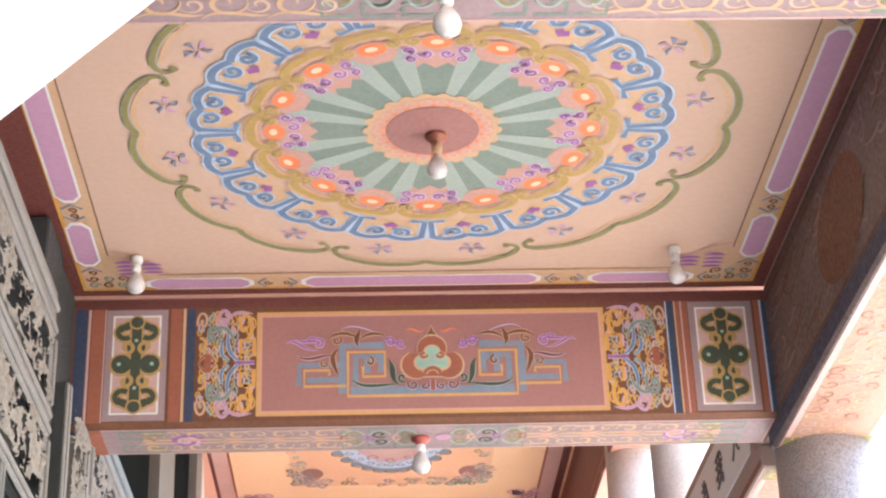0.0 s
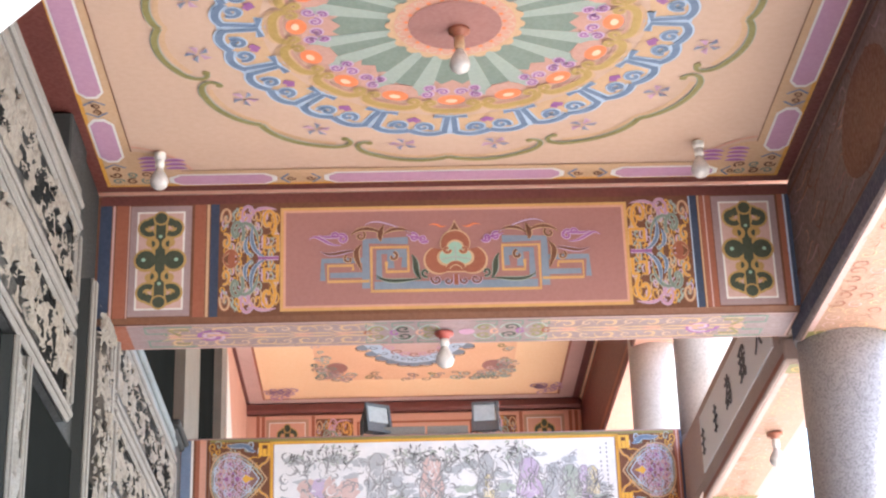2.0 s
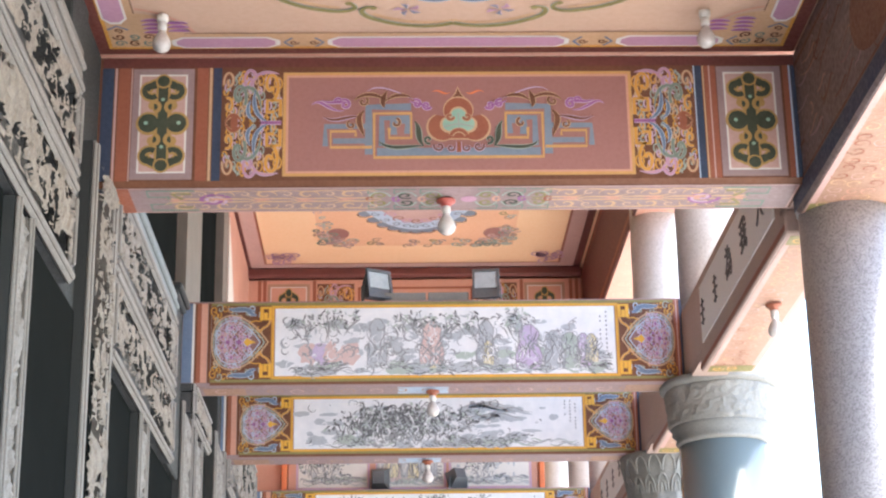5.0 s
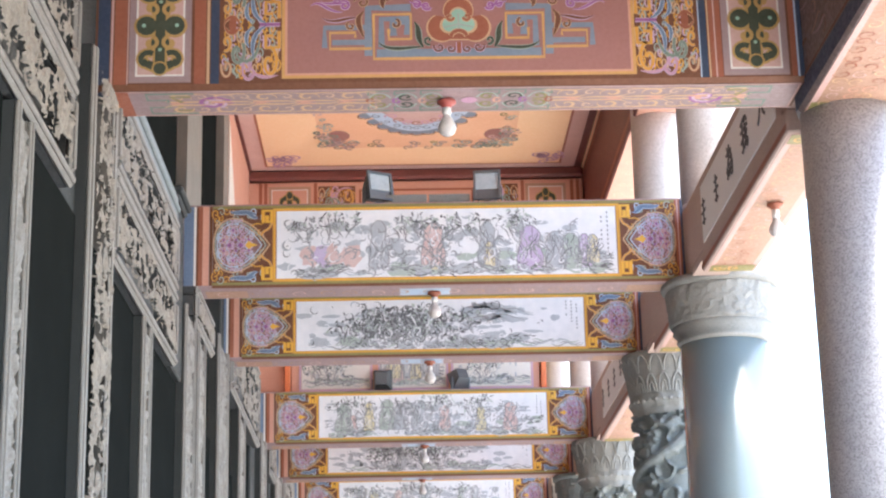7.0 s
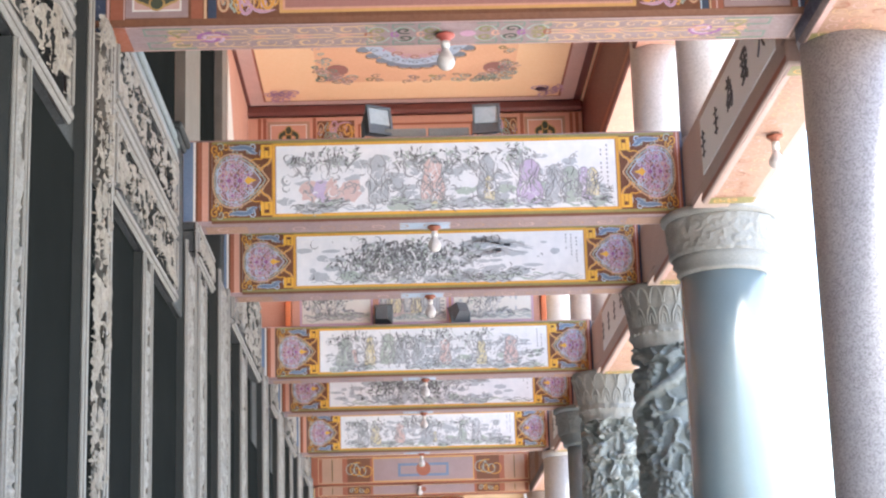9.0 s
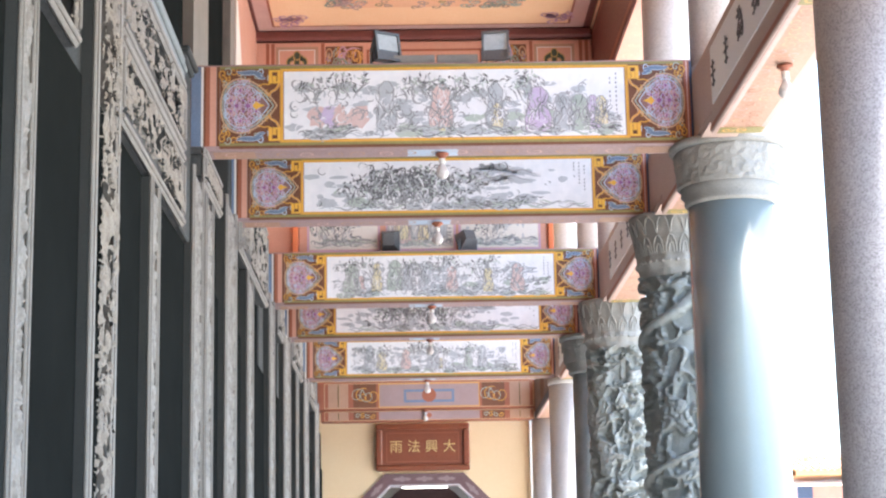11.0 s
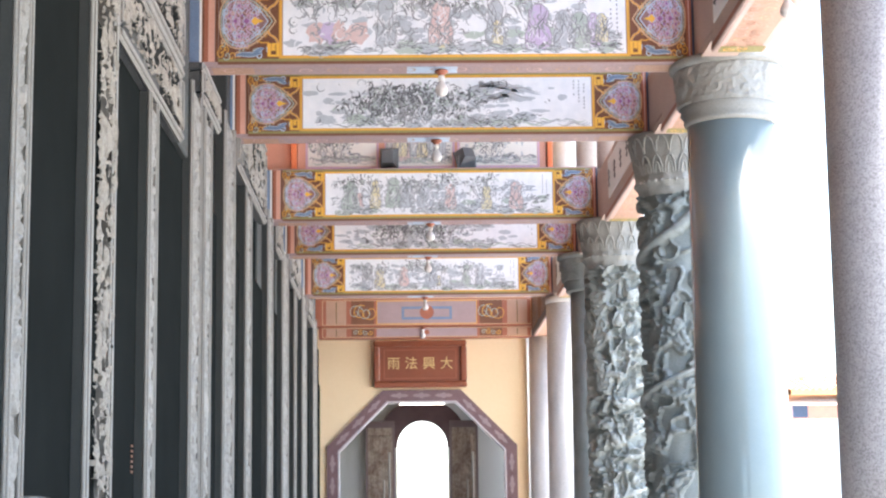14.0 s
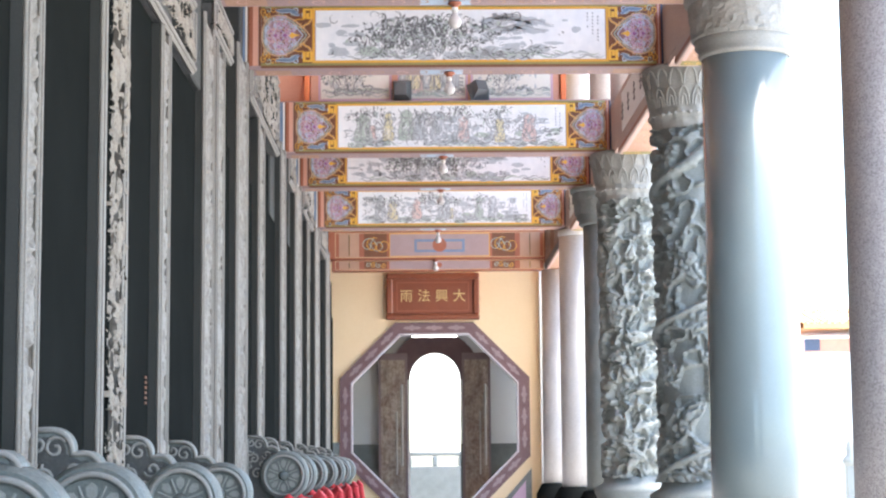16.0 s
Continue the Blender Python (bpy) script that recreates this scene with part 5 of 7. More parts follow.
def dragon_column(x, y, r, seed, s, label, coil, depth, m):
    """A column carved all round with winding relief; coil: a thick body wound about it."""
    t = thing("carved_column", (x, y, 0), label, "column", "columns along the open side")
    seg, z0, z1, step = 170, 0.9, 4.47, 0.013
    n = int((z1 - z0) / step)
    th = np.linspace(0, 2 * math.pi, seg, endpoint=False)
    TH, Z = np.meshgrid(th, np.linspace(z0, z1, n))
    H = carving(np.cos(TH) * r + seed, np.sin(TH) * r + seed, Z + seed, s, 0.09, 0.32)
    R = r - 0.10 + (depth + 0.05) * H
    if coil:
        c = (TH - 2 * math.pi * (Z + 0.12 * np.sin(Z * 5)) / 1.55) % (2 * math.pi)
        c = np.minimum(c, 2 * math.pi - c)
        c2 = np.clip(1 - (c / (0.36 + 0.12 * np.sin(Z * 4))) ** 2, 0, 1) ** 0.5
        scales = 0.008 * np.abs(np.sin(TH * 16 + Z * 12)) * np.abs(np.sin(Z * 36 - TH * 5))
        R = np.maximum(R, r - 0.05 + c2 * 0.10 + (c2 > 0) * scales)
    sh = Shape()
    sh.v = list(zip((R * np.cos(TH)).ravel().tolist(), (R * np.sin(TH)).ravel().tolist(), Z.ravel().tolist()))
    sh.f = [(j * seg + k, j * seg + (k + 1) % seg, (j + 1) * seg + (k + 1) % seg, (j + 1) * seg + k) for j in range(n - 1) for k in range(seg)]
    part("carved_shaft", sh, m, t, smooth=True)
    part("core", Shape().lathe([(r - 0.105, 0.7), (r - 0.105, 4.5)], 40), m, t, smooth=True)
    part("plinth", Shape().box((-r * 1.4, -r * 1.4, -0.03), (r * 1.4, r * 1.4, 0.3), 0.03), "bluestone", t)
    part("base", Shape().lathe([(r * 1.35, 0.3), (r * 1.4, 0.5), (r * 1.2, 0.66), (r * 1.28, 0.72), (r * 1.28, 0.78), (r * 1.02, 0.84), (r * 0.95, 0.92)], 48), "bluestone", t, smooth=True)
    seg2, rows, m2 = 96, [], 22
    th = np.linspace(0, 2 * math.pi, seg2, endpoint=False)
    for k in range(m2):
        f = k / (m2 - 1)
        lobes = 0.022 * np.abs(np.sin(th * 7)) * math.sin(math.pi * min(f * 1.6, 1)) + 0.012 * carving(np.cos(th), np.sin(th), np.full(seg2, f * 0.6 + seed), 3.0)
        rr = r * (0.95 + 0.28 * f ** 1.5) + lobes + (0.02 if 0.18 < f < 0.27 else 0)
        rows += [(q * math.cos(a), q * math.sin(a), 4.45 + 0.64 * f) for a, q in zip(th, rr)]
    sh = Shape()
    sh.v = rows
    sh.f = [(j * seg2 + k, j * seg2 + (k + 1) % seg2, (j + 1) * seg2 + (k + 1) % seg2, (j + 1) * seg2 + k) for j in range(m2 - 1) for k in range(seg2)]
    sh.f.append(tuple(range((m2 - 1) * seg2, m2 * seg2)))
    part("lotus_capital", sh, "capital", t, smooth=True)
    sh = Shape()
    for k in range(36):
        a = 2 * math.pi * k / 36
        q = r * 1.02 + 0.025
        sh.box((q * math.cos(a) - 0.014, q * math.sin(a) - 0.014, 4.575), (q * math.cos(a) + 0.014, q * math.sin(a) + 0.014, 4.605), 0.006)
    part("bead_row", sh, "capital", t)
    for k in range(20):
        a0 = 2 * math.pi * k / 20
        sh = Shape()
        for lo, hi, wd in ((0.34, 0.62, 0.125), (0.34, 0.50, 0.06), (0.66, 0.92, 0.14)):
            arch_line = []
            for i in range(9):
                q = math.pi * i / 8
                f = lo + (hi - lo) * math.sin(q)
                a = a0 + wd * math.cos(q) + (math.pi / 20 if lo > 0.6 else 0)
                rr = r * (0.95 + 0.28 * f ** 1.5) + 0.022
                arch_line.append((rr * math.cos(a), rr * math.sin(a), 4.45 + 0.64 * f))
            sh.tube(arch_line, 0.010, 6)
        part("leaf_moulding", sh, "capital", t)
    return t


smooth_column(COL_X, 15.0, 0.35, "polished", "polished blue-green stone column with a carved round capital", grow=1.11)
dragon_column(2.80, 17.95, 0.40, 3.0, 1.75, "grey stone column carved with a coiling dragon and clouds", True, 0.085, "bluestone")
dragon_column(2.755, 22.95, 0.42, 8.3, 1.8, "grey stone column carved with dense flowers and birds", False, 0.085, "palecarved")
smooth_column(2.745, 25.8, 0.36, "bluestone", "dark grey stone column with a carved round capital")
for y, high in ((15.0, 2.2), (17.95, 2.2), (22.95, 2.2), (25.8, 2.9), (30.3, 2.9), (35.45, 2.9)):
    t = thing("upper_column", (COL_X, y, 5.7), "plain pale granite shaft rising to the raised ceiling", "column", "upper columns of the raised bay")
    # glare on the upper shafts is put into the lighter granite
    part("shaft", Shape().lathe([(0.295, 0.0), (0.285, high)], 40), "palegranite", t, smooth=True)
    part("foot", Shape().lathe([(0.33, 0.0), (0.33, 0.06), (0.30, 0.09)], 40), "palegranite", t, smooth=True)


# ---- painted beams along the open side ----
def side_beam(y0, y1, z0, z1, kind):
    t = thing("side_beam", (XR, y0, 0), "painted beam along the open side with " + ("a calligraphy board" if kind == "board" else "a faded dark painting" if kind == "dark" else "rose scroll panels"), "beam", "beams along the open side")
    L = y1 - y0
    low0, low1, W = (0.0, L, 0.62) if kind == "dark" else (0.3, L - 0.98, 0.44)
    part("body", Shape().box((0, 0, z0 if kind == "dark" else 5.093), (W, L, z1), 0.02), "slatebrown" if kind == "dark" else "fawn", t)
    if kind != "dark":
        part("lower_body", Shape().box((0.001, low0, z0), (W - 0.001, low1, 5.092), 0.012), "fawn", t)
        part("end_fill", Shape().box((0.002, low1 + 0.001, 5.03), (0.3, L - 0.5, 5.092)), "fawn", t)
    p = Paints(lambda u, v, h: (-h, u, v))
    p.rect("slatebrown" if kind == "dark" else "fawn", low0 + 0.1, z0 + 0.09, low1 - 0.1, z1 - 0.06, 0.003)
    p.rect("slatebrown" if kind == "dark" else "brown", low0, z0 + 0.02, low1, z0 + 0.06, 0.003)
    rnd = random.Random(int(y0 * 7))
    if kind == "dark":
        for k in range(26):
            u, v = rnd.uniform(0.3, L - 0.3), rnd.uniform(z0 + 0.2, z1 - 0.15)
            p.line(rnd.choice(("umber", "umber", "clay", "mauvegrey")), curl(u, v, rnd.uniform(0.05, 0.12), rnd.uniform(0, 360), 0.7, rnd.choice((1, -1)), 14), 0.016, 0.005, 2.0)
        p.field("umber", arc(L * 0.55, (z0 + z1) / 2, 0.5, 0, 350, 24, 0.3), 0.0075)
        p.border("umber", 0.15, z0 + 0.14, L - 0.15, z1 - 0.1, 0.02, 0.006)
        for k in range(60):
            u, v = rnd.uniform(0.3, L - 0.4), rnd.uniform(z0 + 0.25, z1 - 0.15)
            p.line(rnd.choice(("mauvegrey", "clay", "umber", "plumbrown")), bend((u, v), (u + 0.05, v + 0.06), (u + 0.1, v - 0.05), (u + rnd.uniform(0.15, 0.4), v + rnd.uniform(-0.08, 0.08)), 8), rnd.uniform(0.01, 0.03), 0.0052 + 0.00001 * k, 2.0)
        p.rect("navy", 0.0, z0 + 0.01, L, z0 + 0.13, 0.0085)
        p.rect("mauvegrey", L - 0.10, z0 + 0.13, L - 0.06, z1 - 0.03, 0.006)
        p.rect("sage", 0.02, z0 + 0.14, 0.06, z1 - 0.03, 0.006)
    p.make("painting", t)
    if kind == "board":
        b0, b1 = 0.55, min(low1 - 0.12, 3.45)
        board = part("board", Shape().box((-0.014, b0, z0 + 0.19), (-0.004, b1, z1 - 0.11)), "canvas", t, "off-white board with black brush characters")
        step = (b1 - b0) / 5
        for k in range(5):
            at = Vector((-0.02, b0 + step * (k * 1.03 + 0.66), (z0 + z1) / 2 + 0.03))
            if k < 3 and y0 < 12:
                m = Matrix.Translation(at) @ Euler((radians(90), 0, radians(-90))).to_matrix().to_4x4()
                lettering("character", "人我為"[k], 0.27, m, "ink", board)
            else:
                s = Shape()
                for j in (-0.08, 0.0, 0.07):
                    s.box((at.x - 0.004, at.y - 0.085 + abs(j) * 0.3, at.z + j - 0.008), (at.x + 0.004, at.y + 0.085 - abs(j) * 0.3, at.z + j + 0.008))
                s.box((at.x - 0.004, at.y - 0.009, at.z - 0.11), (at.x + 0.0035, at.y + 0.009, at.z + 0.11))
                part("character_bars", s, "ink", board)
    p = Paints(lambda u, v, h: (u, low0 + v, z0 - h))
    S = low1 - low0
    p.rect("clay", 0.03, 0.03, W - 0.03, S - 0.03, 0.003)
    p.border("rose", 0.03, 0.03, W - 0.03, S - 0.03, 0.04, 0.0045)
    for k in range(int(S / 0.12) - 2):
        for j in range(int((W - 0.16) / 0.115)):
            p.line(rnd.choice(("salmon", "tan", "salmon", "tan", "brown", "rose")), curl(0.13 + 0.115 * j + rnd.uniform(-0.02, 0.02), 0.2 + 0.12 * k + rnd.uniform(-0.02, 0.02), 0.062, rnd.uniform(0, 360), 1.1, rnd.choice((1, -1)), 12), 0.011, 0.006 + 0.001 * rnd.random(), 2.0)
    for e in (0.04, S - 0.22):
        p.rect("olive", 0.04, e, W - 0.04, e + 0.18, 0.0065)
        for k in range(int((W - 0.1) / 0.125)):
            p.line("gold", curl(0.11 + 0.125 * k, e + 0.09, 0.055, 90 * k, 1.1, 1, 12), 0.014, 0.008)
    p.make("underside_painting", t)
    return t


for y0, y1, kind in ((-1.3, 5.6, "dark"), (5.62, 10.34, "dark"), (10.36, 15.0, "board"), (15.02, 17.94, "scroll"), (17.96, 22.94, "board"), (22.96, 25.78, "scroll"), (25.8, 30.28, "board"), (30.3, 35.45, "dark")):
    side_beam(y0, y1, 4.93, ZC - 0.003 if y1 < 10.4 else 5.7, kind)

# raised bay: dark side beam under the ceiling, left wall strips
hb = thing("high_side_beam", (2.55, 10.62, 7.7), "dark red-brown beam under the raised ceiling with an orange underside", "beam")
part("body", Shape().box((0, 0, 0), (0.5, 12.42, 1.165), 0.02), "maroon", hb)
p = Paints(lambda u, v, h: (u, v, -h))
p.rect("salmon", 0.02, 0.02, 0.48, 12.4, 0.003)
for k in range(60):
    p.line("cream", curl(0.16 + 0.18 * (k % 2), 0.3 + 0.2 * k, 0.08, 70 * k, 1.1, 1, 12), 0.014, 0.005)
p.make("underside_painting", hb)
p = Paints(lambda u, v, h: (-h, u, v))
p.border("brown", 0.1, 0.08, 12.3, 1.1, 0.06, 0.003)
p.make("edge_line", hb)
s = Shape()
s.box((-2.06, 15.9, 5.85), (-1.96, 17.1, ZH - 0.005))
s.box((-2.06, 19.4, 5.85), (-1.97, 19.95, ZH - 0.005))
structure("trim_strip", s, "stone", "pale grey stone strips on the upper wall", "trim")
lb = thing("left_high_beam", (-2.0, 20.0, 5.95), "salmon painted panel with a white edge below the raised ceiling", "beam")
part("body", Shape().box((-0.05, 0, 0), (0.02, 3.04, 2.9), 0.01), "salmon", lb)
# white wedge paints bright daylight on the panel
part("white_edge", Shape().prism([(0.06, 1.0), (0.06, 2.6), (1.25, 1.2)], lambda u, v, h: (0.02 + h, u, v), 0.003, 0.012), "white", lb)

# painting above the raised bay's far wall
fw = thing("high_far_beam", (0, 23.05, 0), "orange painted beam below the raised ceiling with framed ornaments", "beam")
part("body", Shape().box((-2.05, -0.12, 7.55), (2.54, -0.003, 8.72), 0.02), "salmon", fw)
p = Paints(facing(-0.12))
for u0, u1 in ((-1.72, -1.15), (1.75, 2.3)):
    cross_panel(p, u0, 7.6, u1, 8.65, ("clay", "salmon"))
for u0, u1, k in ((-1.05, -0.55, 1), (1.1, 1.65, -1)):
    scroll_block(p, u0, 7.6, u1, 8.65, k)
for u in (-1.85, -1.78, -1.11, 1.69, 2.36, 2.44):
    p.rect("brown", u, 7.57, u + 0.045, 8.7, 0.004)
p.rect("salmon", -0.5, 7.65, 1.05, 8.6, 0.004)
p.border("brown", -0.5, 7.65, 1.05, 8.6, 0.03, 0.005)
p.make("painting", fw)
part("cornice", Shape().box((-2.05, -0.2, 8.73), (2.54, -0.003, 8.868), 0.03), "maroon", fw)
mural = thing("mural", (0, 23.05, 0), "orange framed mural of three panels above the painted beam", "mural")
part("ground", Shape().box((-1.42, -0.06, 5.83), (1.86, -0.003, 6.75), 0.01), "salmon", mural)
for u0, u1, kind, seed in ((-1.28, -0.38, "hills", 3), (-0.24, 0.62, "forms", 8), (0.72, 1.74, "hills", 21)):
    p = Paints(facing(-0.06))
    ink_scene(p, u0, 5.87, u1, 6.65, kind, seed, False)
    p.by["white"] = p.by.pop("paper")
    p.border("lilac", u0 - 0.03, 5.84, u1 + 0.03, 6.68, 0.025, 0.005)
    p.make("picture", mural)
for u in (-1.5, 1.87):
    part("edge_post", Shape().box((u, -0.1, 5.83), (u + 0.07, -0.003, 6.8), 0.01), "orange", mural)


# ---- ceiling paintings ----
med = thing("ceiling_medallion", (0.36, 8.08, ZC), "large round painted ceiling medallion with rays and scrolls", "ceiling painting")
up = lambda u, v, h: (u, v, -h)
pol = lambda pts: [(r * math.cos(radians(a)), r * math.sin(radians(a))) for r, a in pts]
p = Paints(up)
N8, N16 = 45.0, 22.5
p.field("medrose", arc(0, 0, 0.86, 0, 352.5, 47), 0.0022)
p.make("ground_disc", med)


def wheel(name, n, first_turn, draw):
    """One motif drawn at angle 0, then its repeats turned round the middle."""
    p = Paints(up)
    draw(p)
    ob = p.make(name, med)
    for k in range(n):
        o = ob if k == 0 else new(name, ob.data)
        o.parent, o.rotation_euler = med, (0, 0, radians(first_turn + 360 * k / n))


def draw_ray(j):
    reach = (0.66, 0.80, 0.70, 0.80, 0.66)[j]
    k = reach * (0.93 if j != 2 else 1)
    return lambda p: p.field("moss" if j % 2 == 0 else "sage", pol([(0.30, -4.5), (k, -4.5), (reach, 0), (k, 4.5), (0.30, 4.5)]), 0.004 + 0.0006 * (j % 2))


def draw_mauve(p):
    p.field("medrose", pol([(0.60, 0), (0.70, -9), (0.80, -7), (0.84, 0), (0.80, 7), (0.70, 9)]), 0.0048)


def draw_curl(sd, i):
    r, da, q, st = ((0.735, 4.0, 0.036, 90), (0.775, 10.5, 0.034, 200), (0.70, 10.0, 0.028, 20))[i]
    return lambda p: p.line("purple", curl(r * math.cos(radians(sd * da)), r * math.sin(radians(sd * da)), q, st * sd, 1.2, sd, 14), 0.011, 0.006 + 0.0003 * i + 0.0001 * sd, edge="lilac", ew=0.011)


def draw_gold(p):
    p.field("medrose", arc(0.80, 0, 0.10, 0, 340, 16, 0.12), 0.0058)
    p.field("orange", arc(0.832, 0, 0.056, 0, 340, 16, 0.078), 0.0064)
    p.field("glow", arc(0.838, 0, 0.022, 0, 340, 12, 0.034), 0.0085)
    p.field("medrose", [(0.86, -0.15), (0.93, -0.16), (0.985, -0.08), (0.995, 0), (0.985, 0.08), (0.93, 0.16), (0.86, 0.15), (0.90, 0.08), (0.905, 0), (0.90, -0.08)], 0.0057)
    for sd in (1, -1):
        Z = lambda pts: [(x, y * sd) for x, y in pts]
        p.line("medgold", Z(bend((0.955, 0.0), (0.96, 0.11), (0.93, 0.165), (0.86, 0.15), 14)), 0.046, 0.0085 + 0.0002 * sd, edge="tan", ew=0.012)
        p.line("medgold", Z(curl(0.855, 0.118, 0.034, 60, 0.9, 1, 10, 0.6)), 0.024, 0.0115 + 0.0002 * sd, edge="tan", ew=0.008)
    p.line("tan", arc(0.93, 0, 0.075, -75, 75, 12, 0.17), 0.013, 0.0067)


def draw_blue(p):
    p.field("tan", [(1.02, -0.17), (1.22, -0.2), (1.26, 0), (1.22, 0.2), (1.02, 0.17)], 0.0032)
    for sd in (1, -1):
        Z = lambda pts: [(x, y * sd) for x, y in pts]
        p.line("bluepaint", Z([(1.02, 0.105), (1.02, 0.185), (1.20, 0.205)]), 0.034, 0.0064 + 0.0001 * sd, edge="sky", ew=0.012)
        p.line("bluepaint", Z(bend((1.19, 0.215), (1.275, 0.15), (1.25, 0.05), (1.215, 0.0), 12)), 0.040, 0.0068 + 0.0001 * sd, edge="sky", ew=0.012)
        p.line("bluepaint", Z(curl(1.165, 0.07, 0.052, 60, 1.15, 1, 16)), 0.026, 0.0072 + 0.0001 * sd, edge="sky", ew=0.010)
    p.field("purple", [(1.05, 0), (1.085, -0.045), (1.12, -0.02), (1.105, 0), (1.12, 0.02), (1.085, 0.045)], 0.0082)
    c, k = math.cos(radians(N16 / 2)), math.sin(radians(N16 / 2))
    p.line("sky", [(0.99 * c, 0.99 * k), (1.25 * c, 1.25 * k)], 0.03, 0.0045)


def draw_outer(sd):
    def draw(p):
        Z = lambda pts: [(x, y * sd) for x, y in pts]
        p.line("olive", Z(bend((1.55, 0.0), (1.62, 0.12), (1.60, 0.32), (1.50, 0.46), 18)), 0.034, 0.0045 + 0.0001 * sd, edge="sage", ew=0.006)
        p.line("tan", Z(bend((1.515, 0.0), (1.58, 0.12), (1.54, 0.34), (1.43, 0.48), 18)), 0.03, 0.0034 + 0.0001 * sd)
        p.line("olive", Z(bend((1.505, 0.455), (1.44, 0.57), (1.33, 0.575), (1.345, 0.47), 16)), 0.036, 0.005 + 0.0001 * sd, 0.4, edge="sage", ew=0.006)
        p.field("olive", Z(arc(1.35, 0.475, 0.022, 0, 330, 9)), 0.0078)
    return draw


def draw_flower(p):
    for j in range(5):
        q = radians(72 * j)
        p.line("mauve" if j % 2 else "mistblue", [(1.40 + 0.015 * math.cos(q), 0.015 * math.sin(q)), (1.40 + 0.05 * math.cos(q + 0.3), 0.06 * math.sin(q + 0.3)), (1.40 + 0.075 * math.cos(q), 0.085 * math.sin(q))], 0.024, 0.0045 + 0.0001 * j, 2.0, edge="lilac", ew=0.007)


def draw_rosette(p):
    for m, r, h in (("tan", 0.345, 0.0075), ("salmon", 0.32, 0.010), ("pink", 0.245, 0.0145)):
        p.field(m, arc(0, 0, r, 0, 352.5, 47), h)
    for k in range(22):
        a = k * 360 / 22
        p.field("tan", arc(0.33 * math.cos(radians(a)), 0.33 * math.sin(radians(a)), 0.04, 0, 330, 9), 0.0085)
        p.line("cream", arc(0.285 * math.cos(radians(a)), 0.285 * math.sin(radians(a)), 0.026, a - 100, a + 100, 7), 0.012, 0.0125)
        p.field("orange", arc(0.26 * math.cos(radians(a + 8)), 0.26 * math.sin(radians(a + 8)), 0.012, 0, 330, 6), 0.0125)


for j in range(5):
    wheel("ray", 8, 22.5 + (j - 2) * 9.0, draw_ray(j))
wheel("rose_petal", 8, 0, draw_mauve)
for sd, i in itertools.product((1, -1), range(3)):
    wheel("mauve_scroll", 8, 0, draw_curl(sd, i))
wheel("gold_scroll", 16, 0, draw_gold)
wheel("blue_key", 16, 11.25, draw_blue)
for sd in (1, -1):
    wheel("outer_scroll", 8, -90, draw_outer(sd))
wheel("flower", 16, 11.25, draw_flower)
wheel("rosette", 1, 0, draw_rosette)


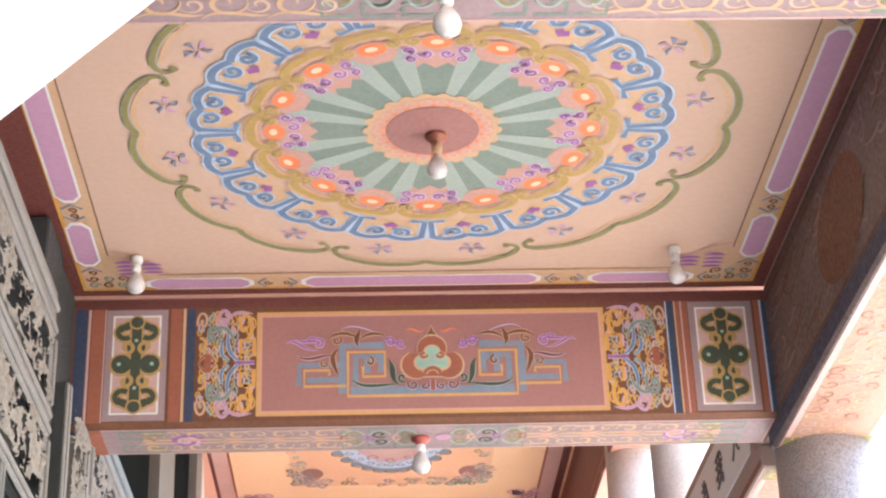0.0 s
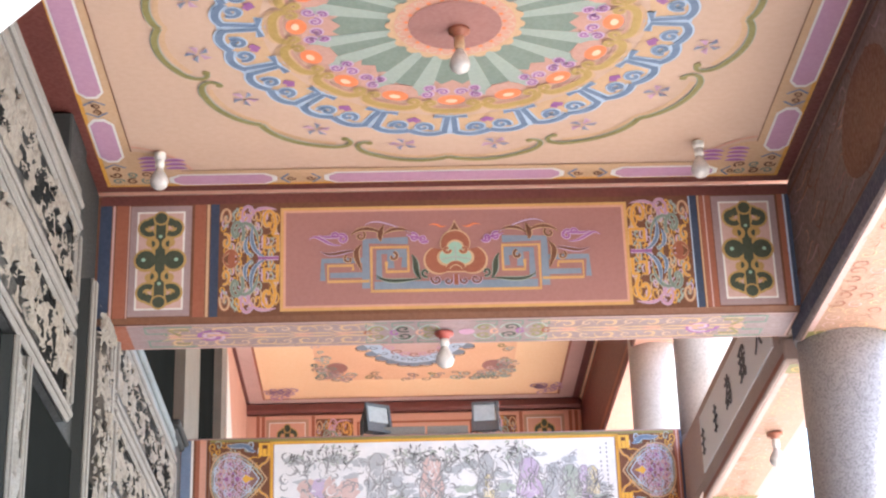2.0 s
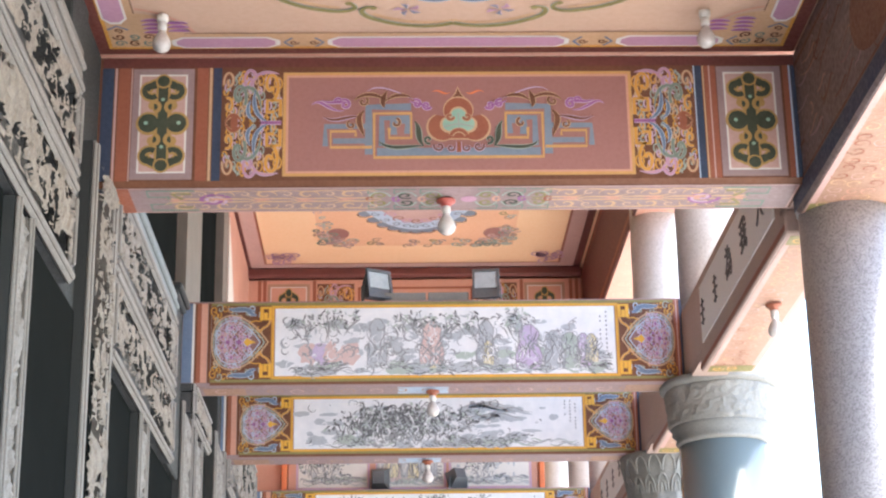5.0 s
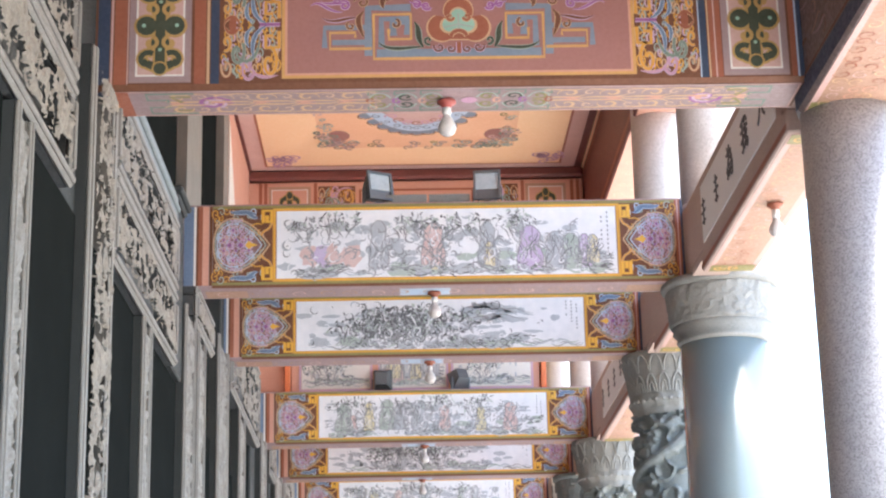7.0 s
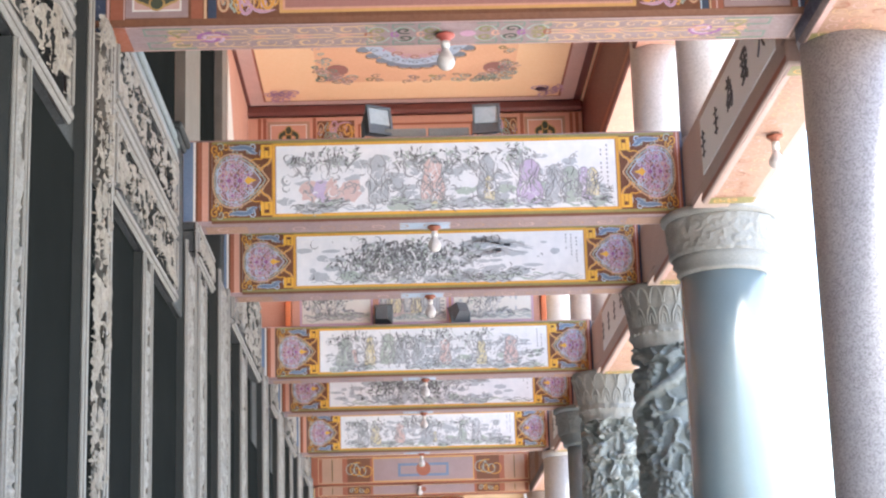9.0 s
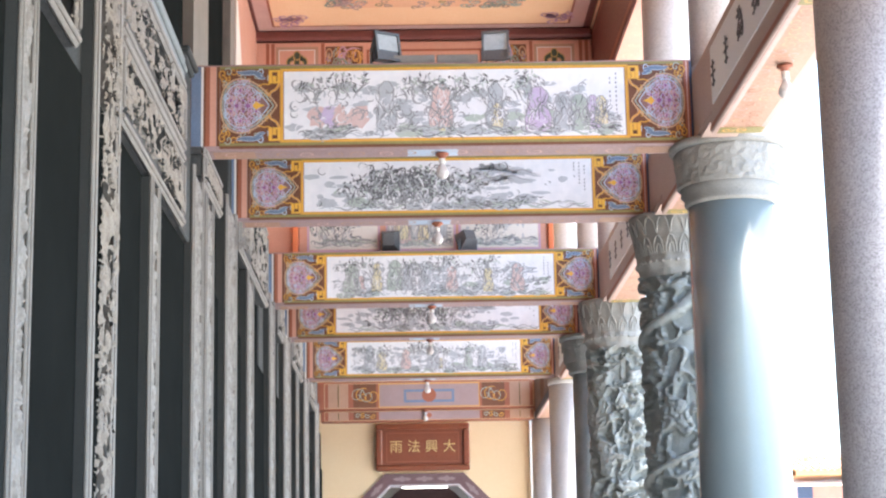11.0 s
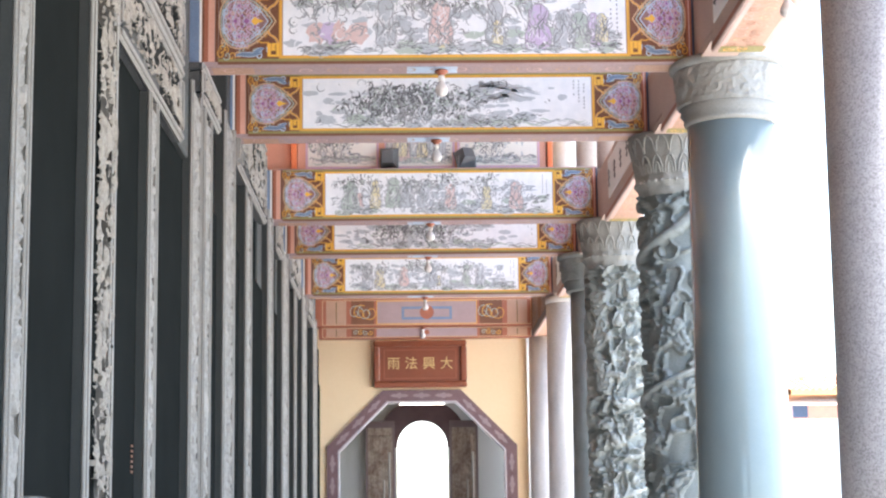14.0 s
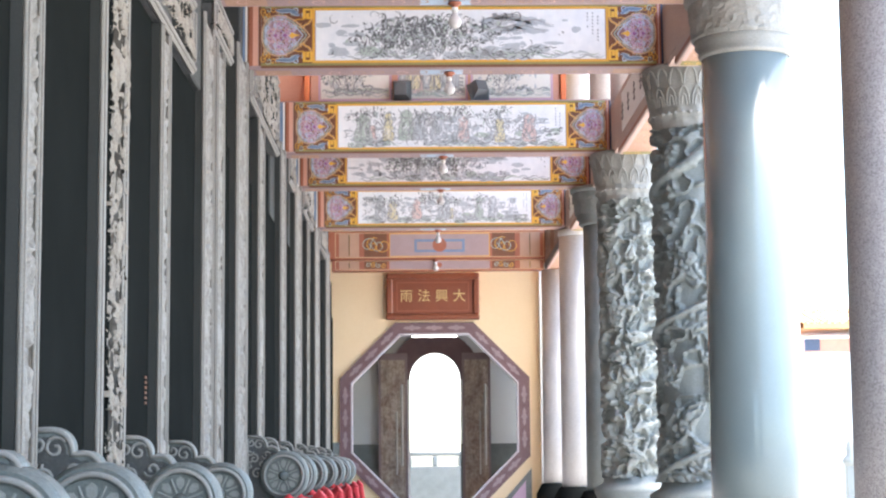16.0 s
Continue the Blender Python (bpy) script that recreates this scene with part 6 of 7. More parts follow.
def ceiling_border(y0, y1, x0, x1, z):
    """Maroon edge, gold line, mauve cartouches on tan, and an inner tan line."""
    t = thing("ceiling_border", (0, 0, z), "maroon and mauve painted border round the cream ceiling", "ceiling painting")
    p = Paints(up)
    p.rect("maroon", x0 - 0.22, y0, x0 + 0.10, y1, 0.003)
    p.rect("maroon", x1 - 0.10, y0, x1, y1, 0.003)
    p.rect("maroon", x0 + 0.10, y1 - 0.10, x1 - 0.10, y1, 0.003)
    p.rect("maroon", x0 + 0.10, y0, x1 - 0.10, y0 + 0.10, 0.003)
    p.border("gold", x0 + 0.08, y0 + 0.08, x1 - 0.08, y1 - 0.08, 0.022, 0.005)
    p.border("tan", x0 + 0.10, y0 + 0.10, x1 - 0.10, y1 - 0.10, 0.19, 0.0035)
    p.border("umber", x0 + 0.285, y0 + 0.285, x1 - 0.285, y1 - 0.285, 0.007, 0.005)
    p.make("frame", t)
    mid = 0.165

    def cart(a, b, c, along):
        p = Paints(up)
        w = 0.062
        q = [(a, -w * 0.4), (a + 0.05, -w), (b - 0.05, -w), (b, -w * 0.4), (b, w * 0.4), (b - 0.05, w), (a + 0.05, w), (a, w * 0.4)]
        big = [(a - 0.03, -w * 0.5), (a + 0.04, -w - 0.014), (b - 0.04, -w - 0.014), (b + 0.03, -w * 0.5), (b + 0.03, w * 0.5), (b - 0.04, w + 0.014), (a + 0.04, w + 0.014), (a - 0.03, w * 0.5)]
        put = (lambda s: [(c + v, u) for u, v in s]) if along else (lambda s: [(u, c + v) for u, v in s])
        p.field("white", put(big), 0.006)
        p.field("mauve", put(q), 0.0085)
        for e, d in ((a - 0.055, 1), (b + 0.055, -1)):
            p.line("bluepaint", put([(e - d * 0.05, -w), (e, 0), (e - d * 0.05, w)]), 0.016, 0.007)
            p.line("umber", put(curl(e - d * 0.06, 0, 0.03, 0, 1.2, 1, 12)), 0.012, 0.0076)
        p.make("cartouche", t)
    L, W = y1 - y0, x1 - x0
    for x in (x0 + mid, x1 - mid):
        for a, b in ((y0 + 0.45, y0 + 0.95), (y0 + 1.25, y1 - 1.25), (y1 - 0.95, y1 - 0.45)):
            cart(a, b, x, True)
    for y in (y0 + mid, y1 - mid):
        for a, b in ((x0 + 0.5, x0 + 1.1), (x0 + 1.45, x1 - 1.45), (x1 - 1.1, x1 - 0.5)):
            cart(a, b, y, False)
    for cx, sx in ((x0, 1), (x1, -1)):
        for cy, sy in ((y0, 1), (y1, -1)):
            p = Paints(up)
            Z = lambda pts: [(cx + sx * u, cy + sy * v) for u, v in pts]
            p.field("tan", Z(arc(0.26, 0.26, 0.30, 0, 90, 12) + [(0.26, 0.26)]), 0.0055)
            p.line("salmon", Z(bend((0.30, 0.62), (0.45, 0.58), (0.58, 0.45), (0.62, 0.30))), 0.02, 0.0065)
            for k in range(7):
                u, v = 0.32 + 0.15 * (k % 2), 0.31 + 0.052 * (k // 2) + 0.02 * (k % 2)
                p.line("purple", Z(bend((u, v), (u + 0.04, v + 0.012), (u + 0.09, v + 0.012), (u + 0.125, v), 8)), 0.034, 0.008, 2.0, edge="lilac", ew=0.005)
            for k in range(6):
                p.line("umber" if k % 2 else "moss", Z(curl(0.16 + 0.09 * (k % 3), 0.16 + 0.09 * (k // 3), 0.04, 60 * k, 1.2, 1, 12)), 0.015, 0.0075)
            p.make("corner_flower", t)
    return t


ceiling_border(5.92, 10.049, -1.82, 2.50, ZC)
hc = thing("raised_ceiling_painting", (0.28, 18.9, ZH), "faded pink and blue painted panel on the peach ceiling", "ceiling painting")
p = Paints(up)
p.border("maroon", -2.32, -3.6, 2.24, 4.1, 0.10, 0.003)
p.border("rose", -2.22, -3.5, 2.14, 4.0, 0.2, 0.0035)
p.border("brown", -2.03, -3.3, 1.95, 3.82, 0.03, 0.005)
p.make("frame", hc)
p = Paints(up)
p.rect("apricot", -1.27, -3.1, 1.27, 3.1, 0.003)
rnd = random.Random(4)
for k in range(44):
    a = 2 * math.pi * k / 44
    p.field("mistblue", arc(0.98 * math.cos(a), 2.52 * math.sin(a), 0.10, 0, 330, 10), 0.0042 + 0.00002 * k)
    p.line("umber", arc(1.0 * math.cos(a), 2.56 * math.sin(a), 0.085, math.degrees(a) - 80, math.degrees(a) + 80, 8), 0.018, 0.0056)
p.field("sky", arc(0, 0, 0.93, 0, 352, 44, 2.48), 0.0065)
p.field("rose", arc(0, 0, 0.74, 0, 352, 44, 2.22), 0.0085)
for k in range(40):
    a = 2 * math.pi * k / 40
    p.line("mauve" if k % 2 else "pink", curl(0.70 * math.cos(a), 2.16 * math.sin(a), 0.09, 40 * k, 1.1, 1, 12), 0.026, 0.0105)
    p.line("mistblue", curl(0.86 * math.cos(a), 2.36 * math.sin(a), 0.07, 70 * k, 1.1, -1, 12), 0.02, 0.0105)
for k in range(150):
    e, f = rnd.choice((1, -1)), rnd.uniform(-1, 1)
    u, v = (f * 1.22, e * rnd.uniform(2.86, 3.1)) if k % 3 == 0 else (e * rnd.uniform(1.08, 1.27), f * 3.05)
    p.line(rnd.choice(("sage", "rose", "clay", "mauvegrey", "olive")), curl(u, v, rnd.uniform(0.05, 0.09), rnd.uniform(0, 360), 1.1, rnd.choice((1, -1)), 10), 0.026, 0.0065 + 0.001 * rnd.random())
p.make("centre_field", hc)
for sx in (1, -1):
    for sy in (1, -1):
        p = Paints(up)
        for k in range(46):
            u, v = rnd.uniform(0.72, 1.27), rnd.uniform(2.35, 3.1)
            if (1.27 - u) + 0.7 * (3.1 - v) < 0.58:
                p.line(rnd.choice(("sage", "moss", "mauvegrey", "rose", "clay")), curl(sx * u, sy * v, rnd.uniform(0.05, 0.11), rnd.uniform(0, 360), 1.1, 1, 10), 0.032, 0.008 + 0.001 * rnd.random())
        p.field("pink", arc(sx * 1.0, sy * 2.62, 0.14, 0, 340, 12, 0.2), 0.0075)
        for k in range(12):
            p.line("mauve", curl(sx * rnd.uniform(1.6, 1.95), sy * rnd.uniform(3.4, 3.8), 0.09, rnd.uniform(0, 360), 1.1, 1, 10), 0.03, 0.006)
        p.make("corner_leaves", hc)


# ---- left wall: carved stone frames, panels and jambs before the black granite ----
def wall_block(name, y0, y1, z0, z1, x0, x1, m, label):
    return structure(name, Shape().box((x0, y0, z0), (x1, y1, z1), 0.012), m, label, "pier")


PIERS = ((8.95, 9.44), (13.32, 13.93), (17.45, 17.75), (21.05, 21.7), (24.0, 24.3), (28.3, 28.9), (33.6, 34.6))
for y0, y1 in PIERS:
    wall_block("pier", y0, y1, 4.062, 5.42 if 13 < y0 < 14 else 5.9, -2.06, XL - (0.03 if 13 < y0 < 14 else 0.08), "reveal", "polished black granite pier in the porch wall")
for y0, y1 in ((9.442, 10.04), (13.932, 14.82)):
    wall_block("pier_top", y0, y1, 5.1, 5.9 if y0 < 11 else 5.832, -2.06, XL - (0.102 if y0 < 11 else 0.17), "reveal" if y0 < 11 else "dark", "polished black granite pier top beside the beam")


def jamb(y0, y1, z1, carved, seed, proud=0.0, z0=-0.03):
    """An upright stone strip with raised edges; carved: with a relief running up it."""
    t = thing("carved_jamb" if carved else "stone_jamb", (XL + proud, y0, 0), ("pale stone jamb carved with winding relief" if carved else "slim pale stone door jamb with a carved edge"), "door jamb", "jambs of the porch wall")
    w, rim = y1 - y0, min(0.06, (y1 - y0) * 0.16)
    # dark boards behind the relief paint the shade of its hollows
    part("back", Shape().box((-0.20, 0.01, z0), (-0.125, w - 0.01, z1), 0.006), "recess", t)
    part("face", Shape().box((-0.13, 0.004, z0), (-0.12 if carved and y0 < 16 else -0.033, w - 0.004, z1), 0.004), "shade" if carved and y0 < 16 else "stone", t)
    rim = min(0.13, w * 0.16) if carved else rim
    for a in (0, w - rim):
        part("edge_moulding", Shape().box((-0.02, a, z0), (0.0, a + rim, z1), 0.006).box((-0.01, a + rim * 0.3, z0), (0.01, a + rim * 0.7, z1), 0.004), "stone", t)
        # near edge gets the dark colour as painted shade, far edge plain stone
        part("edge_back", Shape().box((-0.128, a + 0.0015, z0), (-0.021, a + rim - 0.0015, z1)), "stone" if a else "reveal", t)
    deep = carved and y0 < 16
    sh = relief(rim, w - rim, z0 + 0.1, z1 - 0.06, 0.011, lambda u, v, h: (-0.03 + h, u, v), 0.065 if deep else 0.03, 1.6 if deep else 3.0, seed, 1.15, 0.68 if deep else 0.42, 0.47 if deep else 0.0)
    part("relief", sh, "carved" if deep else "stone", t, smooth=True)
    return t


for y0, y1, z1, c, sd in ((7.60, 7.94, 4.04, False, 1.1), (9.45, 10.31, 5.09, True, 2.3), (11.64, 12.03, 4.04, False, 3.7), (13.94, 14.62, 4.72, False, 4.2), (14.84, 15.38, 4.70, False, 9.2),
                          (16.5, 17.5, 5.09, True, 5.9), (18.75, 19.4, 4.79, False, 6.4), (21.75, 22.5, 5.09, True, 7.1), (24.3, 25.5, 5.09, True, 8.8), (26.9, 27.3, 4.79, False, 12.4), (28.95, 30.05, 5.09, True, 9.5), (32.3, 33.5, 5.09, True, 10.7)):
    jamb(y0, y1, z1, c, sd)


def carved_panel(y0, y1, z0, z1, seed):
    t = thing("carved_panel", (XL, y0, z0), "pale stone panel carved in deep relief in a moulded frame", "carved panel", "carved panels over the doors")
    L, H, f = y1 - y0, z1 - z0, 0.075
    # back and face boards are coloured dark, as shade behind the pierced relief
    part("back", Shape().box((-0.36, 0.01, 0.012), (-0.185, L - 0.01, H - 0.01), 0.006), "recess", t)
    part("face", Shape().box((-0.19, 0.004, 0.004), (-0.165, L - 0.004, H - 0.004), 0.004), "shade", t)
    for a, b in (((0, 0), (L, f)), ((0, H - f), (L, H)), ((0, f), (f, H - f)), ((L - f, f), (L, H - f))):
        # dark strip behind the moulding imitates its shaded side
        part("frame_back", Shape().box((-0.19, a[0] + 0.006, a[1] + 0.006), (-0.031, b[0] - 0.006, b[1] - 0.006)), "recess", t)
        part("frame_moulding", Shape().box((-0.03, a[0], a[1]), (0.005, b[0], b[1]), 0.014).box((-0.02, a[0] + 0.02, a[1] + 0.02), (0.022, b[0] - 0.02, b[1] - 0.02), 0.008), "stone", t)
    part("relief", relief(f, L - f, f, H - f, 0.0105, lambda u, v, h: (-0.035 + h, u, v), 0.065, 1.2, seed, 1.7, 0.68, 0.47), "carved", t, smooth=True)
    return t


for y0, y1, z0, z1, sd in ((6.0, 8.94, 4.05, 4.62, 1.0), (6.0, 8.94, 4.63, 5.20, 2.0), (10.32, 13.30, 4.05, 4.62, 3.0), (10.32, 13.30, 4.63, 5.20, 4.0), (14.66, 15.97, 4.72, 5.06, 5.0), (17.78, 21.27, 4.80, 5.75, 6.0),
                          (23.15, 24.11, 4.80, 5.6, 7.0), (25.97, 28.28, 4.80, 5.6, 8.0), (30.47, 32.25, 4.80, 5.6, 9.0)):
    carved_panel(y0, y1, z0, z1, sd)
for y0, y1, a in ((5.9, 8.94, 5.21), (10.64, 13.31, 5.21)):
    s = Shape()
    s.box((-2.05, y0, a), (-1.70, y1, a + 0.07), 0.015)
    s.box((-2.05, y0, a + 0.071), (-1.68, y1, a + 0.11), 0.012)
    s.box((-2.05, y0, a + 0.111), (-1.70, y1, a + 0.20), 0.015)
    structure("trim_cornice", s, "stone" if y0 < 9 else "bluestone", "grey stone moulding above the carved panels", "trim")
wc = thing("corbel", (-1.76, 13.62, 5.42), "small dark stone cap on the granite pier", "corbel")
part("block", Shape().box((-0.1, -0.26, 0), (0.06, 0.28, 0.05), 0.015), "reveal", wc)
part("cap", Shape().box((-0.1, -0.3, 0.05), (0.09, 0.32, 0.10), 0.015), "reveal", wc)

# small gilt inscriptions low on the black doors
for y in (7.22, 11.53):
    t = thing("door_inscription", (-1.774, y, 1.5), "small upright row of gilt marks on black granite", "inscription")
    for k in range(6):
        part("mark", Shape().box((0, -0.035, 0.033 * k), (0.004, 0.035, 0.033 * k + 0.016)), "umber", t)


# ---- drum stones beside the doors ----
def drum_stone(y, r, z, label, dx=0.0):
    t = thing("drum_stone", (XL + 0.32, y, 0), label, "drum stone", "drum stones along the wall")
    d = 0.26
    turn = lambda sh: [(dx + x, w, z + q) for x, q, w in sh.v]
    s = Shape().lathe([(r * 0.03, 0.012), (r * 0.70, 0.012), (r * 0.74, -0.012), (r * 0.82, -0.016), (r * 0.84, 0.006), (r * 0.90, 0.004), (r * 0.97, 0.03), (r, 0.06), (r, d - 0.06), (r * 0.97, d - 0.03), (r * 0.82, d - 0.01), (r * 0.03, d)], 52)
    s.v = turn(s)
    part("drum", s, "drumstone", t)
    s = Shape().tube([(dx + r * 0.78 * math.cos(math.pi * k / 24), -0.014, z + r * 0.78 * math.sin(math.pi * k / 24)) for k in range(49)], 0.013, 8)
    part("rim_ring", s, "capital", t, smooth=True)
    s = Shape()
    pl0 = lambda u, v, h: (dx + u, 0.012 - h, z + v)
    for k in range(8):
        a = math.pi * k / 4
        s.prism(moved([(0.30, 0), (0.42, 0.09), (0.56, 0.10), (0.64, 0.0), (0.56, -0.10), (0.42, -0.09)], 0, 0, r, a), pl0, 0.0, 0.012)
        s.tube([pl0(r * 0.22 * math.cos(a + 0.39), r * 0.22 * math.sin(a + 0.39), 0.006), pl0(r * 0.62 * math.cos(a + 0.39), r * 0.62 * math.sin(a + 0.39), 0.006)], 0.007, 6)
    part("petal_relief", s, "palecarved", t)
    s = Shape().lathe([(r * 0.2, 0.012), (r * 0.16, -0.006), (0.01, -0.012)], 20)
    s.v = turn(s)
    part("boss_relief", s, "drumstone", t, smooth=True)
    ear = [(-0.38, z - 0.55), (-0.05, z - 0.55), (-0.02, z + 0.02), (-0.04, z + r * 0.7)] + arc(-0.12, z + r - 0.035, 0.085, -20, 105, 8) + arc(-0.27, z + r + 0.055, 0.10, -5, 95, 8) + [(-0.38, z + r + 0.155)]
    s = Shape().prism(ear, lambda u, v, h: (u, 0.06 - h, v), -0.11, 0.0)
    part("back_slab", s, "drumstone", t)
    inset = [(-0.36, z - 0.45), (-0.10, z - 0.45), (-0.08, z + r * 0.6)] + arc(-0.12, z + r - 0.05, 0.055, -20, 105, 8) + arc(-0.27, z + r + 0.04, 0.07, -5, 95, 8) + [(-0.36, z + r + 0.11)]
    # dark plate on the slab stands in for shade between the scrolls
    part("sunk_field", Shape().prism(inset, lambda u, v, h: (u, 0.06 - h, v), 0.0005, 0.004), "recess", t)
    s = Shape()
    pl = lambda u, v, h: (u, 0.06 - h, v)
    for q in (curl(-0.25, z + r + 0.06, 0.055, 30, 1.2, 1, 14), curl(-0.30, z + r - 0.08, 0.05, 120, 1.2, -1, 14), curl(-0.17, z + r - 0.04, 0.05, 200, 1.2, 1, 14), curl(-0.27, z + 0.02, 0.06, 10, 1.2, 1, 14), curl(-0.33, z + r + 0.08, 0.04, 200, 1.1, 1, 12), curl(-0.13, z + r - 0.12, 0.035, 90, 1.1, -1, 12), curl(-0.22, z + r - 0.14, 0.04, 300, 1.1, 1, 12), curl(-0.34, z + r - 0.02, 0.035, 20, 1.1, -1, 12), curl(-0.16, z + 0.08, 0.04, 200, 1.1, -1, 12), curl(-0.34, z + 0.1, 0.04, 60, 1.1, 1, 12), bend((-0.36, z - 0.1), (-0.36, z + 0.1), (-0.36, z + 0.2), (-0.36, z + r + 0.12))):
        s.tube([pl(u, v, 0.006) for u, v in q], 0.009, 6)
    s.tube([pl(u * 0.96 - 0.01, v - 0.012, 0.008) for u, v in ear[4:]], 0.014, 6)
    part("scroll_relief", s, "capital", t, smooth=True)
    part("pedestal", Shape().box((-0.38, 0.0, -0.03), (0.22, d, z - r * 0.9), 0.02).box((-0.38, -0.04, -0.03), (0.27, d + 0.04, 0.25), 0.03), "drumstone", t)
    return t


for y, r, z in ((6.35, 0.245, 0.87), (7.95, 0.255, 0.87), (10.3, 0.225, 0.90), (12.3, 0.215, 0.91), (18.0, 0.25, 1.0), (19.4, 0.25, 1.0), (21.7, 0.24, 1.0), (24.4, 0.24, 1.0), (27.0, 0.24, 1.0), (29.2, 0.24, 1.0), (31.3, 0.24, 1.0)):
    drum_stone(y, r, z, "carved grey drum stone with a round boss beside a door", -0.11 if y < 7 else -0.075 if y < 9 else 0.0)
for y in (18.0, 19.4, 21.7, 24.4, 27.0, 29.2):
    t = thing("red_sash", (XL + 0.36, y - 0.12, 0), "bright red cloth sash draped below a drum stone", "sash", "red sashes")
    s = Shape()
    for j in range(3):
        path = [(-0.10 + 0.04 * j + 0.4 * f + 0.02 * math.sin(9 * f + j), 0.02 * math.cos(7 * f + j), 0.60 + 0.09 * j - 0.09 * math.sin(math.pi * f) + 0.04 * f) for f in [k / 12 for k in range(13)]]
        s.tube(path, [0.055 - 0.01 * math.sin(3 * k) for k in range(13)], 8)
    part("fold", s, "cloth", t, smooth=True)
    s = Shape()
    for j in (0, 1):
        s.tube([(0.27 + 0.08 * j, 0.0, 0.78), (0.29 + 0.10 * j, -0.02, 0.55), (0.28 + 0.1 * j, 0.0, 0.25)], [0.05, 0.04, 0.055], 8)
    part("tail", s, "cloth", t, smooth=True)


# ---- lamps ----
def bulb_lamp(x, y, z, drop=0.06, group="bulbs", rose="redbase", stem="white"):
    w = 0.6 if rose == "white" else 1.0
    t = thing("bulb_lamp", (x, y, z), "white glass bulb in a small ceiling holder" if rose == "white" else "white glass bulb in a red-brown ceiling holder", "lamp", group)
    part("holder", Shape().lathe([(0.012, -0.002), (0.058 * w, -0.006), (0.058 * w, -0.02), (0.036, -0.03), (0.028, -0.05)], 24), rose, t, smooth=True)
    part("socket", Shape().lathe([(0.026, -0.045), (0.028, -0.07 - drop), (0.022, -0.085 - drop)], 16), stem, t, smooth=True)
    b, k = -0.08 - drop, 1.22
    part("bulb", Shape().lathe([(0.018, b), (0.023, b - 0.016), (0.031 * k, b - 0.04), (0.042 * k, b - 0.066), (0.046 * k, b - 0.092), (0.040 * k, b - 0.118), (0.024 * k, b - 0.136), (0.006, b - 0.143)], 24), "bulb", t, smooth=True)
    return t


bulb_lamp(0.38, 8.12, ZC - 0.012, 0.04, rose="brown", stem="tan")
for x, y in ((-1.36, 9.51), (1.85, 9.48)):
    bulb_lamp(x, y, ZC - 0.006, 0.02, rose="white")
for y, z in ((5.62, 5.094), (10.29, 5.034), (15.02, 5.064), (17.93, 5.094), (22.93, 5.094), (25.78, 5.094), (30.28, 5.094), (35.22, 5.145)):
    bulb_lamp(0.32, y, z, 0.012, rose="redbase" if y < 14 else "brown")
bulb_lamp(2.72, 12.15, 4.922, 0.03, rose="brown")


def floodlight(x, y, z, turn, tilt):
    t = thing("floodlight", (x, y, z), "grey metal floodlight with a glass front standing on a beam", "floodlight", "floodlights on the beams")
    t.rotation_euler = (0, 0, radians(turn))
    k = radians(tilt)
    tip = lambda s: [(px, py * math.cos(k) - (pz - 0.16) * math.sin(k), 0.16 + py * math.sin(k) + (pz - 0.16) * math.cos(k)) for px, py, pz in s]
    a = Shape()
    a.add([(-0.11, -0.06, 0.03), (0.11, -0.06, 0.03), (0.11, -0.06, 0.29), (-0.11, -0.06, 0.29), (-0.075, 0.10, 0.09), (0.075, 0.10, 0.09), (0.075, 0.10, 0.25), (-0.075, 0.10, 0.25)],
          [(0, 1, 2, 3), (4, 7, 6, 5), (0, 4, 5, 1), (1, 5, 6, 2), (2, 6, 7, 3), (3, 7, 4, 0)])
    a.v = tip(a.v)
    part("housing", a, "steel", t)
    b = Shape().border(-0.12, 0.02, 0.12, 0.30, 0.02, lambda u, v, h: (u, -0.07 - h, v), 0.0)
    b.box((-0.12, -0.085, 0.02), (0.12, -0.06, 0.045)).box((-0.12, -0.085, 0.275), (0.12, -0.06, 0.30)).box((-0.12, -0.085, 0.045), (-0.10, -0.06, 0.275)).box((0.10, -0.085, 0.045), (0.12, -0.06, 0.275))
    b.v = tip(b.v)
    part("front_frame", b, "steel", t)
    c = Shape().box((-0.10, -0.072, 0.12), (0.10, -0.064, 0.275))
    c.v = tip(c.v)
    part("glass", c, "lens", t)
    part("bracket", Shape().box((-0.13, -0.02, 0.0), (-0.122, 0.03, 0.17)).box((0.122, -0.02, 0.0), (0.13, 0.03, 0.17)).box((-0.13, -0.02, 0.0), (0.13, 0.03, 0.01)), "steel", t)
    return t


floodlight(-0.17, 14.98, 5.832, 28, -12)
floodlight(0.81, 14.98, 5.832, -6, -8)
floodlight(-0.22, 22.9, 5.80, 172, -4)
floodlight(0.80, 22.9, 5.80, 205, 30)
bx = thing("ballast_box", (0.28, 14.98, 5.832), "grey metal ballast box on the beam between the floodlights", "box")
for k in (-0.19, 0.19):
    part("lid", Shape().box((k - 0.18, -0.05, 0), (k + 0.18, 0.06, 0.10), 0.006), "capital", bx)

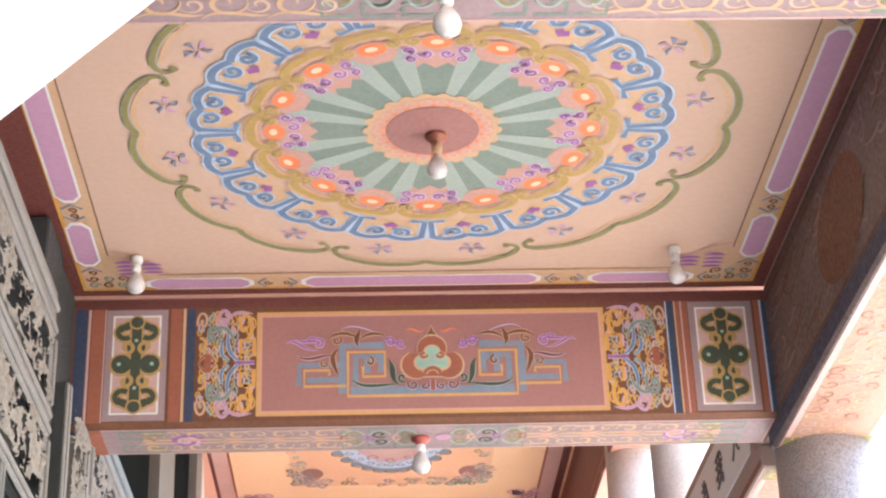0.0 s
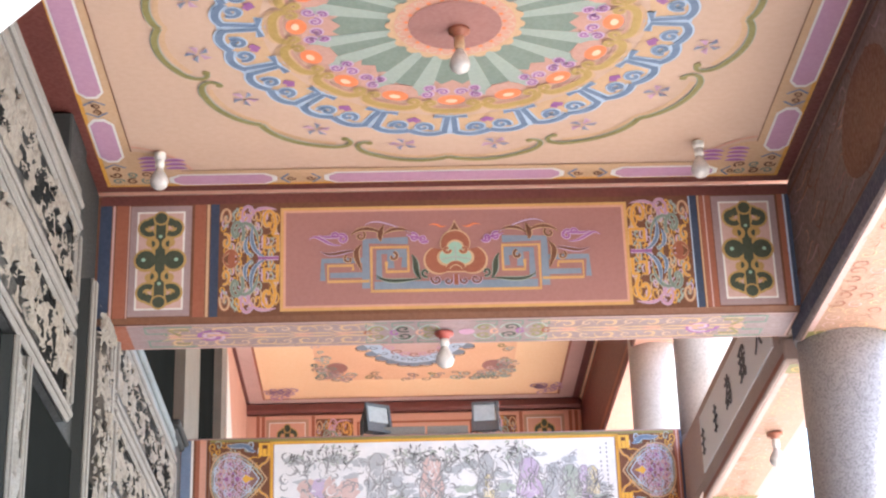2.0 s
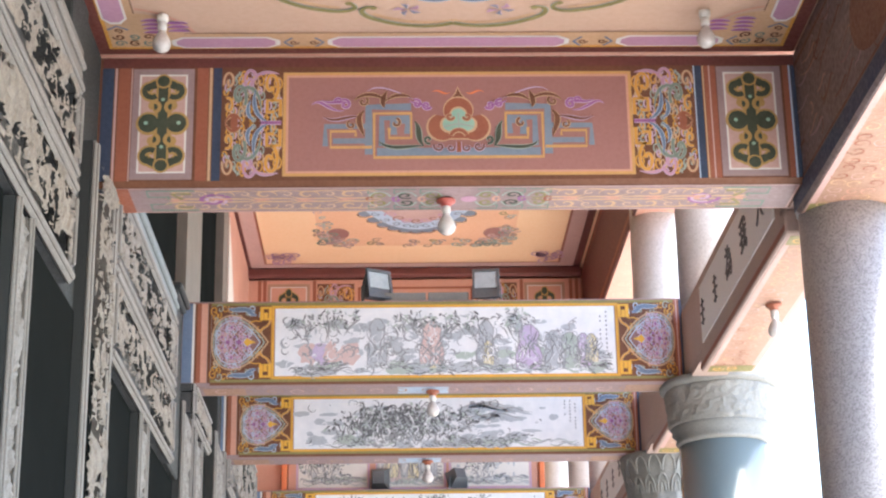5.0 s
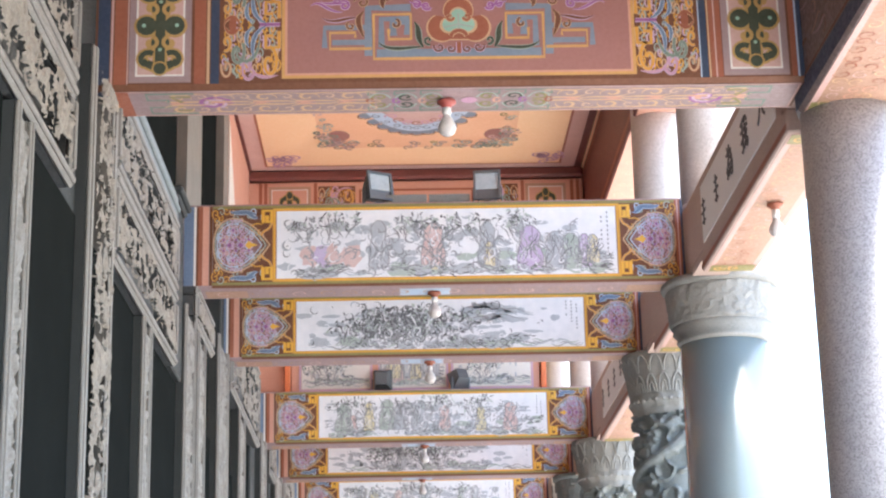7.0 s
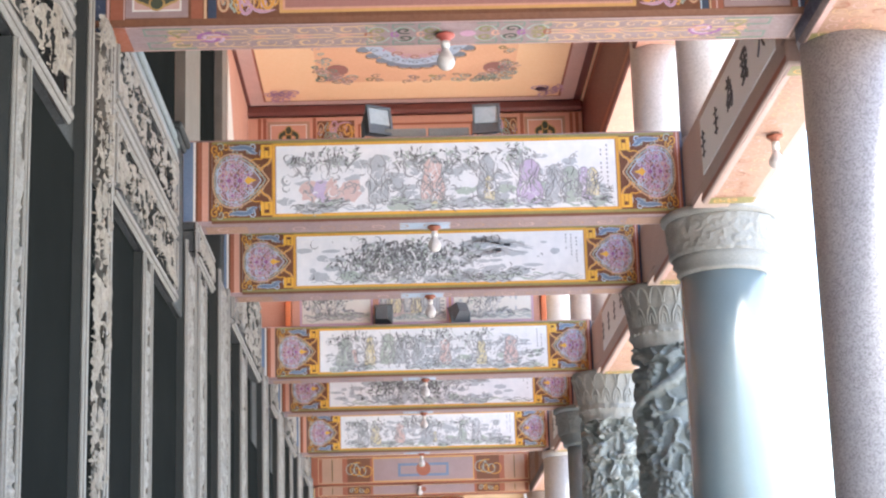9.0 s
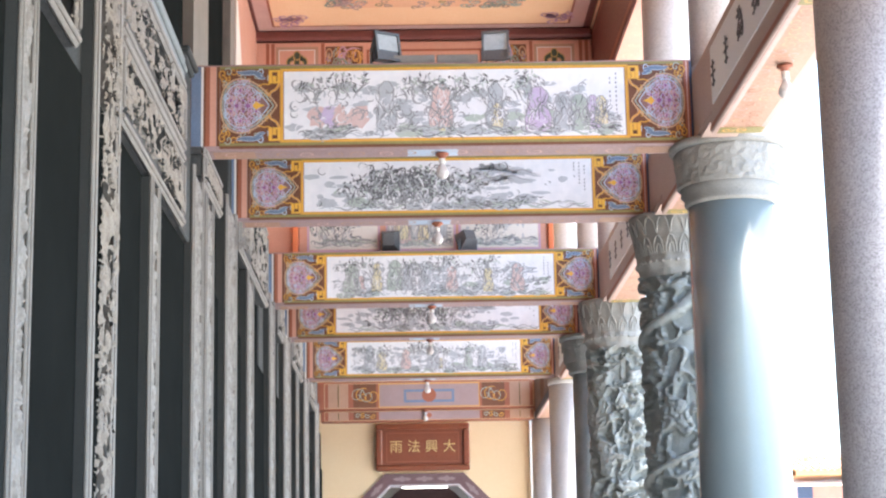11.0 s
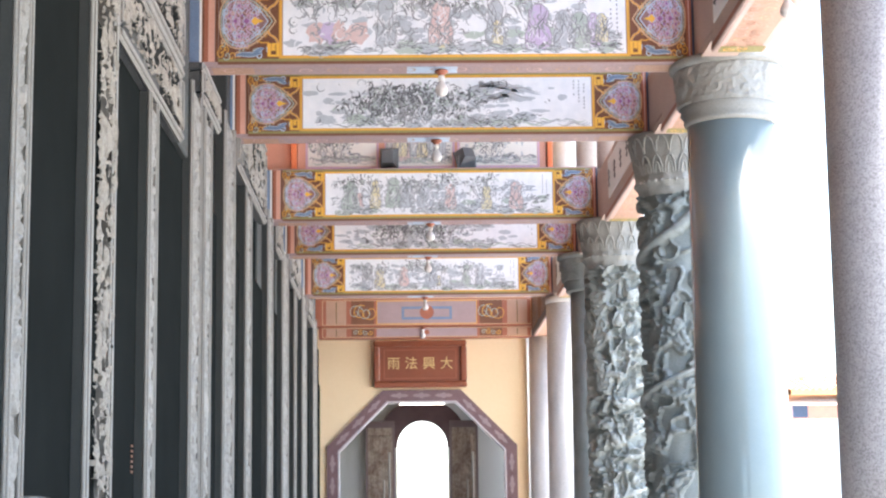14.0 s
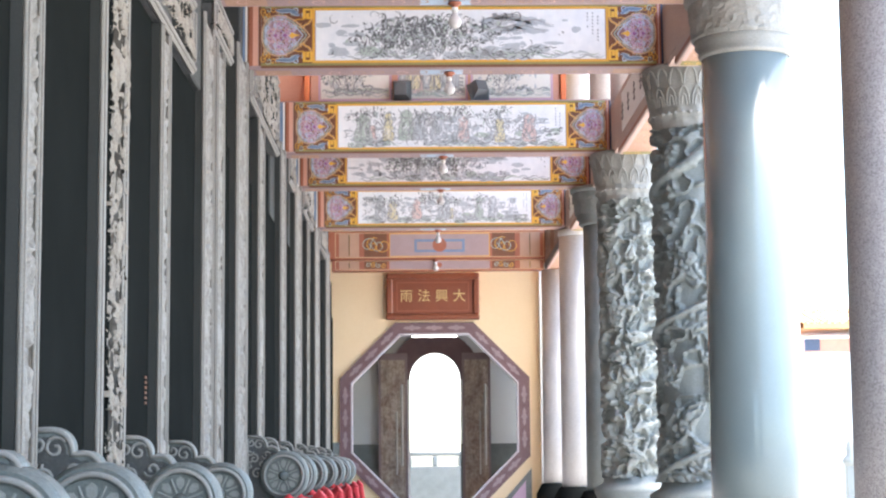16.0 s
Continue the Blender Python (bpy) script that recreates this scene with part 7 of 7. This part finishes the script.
# white board leaning high at the near left corner
wb = thing("white_board", (-1.2, 5.2, 4.5), "plain white board hung aslant in the upper corner", "board")
e0, e1 = (0.455, 0.24), (-0.03, -0.23)
du, dv = e1[0] - e0[0], e1[1] - e0[1]
line = [(e0[0] - 0.6 * du, e0[1] - 0.6 * dv), (e1[0] + 0.8 * du, e1[1] + 0.8 * dv)]
part("sheet", Shape().prism([line[0], line[1], (line[1][0] - 0.05, 0.75), (line[0][0] - 0.1, 0.75)], lambda u, v, h: (u, -h, v), -0.015, 0.015), "canvas", wb)
part("hem", Shape().prism([line[0], line[1], (line[1][0] - 0.018, line[1][1] + 0.02), (line[0][0] - 0.018, line[0][1] + 0.02)], lambda u, v, h: (u, -h, v), -0.02, 0.02), "canvas", wb)

# ---- beyond the open side: a gate pavilion's eave and a stone rail, far off in the glare ----
pv = thing("gate_pavilion", (12.1, 52.0, 0.3), "pale gate pavilion with an orange tiled roof and painted frieze", "pavilion")
# glare over the pavilion is put into paled frieze and tile colours
part("wall", Shape().box((-0.8, 0, -0.7), (7, 4, 4.0)), "plaster", pv)
part("frieze", Shape().box((-0.85, -0.06, 3.95), (7, 4.0, 4.36), 0.02), "palefrieze", pv)
part("end_panel", Shape().box((-0.86, -0.16, 3.99), (-0.42, -0.064, 4.34), 0.01), "navy", pv)
part("ridge_ornament", Shape().lathe([(0.05, 5.1), (0.10, 5.2), (0.22, 5.34), (0.12, 5.4), (0.03, 5.42)], 16, (-0.5, 0.2)), "mint", pv, smooth=True)
s = Shape()
s.add([(-1.0, -0.7, 4.75), (7.4, -0.7, 4.75), (7.4, 2, 5.3), (-1.0, 2, 5.3), (-1.0, -0.7, 4.62), (7.4, -0.7, 4.62), (7.4, 4.7, 4.7), (-1.0, 4.7, 4.7)], [(0, 1, 2, 3), (0, 4, 5, 1), (3, 2, 6, 7), (4, 7, 6, 5)])
roof = part("roof", s, "rooftile", pv)
s = Shape()
for k in range(42):
    x = -0.95 + 0.2 * k
    s.tube([(x, -0.74, 4.76), (x, 2.0, 5.36)], 0.055, 6)
part("tile_rib", s, "rooftile", roof)
part("ridge", Shape().box((-1.0, 1.9, 5.25), (7.4, 2.1, 5.42), 0.04), "rooftile", roof)
rl = thing("stone_rail", (8.4, 35.5, -0.5), "pale grey stone rail with a carved finial outside the porch", "railing")
part("rail", Shape().box((0.0, -0.1, 1.55), (4, 0.1, 1.68), 0.03), "bluestone", rl)
part("lower_rail", Shape().box((0.9, -0.1, 0.6), (4, 0.1, 0.75), 0.03), "bluestone", rl)
part("finial", Shape().lathe([(0.14, 1.5), (0.16, 1.62), (0.07, 1.72), (0.09, 1.85), (0.05, 1.98), (0.02, 2.05)], 20, (0.12, 0)), "bluestone", rl, smooth=True)
for x in (0.12, 1.3, 2.6):
    part("post", Shape().box((x - 0.1, -0.1, 0), (x + 0.1, 0.1, 1.56), 0.02), "bluestone", rl)

# floor slabs
slab = Shape().box((-0.595, -0.595, -0.028), (0.595, 0.595, 0.0), 0.006)
first = part("slab", slab, "paving", fl)
first.location = (-1.8 + 0.6, 0.6 - 6.9, 0)
for i, j in itertools.product(range(5), range(36)):
    if i or j:
        o = new("slab", first.data)
        o.parent, o.location = fl, (-1.2 + 1.2 * i, -6.3 + 1.2 * j, 0)

for u in (-0.25, 0.45):
    part("cord", Shape().tube([(u, 0.0, 0.6), (u, 0.0, 1.42)], 0.006, 6), "canvas", wb)
